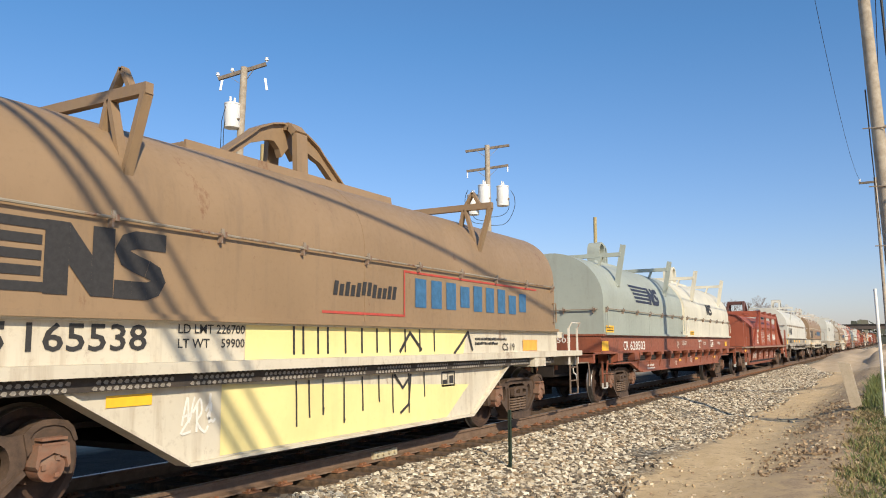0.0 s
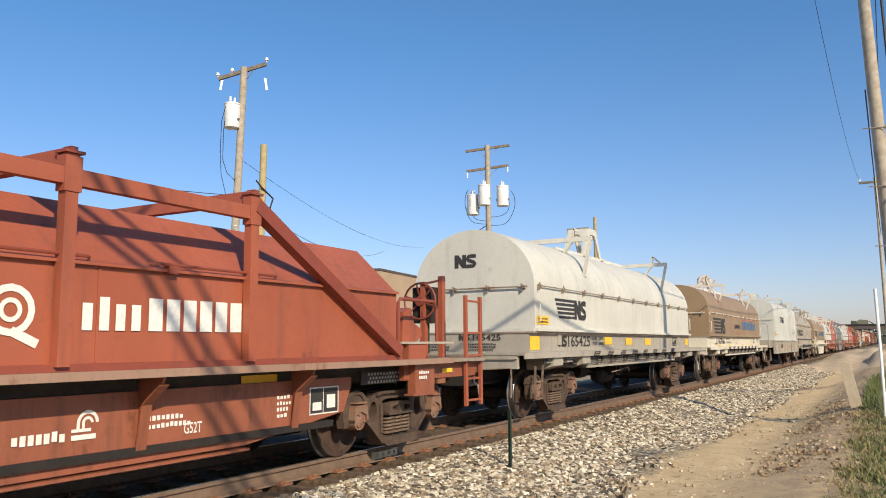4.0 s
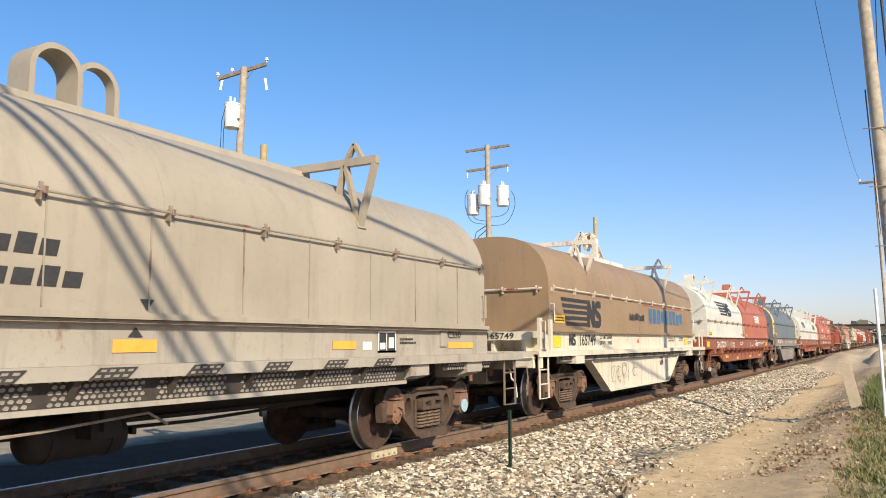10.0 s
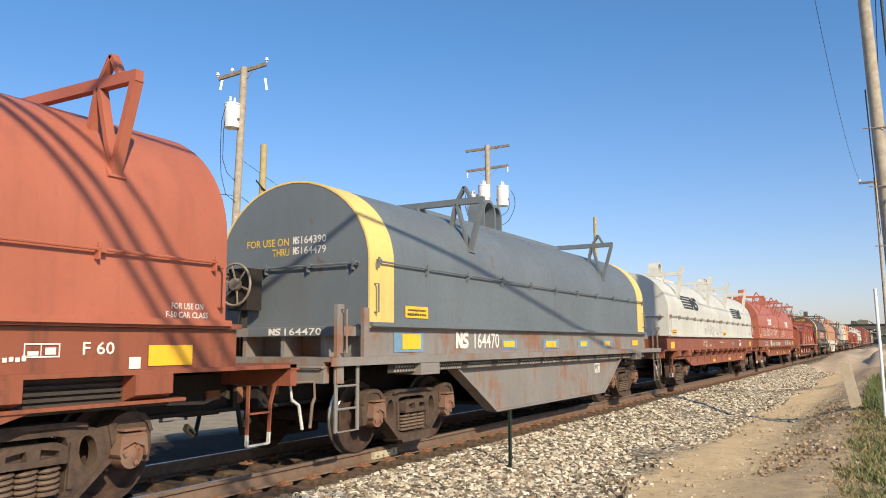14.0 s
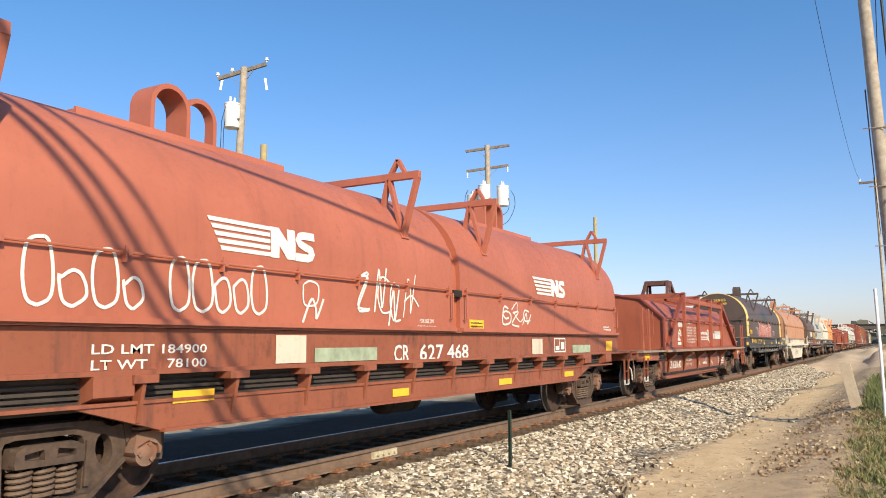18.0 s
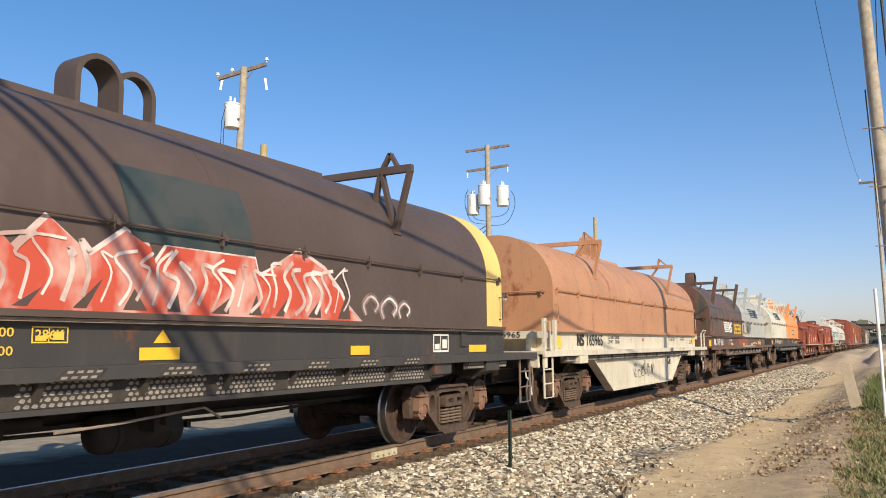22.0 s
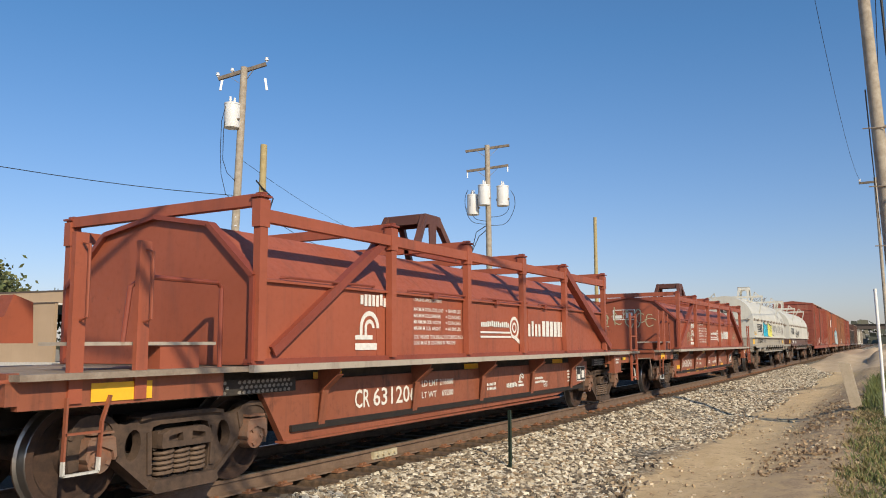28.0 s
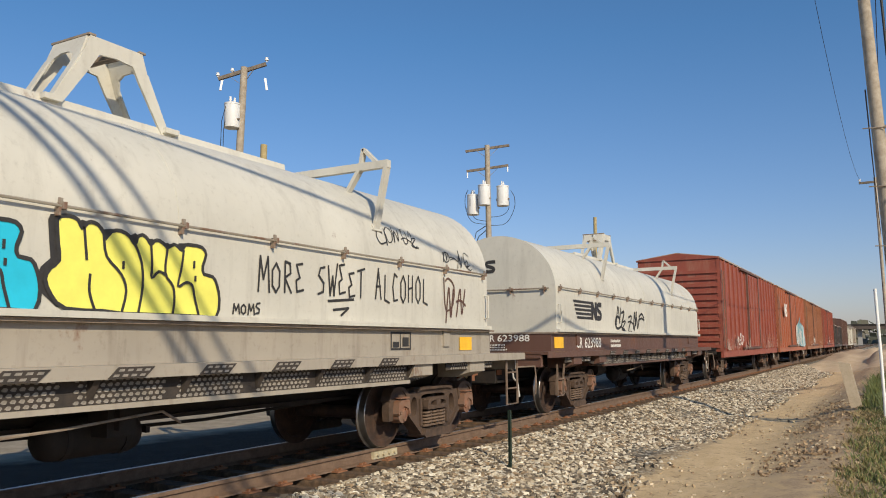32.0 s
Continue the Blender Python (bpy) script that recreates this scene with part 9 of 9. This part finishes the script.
patch(car, "warning_mark", [[(-0.75, 1.42), (-0.55, 1.42), (-0.65, 1.54)]], SY, S_FLAT)
placard(car, -5.56, 1.80, 0.57, 0.17, H_STD)
def sprayed(name, a, b, scale, lo=0.42, hi=0.6):
    """Sprayed paint that fades unevenly from one colour into another."""
    m, n, l, bs = nodes_of(name)
    co = n.new("ShaderNodeTexCoord").outputs["Object"]
    f = noise_of(n, l, co, scale, 3, 0.55, (1.0, 1.0, 0.7))
    l.new(mix_of(n, l, ramp_of(n, l, f, lo, hi), rgb(a), rgb(b)), bs.inputs["Base Color"])
    bs.inputs["Roughness"].default_value = 0.55
    return m


RED = sprayed("red_spray", (0.50, 0.075, 0.04), (0.60, 0.33, 0.27), 2.4, 0.46, 0.62)
PINK = sprayed("pale_spray", (0.72, 0.62, 0.57), (0.45, 0.30, 0.26), 3.0)
SMOKE = sprayed("thin_grey_spray", (0.12, 0.095, 0.085), (0.24, 0.20, 0.185), 4.0)
DK = sprayed("dark_teal_spray", (0.030, 0.045, 0.045), (0.055, 0.06, 0.055), 2.0)
H_CHAR = Skin(1.292, 2.46, 3.70)
decal(car, "dark_patch", [[(-1.06, 2.30), (0.47, 2.30), (0.30, 2.97), (-1.20, 2.97)]], DK, H_CHAR, "dark teal painted-out patch")
tag = [(-2.72, 1.67), (-2.44, 1.98), (-2.50, 2.14), (-2.78, 2.36), (-2.36, 2.37), (-2.10, 2.12), (-1.84, 2.40), (-1.46, 2.13), (-1.12, 2.38), (-0.86, 2.26), (-0.80, 2.12), (-0.68, 2.29), (0.46, 2.28), (0.52, 2.10), (0.66, 2.16), (1.14, 2.43), (1.60, 2.26), (1.92, 2.0), (2.02, 1.86), (2.36, 1.67)]
patch(car, "tag_halo", [[(x * 1.02, z + (0.035 if z > 1.7 else -0.01)) for x, z in tag]], PINK, H_CHAR, "pale halo of a sprayed tag", off=0.005)
patch(car, "tag_fill", [tag], RED, H_CHAR, "red jagged sprayed tag", off=0.009)
rnd = random.Random(15)
shards = []
for i in range(9):
    x = -2.2 + 0.5 * i + rnd.uniform(-0.1, 0.1)
    shards.append([(x, 1.70), (x + rnd.uniform(0.12, 0.25), 1.70), (x + rnd.uniform(0.05, 0.3), 1.70 + rnd.uniform(0.12, 0.32))])
for poly in shards:
    patch(car, "tag_shard", [poly], M["charcoal"], H_CHAR, off=0.012)
for i in range(26):
    x, z = -2.4 + 0.175 * i, rnd.uniform(1.70, 1.8)
    line = [(x, z), (x + rnd.uniform(0.03, 0.16), z + rnd.uniform(0.15, 0.28)), (x + rnd.uniform(-0.12, 0.05), z + rnd.uniform(0.32, 0.46)), (x + rnd.uniform(0.05, 0.22), z + rnd.uniform(0.36, 0.56))]
    decal(car, "tag_line", ribbon(curl(line), rnd.uniform(0.02, 0.05)), PINK, H_CHAR, off=0.015)
for x, z, k in ((-3.75, 1.74, 0.42), (-3.25, 1.76, 0.40), (-2.95, 1.72, 0.34), (2.45, 1.76, 0.26), (2.85, 1.72, 0.30), (3.25, 1.74, 0.22)):
    line = [(x, z), (x - 0.2 * k, z + 0.5 * k), (x + 0.4 * k, z + 0.9 * k), (x + 1.0 * k, z + 0.55 * k), (x + 0.7 * k, z + 0.15 * k)]
    decal(car, "tag_curl", ribbon(curl(line), 0.10), SMOKE, H_CHAR, off=0.006)
    decal(car, "tag_curl", ribbon(curl(line), 0.030), PINK, H_CHAR, off=0.010)
frame_box(car, WH, S_FLAT, 4.2, 1.28, 0.45, 0.26)
e = EndSkin(-6.41)
lettering(car, "CAR SERIES", -0.58, 3.31, 0.11, YE, e, 0.98)
lettering(car, "164170-164389", -0.62, 3.14, 0.11, YE, e, 1.06)
decal(car, "initial_mark", blocks(-0.22, -0.02, 1.66, 0.13), YE, e)
lettering(car, "164242", 0.08, 1.66, 0.13, YE, e, 0.64)
small_print(car, YE, EndSkin(-6.60), -0.15, 1.28, 0.5, 0.24, 4, 91)
part("yellow_brake_wheel", Geo().lathe([(0.0, -0.05), (0.10, -0.05), (0.17, 0.0), (0.15, 0.02), (0.0, 0.02)], "x", (-6.88, 0.95, 2.05), 20), paint("dirty_yellow_paint", (0.5, 0.30, 0.05), 0.5, 0.2), car, "dirty yellow brake wheel cover")

# rust-orange car
car = CAR["o"][0]
decal(car, "initial_mark", blocks(-5.0, -4.55, 1.34, 0.24), K, S_FISH)
lettering(car, "165965", -4.36, 1.34, 0.24, K, S_FISH, 1.06)
weights(car, S_FISH, K, -2.90, 1.49, 1.385, 0.88, "226500", "59500", 0.075)
paint_bars(car, SY, S_FISH, [(-6.35, -5.95, 1.30, 1.54), (6.03, 6.40, 1.38, 1.56)])
paint_bars(car, SY, Skin(1.362), [(-3.72, -3.26, 1.03, 1.11), (-1.0, -0.5, 1.03, 1.11), (1.6, 2.1, 1.03, 1.11), (3.9, 4.4, 1.03, 1.11)])
decal(car, "thin_tag", scrawl(-0.95, 0.50, 1.9, 0.42, 6, 0.02, 95), K, S_GIRD, "thin black scribble")
patch(car, "warning_mark", [[(0.0, 1.44), (0.18, 1.44), (0.09, 1.56)]], plain("red_triangle", (0.6, 0.05, 0.03), 0.6, 0, 0.1, 8, 0), S_FISH)
frame_box(car, K, S_GIRD, 2.6, 0.78, 0.35, 0.2)
for txt, x, z, wd, hh in (("FOR RESTRICTED LOADING ONLY", 2.80, 1.52, 0.92, 0.05), ("SEE EQUIPMENT REGISTER", 2.90, 1.45, 0.74, 0.05), ("U.S. AND CANADIAN", 4.32, 1.53, 0.62, 0.05), ("PATENTS PENDING", 4.38, 1.46, 0.50, 0.05), ("CS 19", 5.60, 1.36, 0.40, 0.11)):
    lettering(car, txt, x, z, hh, K, S_FISH, wd)
e = EndSkin(-6.365)
lettering(car, "FOR USE ON", -0.53, 2.36, 0.055, WH, e, 0.45)
lettering(car, "THRU", -0.53, 2.27, 0.055, WH, e, 0.2)
small_print(car, WH, e, 0.05, 2.26, 0.4, 0.16, 2, 96)
e = EndSkin(-6.93)
decal(car, "end_plate", [bar(-0.8, 1.49, 1.9, 0.14)], M["belly_white"], e)
e = EndSkin(-6.94)
decal(car, "initial_mark", blocks(0.05, 0.22, 1.51, 0.11), K, e)
lettering(car, "165965", 0.28, 1.51, 0.11, K, e, 0.56)

# rusted black and grey hoods
car = CAR["p"][0]
decal(car, "emblem", emblem(-4.56, -2.74, 1.80, 0.40, 0.60), WH, H_STD, "white railway emblem of stripes and blocks")
YPL = paint("peeling_yellow_paint", (0.72, 0.42, 0.03), 0.4, 0.45, rust_col=(0.05, 0.04, 0.035))
decal(car, "yellow_panel", [bar(-2.23, 1.74, 1.77, 0.42)], YPL, H_STD, "peeling yellow panel")
lettering(car, "COVER WILL ONLY FIT", -2.00, 2.00, 0.085, K, Skin(1.30), 1.36)
lettering(car, "NW SERIES 169600-169999", -2.14, 1.83, 0.085, K, Skin(1.30), 1.60)
decal(car, "initial_mark", blocks(-6.36, -5.94, 1.28, 0.25), WH, S_FLAT)
lettering(car, "169 960", -5.71, 1.28, 0.25, WH, S_FLAT, 1.2)
weights(car, S_FLAT, WH, -3.3, 1.44, 1.31, 0.8, "197200", "65800", 0.075)
paint_bars(car, SY, S_FLAT, [(-7.4, -6.98, 1.26, 1.48), (-2.75, -2.3, 1.28, 1.36), (2.68, 3.14, 1.25, 1.35), (5.0, 5.4, 1.28, 1.46)])
paint_bars(car, M["red_sill"], S_FLAT, [(-1.0, 1.7, 1.25, 1.60)], "paint_patch")
paint_bars(car, SO, Skin(1.246), [(0.25, 0.71, 1.27, 1.35)])
part("board_plate", Geo().box(-1.5, 1.9, -1.53, -1.40, 1.20, 1.25), paint("pale_grey_board_paint", (0.36, 0.36, 0.33), 0.4, 0.1), car, "pale grey repaired board")
decal(car, "emblem", emblem(2.28, 4.95, 2.55, 0.42, 0.60), NV, H_STD, "navy railway emblem of stripes and blocks")
decal(car, "black_tag", scrawl(1.05, 1.74, 1.5, 0.66, 6, 0.035, 101), K, H_STD, "black sprayed scribble")
placard(car, 0.45, 1.74, 0.56, 0.16, H_STD)
frame_box(car, WH, S_FLAT, 5.5, 1.27, 0.5, 0.28)
small_print(car, WH, S_FLAT, 3.3, 1.30, 1.3, 0.13, 2, 102)
e = EndSkin(-7.26)
lettering(car, "N W", -0.36, 2.98, 0.25, WH, e, 0.62)
decal(car, "initial_mark", blocks(-0.5, -0.3, 1.68, 0.12), WH, e)
lettering(car, "169960", -0.22, 1.68, 0.12, WH, e, 0.42)
e = EndSkin(-7.45)
lettering(car, "HYDRAULIC CUSHIONING", -0.6, 1.50, 0.06, WH, e, 0.62)
lettering(car, "DO NOT GROUND TO", -0.55, 1.40, 0.06, WH, e, 0.52)
lettering(car, "COUPLER WHEN WELDING", -0.6, 1.30, 0.06, WH, e, 0.62)
lettering(car, "36 INCH WHEELS", 0.2, 1.50, 0.06, WH, e, 0.5)

# cream and orange hoods
car = CAR["q"][0]
decal(car, "emblem", emblem(-5.27, -2.65, 2.70, 0.40, 0.60), K, H_STD, "black railway emblem of stripes and blocks")
lettering(car, "GRW", -5.75, 1.32, 0.22, WH, S_FLAT, 0.60)
lettering(car, "7463", -4.99, 1.32, 0.22, WH, S_FLAT, 0.55)
paint_bars(car, SO, S_FLAT, [(-7.2, -6.75, 1.28, 1.50), (-4.33, -4.18, 1.25, 1.60), (-2.03, -1.90, 1.25, 1.58), (1.0, 1.12, 1.25, 1.58), (6.2, 6.5, 1.28, 1.48)])
paint_bars(car, WH, S_FLAT, [(-3.98, -3.86, 1.27, 1.54)], "white_patch")
placard(car, -7.01, 1.75, 0.55, 0.16, H_STD)
small_print(car, WH, S_FLAT, -3.75, 1.30, 1.3, 0.22, 2, 111)
p = decal(car, "black_patch", [bar(3.3, 1.86, 0.85, 0.34)], K, H_STD)
decal(p, "initial_mark", blocks(3.42, 4.02, 1.94, 0.18), WH, H_STD, off=0.012)
small_print(car, WH, S_FLAT, 3.3, 1.32, 0.7, 0.2, 2, 112)
frame_box(car, WH, S_FLAT, 5.0, 1.28, 0.5, 0.26)
e = EndSkin(-7.44)
part("end_plate", Geo().box(-7.475, -7.40, -0.95, 0.85, 1.60, 1.745), M["black_sill"], car)
lettering(car, "GRW", -0.03, 1.625, 0.095, WH, EndSkin(-7.476), 0.33)
lettering(car, "7463", 0.36, 1.625, 0.095, WH, EndSkin(-7.476), 0.32)
lettering(car, "36 INCH WHEELS", -0.05, 1.41, 0.055, WH, e, 0.62)
small_print(car, WH, e, -0.75, 1.27, 0.5, 0.22, 4, 113)
small_print(car, WH, e, -0.05, 1.27, 0.6, 0.12, 2, 114)

# off-white car with the bubble graffiti
car = CAR["t"][0]
decal(car, "emblem", emblem(-5.21, -3.42, 1.90, 0.40, 0.60), K, H_STD, "black railway emblem of stripes and blocks")
decal(car, "initial_mark", blocks(-4.90, -4.60, 1.35, 0.21), K, S_FLAT)
lettering(car, "165439", -4.29, 1.35, 0.21, K, S_FLAT, 1.27)
weights(car, S_FLAT, K, -2.7, 1.46, 1.36, 0.85, "225000", "60400", 0.07)
paint_bars(car, SY, S_FLAT, [(-6.45, -5.95, 1.30, 1.54), (5.5, 5.9, 1.30, 1.50)])
paint_bars(car, SY, Skin(1.362), [(-2.4, -1.9, 1.0, 1.08), (0.9, 1.4, 1.0, 1.08), (3.0, 3.4, 1.0, 1.08)])
placard(car, -6.15, 1.75, 0.57, 0.16, H_STD)
CY = plain("bright_cyan_spray", (0.02, 0.50, 0.70), 0.55, 0, 0.12, 3, 0)
LM = plain("lemon_yellow_spray", (0.84, 0.80, 0.15), 0.55, 0, 0.10, 3, 0)
SKY = plain("pale_grey_spray", (0.45, 0.50, 0.52), 0.6, 0, 0.15, 3, 0)
# fat letters run together: outer line, then the lines between and within them
FAT = [(0.06, 0.92), (0.07, 0.98), (0.12, 1.00), (0.16, 0.97), (0.18, 0.89), (0.20, 0.94), (0.22, 0.97), (0.26, 0.95), (0.29, 0.87), (0.30, 0.81), (0.33, 0.90), (0.38, 0.92), (0.43, 0.87), (0.46, 0.78), (0.47, 0.87), (0.50, 0.91), (0.53, 0.87), (0.55, 0.81), (0.57, 0.86), (0.60, 0.87), (0.64, 0.82), (0.65, 0.80), (0.69, 0.85), (0.72, 0.82), (0.74, 0.79)]
FAT += [(0.76, 0.86), (0.80, 0.87), (0.87, 0.86), (0.90, 0.77), (0.88, 0.63), (0.89, 0.53), (0.95, 0.51), (0.98, 0.41), (1.00, 0.23), (0.98, 0.01), (0.86, 0.01), (0.48, 0.01), (0.40, 0.01), (0.30, 0.03), (0.12, 0.04), (0.05, 0.17), (0.02, 0.33), (0.04, 0.44), (0.08, 0.53), (0.07, 0.71)]
INK = [[(0.19, 0.92), (0.20, 0.74), (0.21, 0.56)],
       [(0.26, 0.04), (0.23, 0.23), (0.23, 0.42)],
       [(0.29, 0.85), (0.31, 0.62), (0.39, 0.44), (0.42, 0.26), (0.40, 0.03)],
       [(0.40, 0.59), (0.40, 0.50)],
       [(0.46, 0.79), (0.50, 0.59), (0.51, 0.32), (0.49, 0.02)],
       [(0.55, 0.82), (0.56, 0.59), (0.56, 0.43), (0.60, 0.51), (0.64, 0.48)],
       [(0.65, 0.81), (0.64, 0.50), (0.69, 0.35), (0.70, 0.17), (0.69, 0.02)],
       [(0.75, 0.80), (0.74, 0.59), (0.72, 0.36), (0.77, 0.41), (0.81, 0.38), (0.83, 0.23), (0.86, 0.02)],
       [(0.82, 0.68), (0.82, 0.59)],
       [(0.83, 0.50), (0.83, 0.43)]]
for fill, x0, wide in ((CY, -3.08, 1.70), (LM, -1.38, 1.86)):
    shape = [(x0 + wide * a, 1.66 + 0.77 * b) for a, b in FAT]
    patch(car, "tag_shadow", [[(x - 0.07, z + 0.01) for x, z in shape]], K, H_STD, off=0.005)
    patch(car, "tag_fill", [shape], fill, H_STD, off=0.009)
    decal(car, "tag_outline", ribbon(curl(shape + shape[:1], 2), 0.034), K, H_STD, "black outline of fat letters", off=0.013)
    for k, line in enumerate(INK):
        decal(car, "tag_line", ribbon(curl([(x0 + wide * a, 1.66 + 0.77 * b) for a, b in line], 3), 0.026), K, H_STD, off=0.015 + 0.0006 * k)
decal(car, "sprayed_word", hand_words("MORE SWEET ALCOHOL", 1.0, 1.96, 3.5, 0.36, 0.026), K, H_STD, "thin black hand-sprayed words")
decal(car, "black_tag", stroke([(2.2, 1.90), (2.7, 1.94)], 0.03) + stroke([(2.3, 1.80), (2.6, 1.83), (2.45, 1.74)], 0.03), K, H_STD)
decal(car, "black_tag", scrawl(3.2, 2.70, 1.1, 0.28, 5, 0.022, 121) + scrawl(4.9, 2.55, 0.9, 0.24, 4, 0.02, 122), K, H_STD, "thin black scribble")
for x in (-3.75, 0.66):
    decal(car, "sprayed_word", hand_words("MOMS", x, 1.71, 0.42, 0.11, 0.020), K, H_STD, "small black sprayed word")
decal(car, "dark_tag", scrawl(4.9, 1.72, 0.7, 0.6, 2, 0.04, 125), M["brown_sill"], H_STD, "brown scribble")
frame_box(car, K, S_FLAT, 3.6, 1.32, 0.5, 0.24)
e = EndSkin(-6.38)
decal(car, "initial_mark", blocks(-0.32, 0.17, 2.84, 0.26), K, e, "black angular initials")
e = EndSkin(-6.57)
decal(car, "initial_mark", blocks(-0.1, 0.12, 1.47, 0.12), K, e)
lettering(car, "165439", 0.18, 1.47, 0.12, K, e, 0.62)
small_print(car, K, e, -0.9, 1.27, 0.6, 0.16, 3, 126)
small_print(car, K, e, -0.1, 1.27, 0.6, 0.16, 3, 127)

# last round-hooded car
car = CAR["u"][0]
decal(car, "emblem", emblem(-5.58, -3.76, 1.90, 0.40, 0.60), K, H_STD, "black railway emblem of stripes and blocks")
decal(car, "black_tag", scrawl(-2.85, 1.70, 2.6, 0.55, 5, 0.06, 131), K, H_STD, "black sprayed scribble")
lettering(car, "CR", -5.34, 1.30, 0.22, WH, S_FLAT, 0.38)
lettering(car, "623988", -4.82, 1.30, 0.22, WH, S_FLAT, 1.1)
paint_bars(car, SY, S_FLAT, [(-6.6, -6.1, 1.30, 1.52)])
small_print(car, WH, S_FLAT, -3.0, 1.30, 1.0, 0.22, 2, 132)
e = EndSkin(-6.57)
decal(car, "initial_mark", blocks(-0.55, 0.0, 2.84, 0.26), K, e)
lettering(car, "CR", -0.2, 1.44, 0.13, WH, EndSkin(-6.76), 0.24)
lettering(car, "623988", 0.1, 1.44, 0.13, WH, EndSkin(-6.76), 0.7)
small_print(car, WH, EndSkin(-6.76), -0.2, 1.26, 0.6, 0.14, 3, 133)
# marks on the boxcars
boxes = [c for c, u in CARS if c.name.startswith("box_car")]
sk = Skin(1.592)
patch(boxes[1], "sprayed_block", [blob(3.6, 1.85, 5.6, 1.55, 12)], sprayed("white_teal_spray", (0.10, 0.34, 0.40), (0.60, 0.60, 0.56), 1.2), sk, "teal and white sprayed block", off=0.075)
SMEAR = sprayed("rusty_white_smear", (0.30, 0.12, 0.07), (0.55, 0.44, 0.36), 1.6)
rnd = random.Random(77)
for k, x0, x1, ht in ((0, -7.7, -4.6, 0.55), (0, -3.5, -1.9, 0.45), (0, 2.0, 7.6, 0.9), (2, -6.5, -2.0, 0.8), (2, 2.5, 6.5, 0.6), (3, 1.0, 5.5, 1.0), (3, -6.0, -3.0, 0.6)):
    drips = []
    for i in range(int((x1 - x0) / 0.13)):
        x, w = x0 + 0.13 * i + rnd.uniform(0, 0.06), rnd.uniform(0.02, 0.09)
        z, h = 1.07 + rnd.uniform(0.0, 0.12), ht * rnd.uniform(0.15, 1.0) ** 1.5
        drips.append([(x, z), (x + w, z), (x + w * 0.7, z + h), (x + w * 0.3, z + h)])
    patch(boxes[k], "pale_smear", drips, SMEAR, sk, "pale streaks along the foot of the side", off=0.07)
decal(boxes[1], "sprayed_patch", scrawl(0.5, 1.3, 4.5, 1.4, 6, 0.30, 141), plain("teal_spray", (0.10, 0.34, 0.40), 0.6, 0, 0.3, 2, 0), sk, "teal and white graffiti", off=0.08)
decal(boxes[1], "sprayed_patch", scrawl(0.3, 1.2, 4.0, 1.2, 5, 0.16, 142), WH, sk, off=0.09)
decal(boxes[1], "emblem", blocks(-5.6, -4.2, 2.9, 0.75), WH, sk, "white angular emblem", off=0.08)
for k in (0, 2, 3):
    decal(boxes[k], "chalk_mark", scrawl(-5.5 + k, 1.3, 1.7, 0.5, 3, 0.05, 143 + k), WH, sk, off=0.08)
small_print(boxes[0], WH, EndSkin(-7.83), 0.2, 3.95, 1.0, 0.12, 1, 150)


# ---- what moves ----
RUN = [(0, 0.00), (1, 10.36), (2, 20.75), (3, 31.13), (4, 41.50), (5, 51.86), (6, 62.20), (7, 72.54), (8, 82.83), (9, 93.04), (10, 103.02), (11, 112.94), (12, 122.87), (13, 132.79), (14, 142.78), (15, 152.82), (16, 162.86), (17, 172.90), (18, 182.94), (19, 192.93), (20, 202.83), (21, 212.48), (22, 222.27), (23, 232.27), (24, 242.37), (25, 252.55), (26, 262.78), (27, 273.06), (28, 283.39), (29, 293.76), (30, 304.18), (31, 314.67), (32, 325.17)]


def run(t):
    """How far the train has gone at t seconds."""
    return float(np.interp(t, [a for a, b in RUN], [b for a, b in RUN]))


def motions():
    times = np.linspace(0, 32, 961)
    gone = np.array([run(t) for t in times])
    for car, u in CARS:
        walk(car, [(t, pose(u - s, YC, 0)) for t, s in RUN])
    for ws, x, u in ROLLING:
        place = u + x - gone                    # along the track, time by time
        rows, last = [(0.0, pose(x, 0, WHEEL_R))], None
        s = max(0.0, u + x - 46.0)
        end = min(float(gone[-1]) - 1.0, u + x + 3.0)
        first = s
        while s < end:
            t = float(np.interp(s, gone, times))
            if t > 0.05:
                rows.append((t, pose(x, 0, WHEEL_R, 0, -math.degrees((s - first) / WHEEL_R), 0)))
                final = rows[-1][1]
            s += 0.56
        t = rows[-1][0]
        if t < 31.9:
            rows.append((32.0, rows[-1][1].copy()))
        walk(ws, rows)


motions()
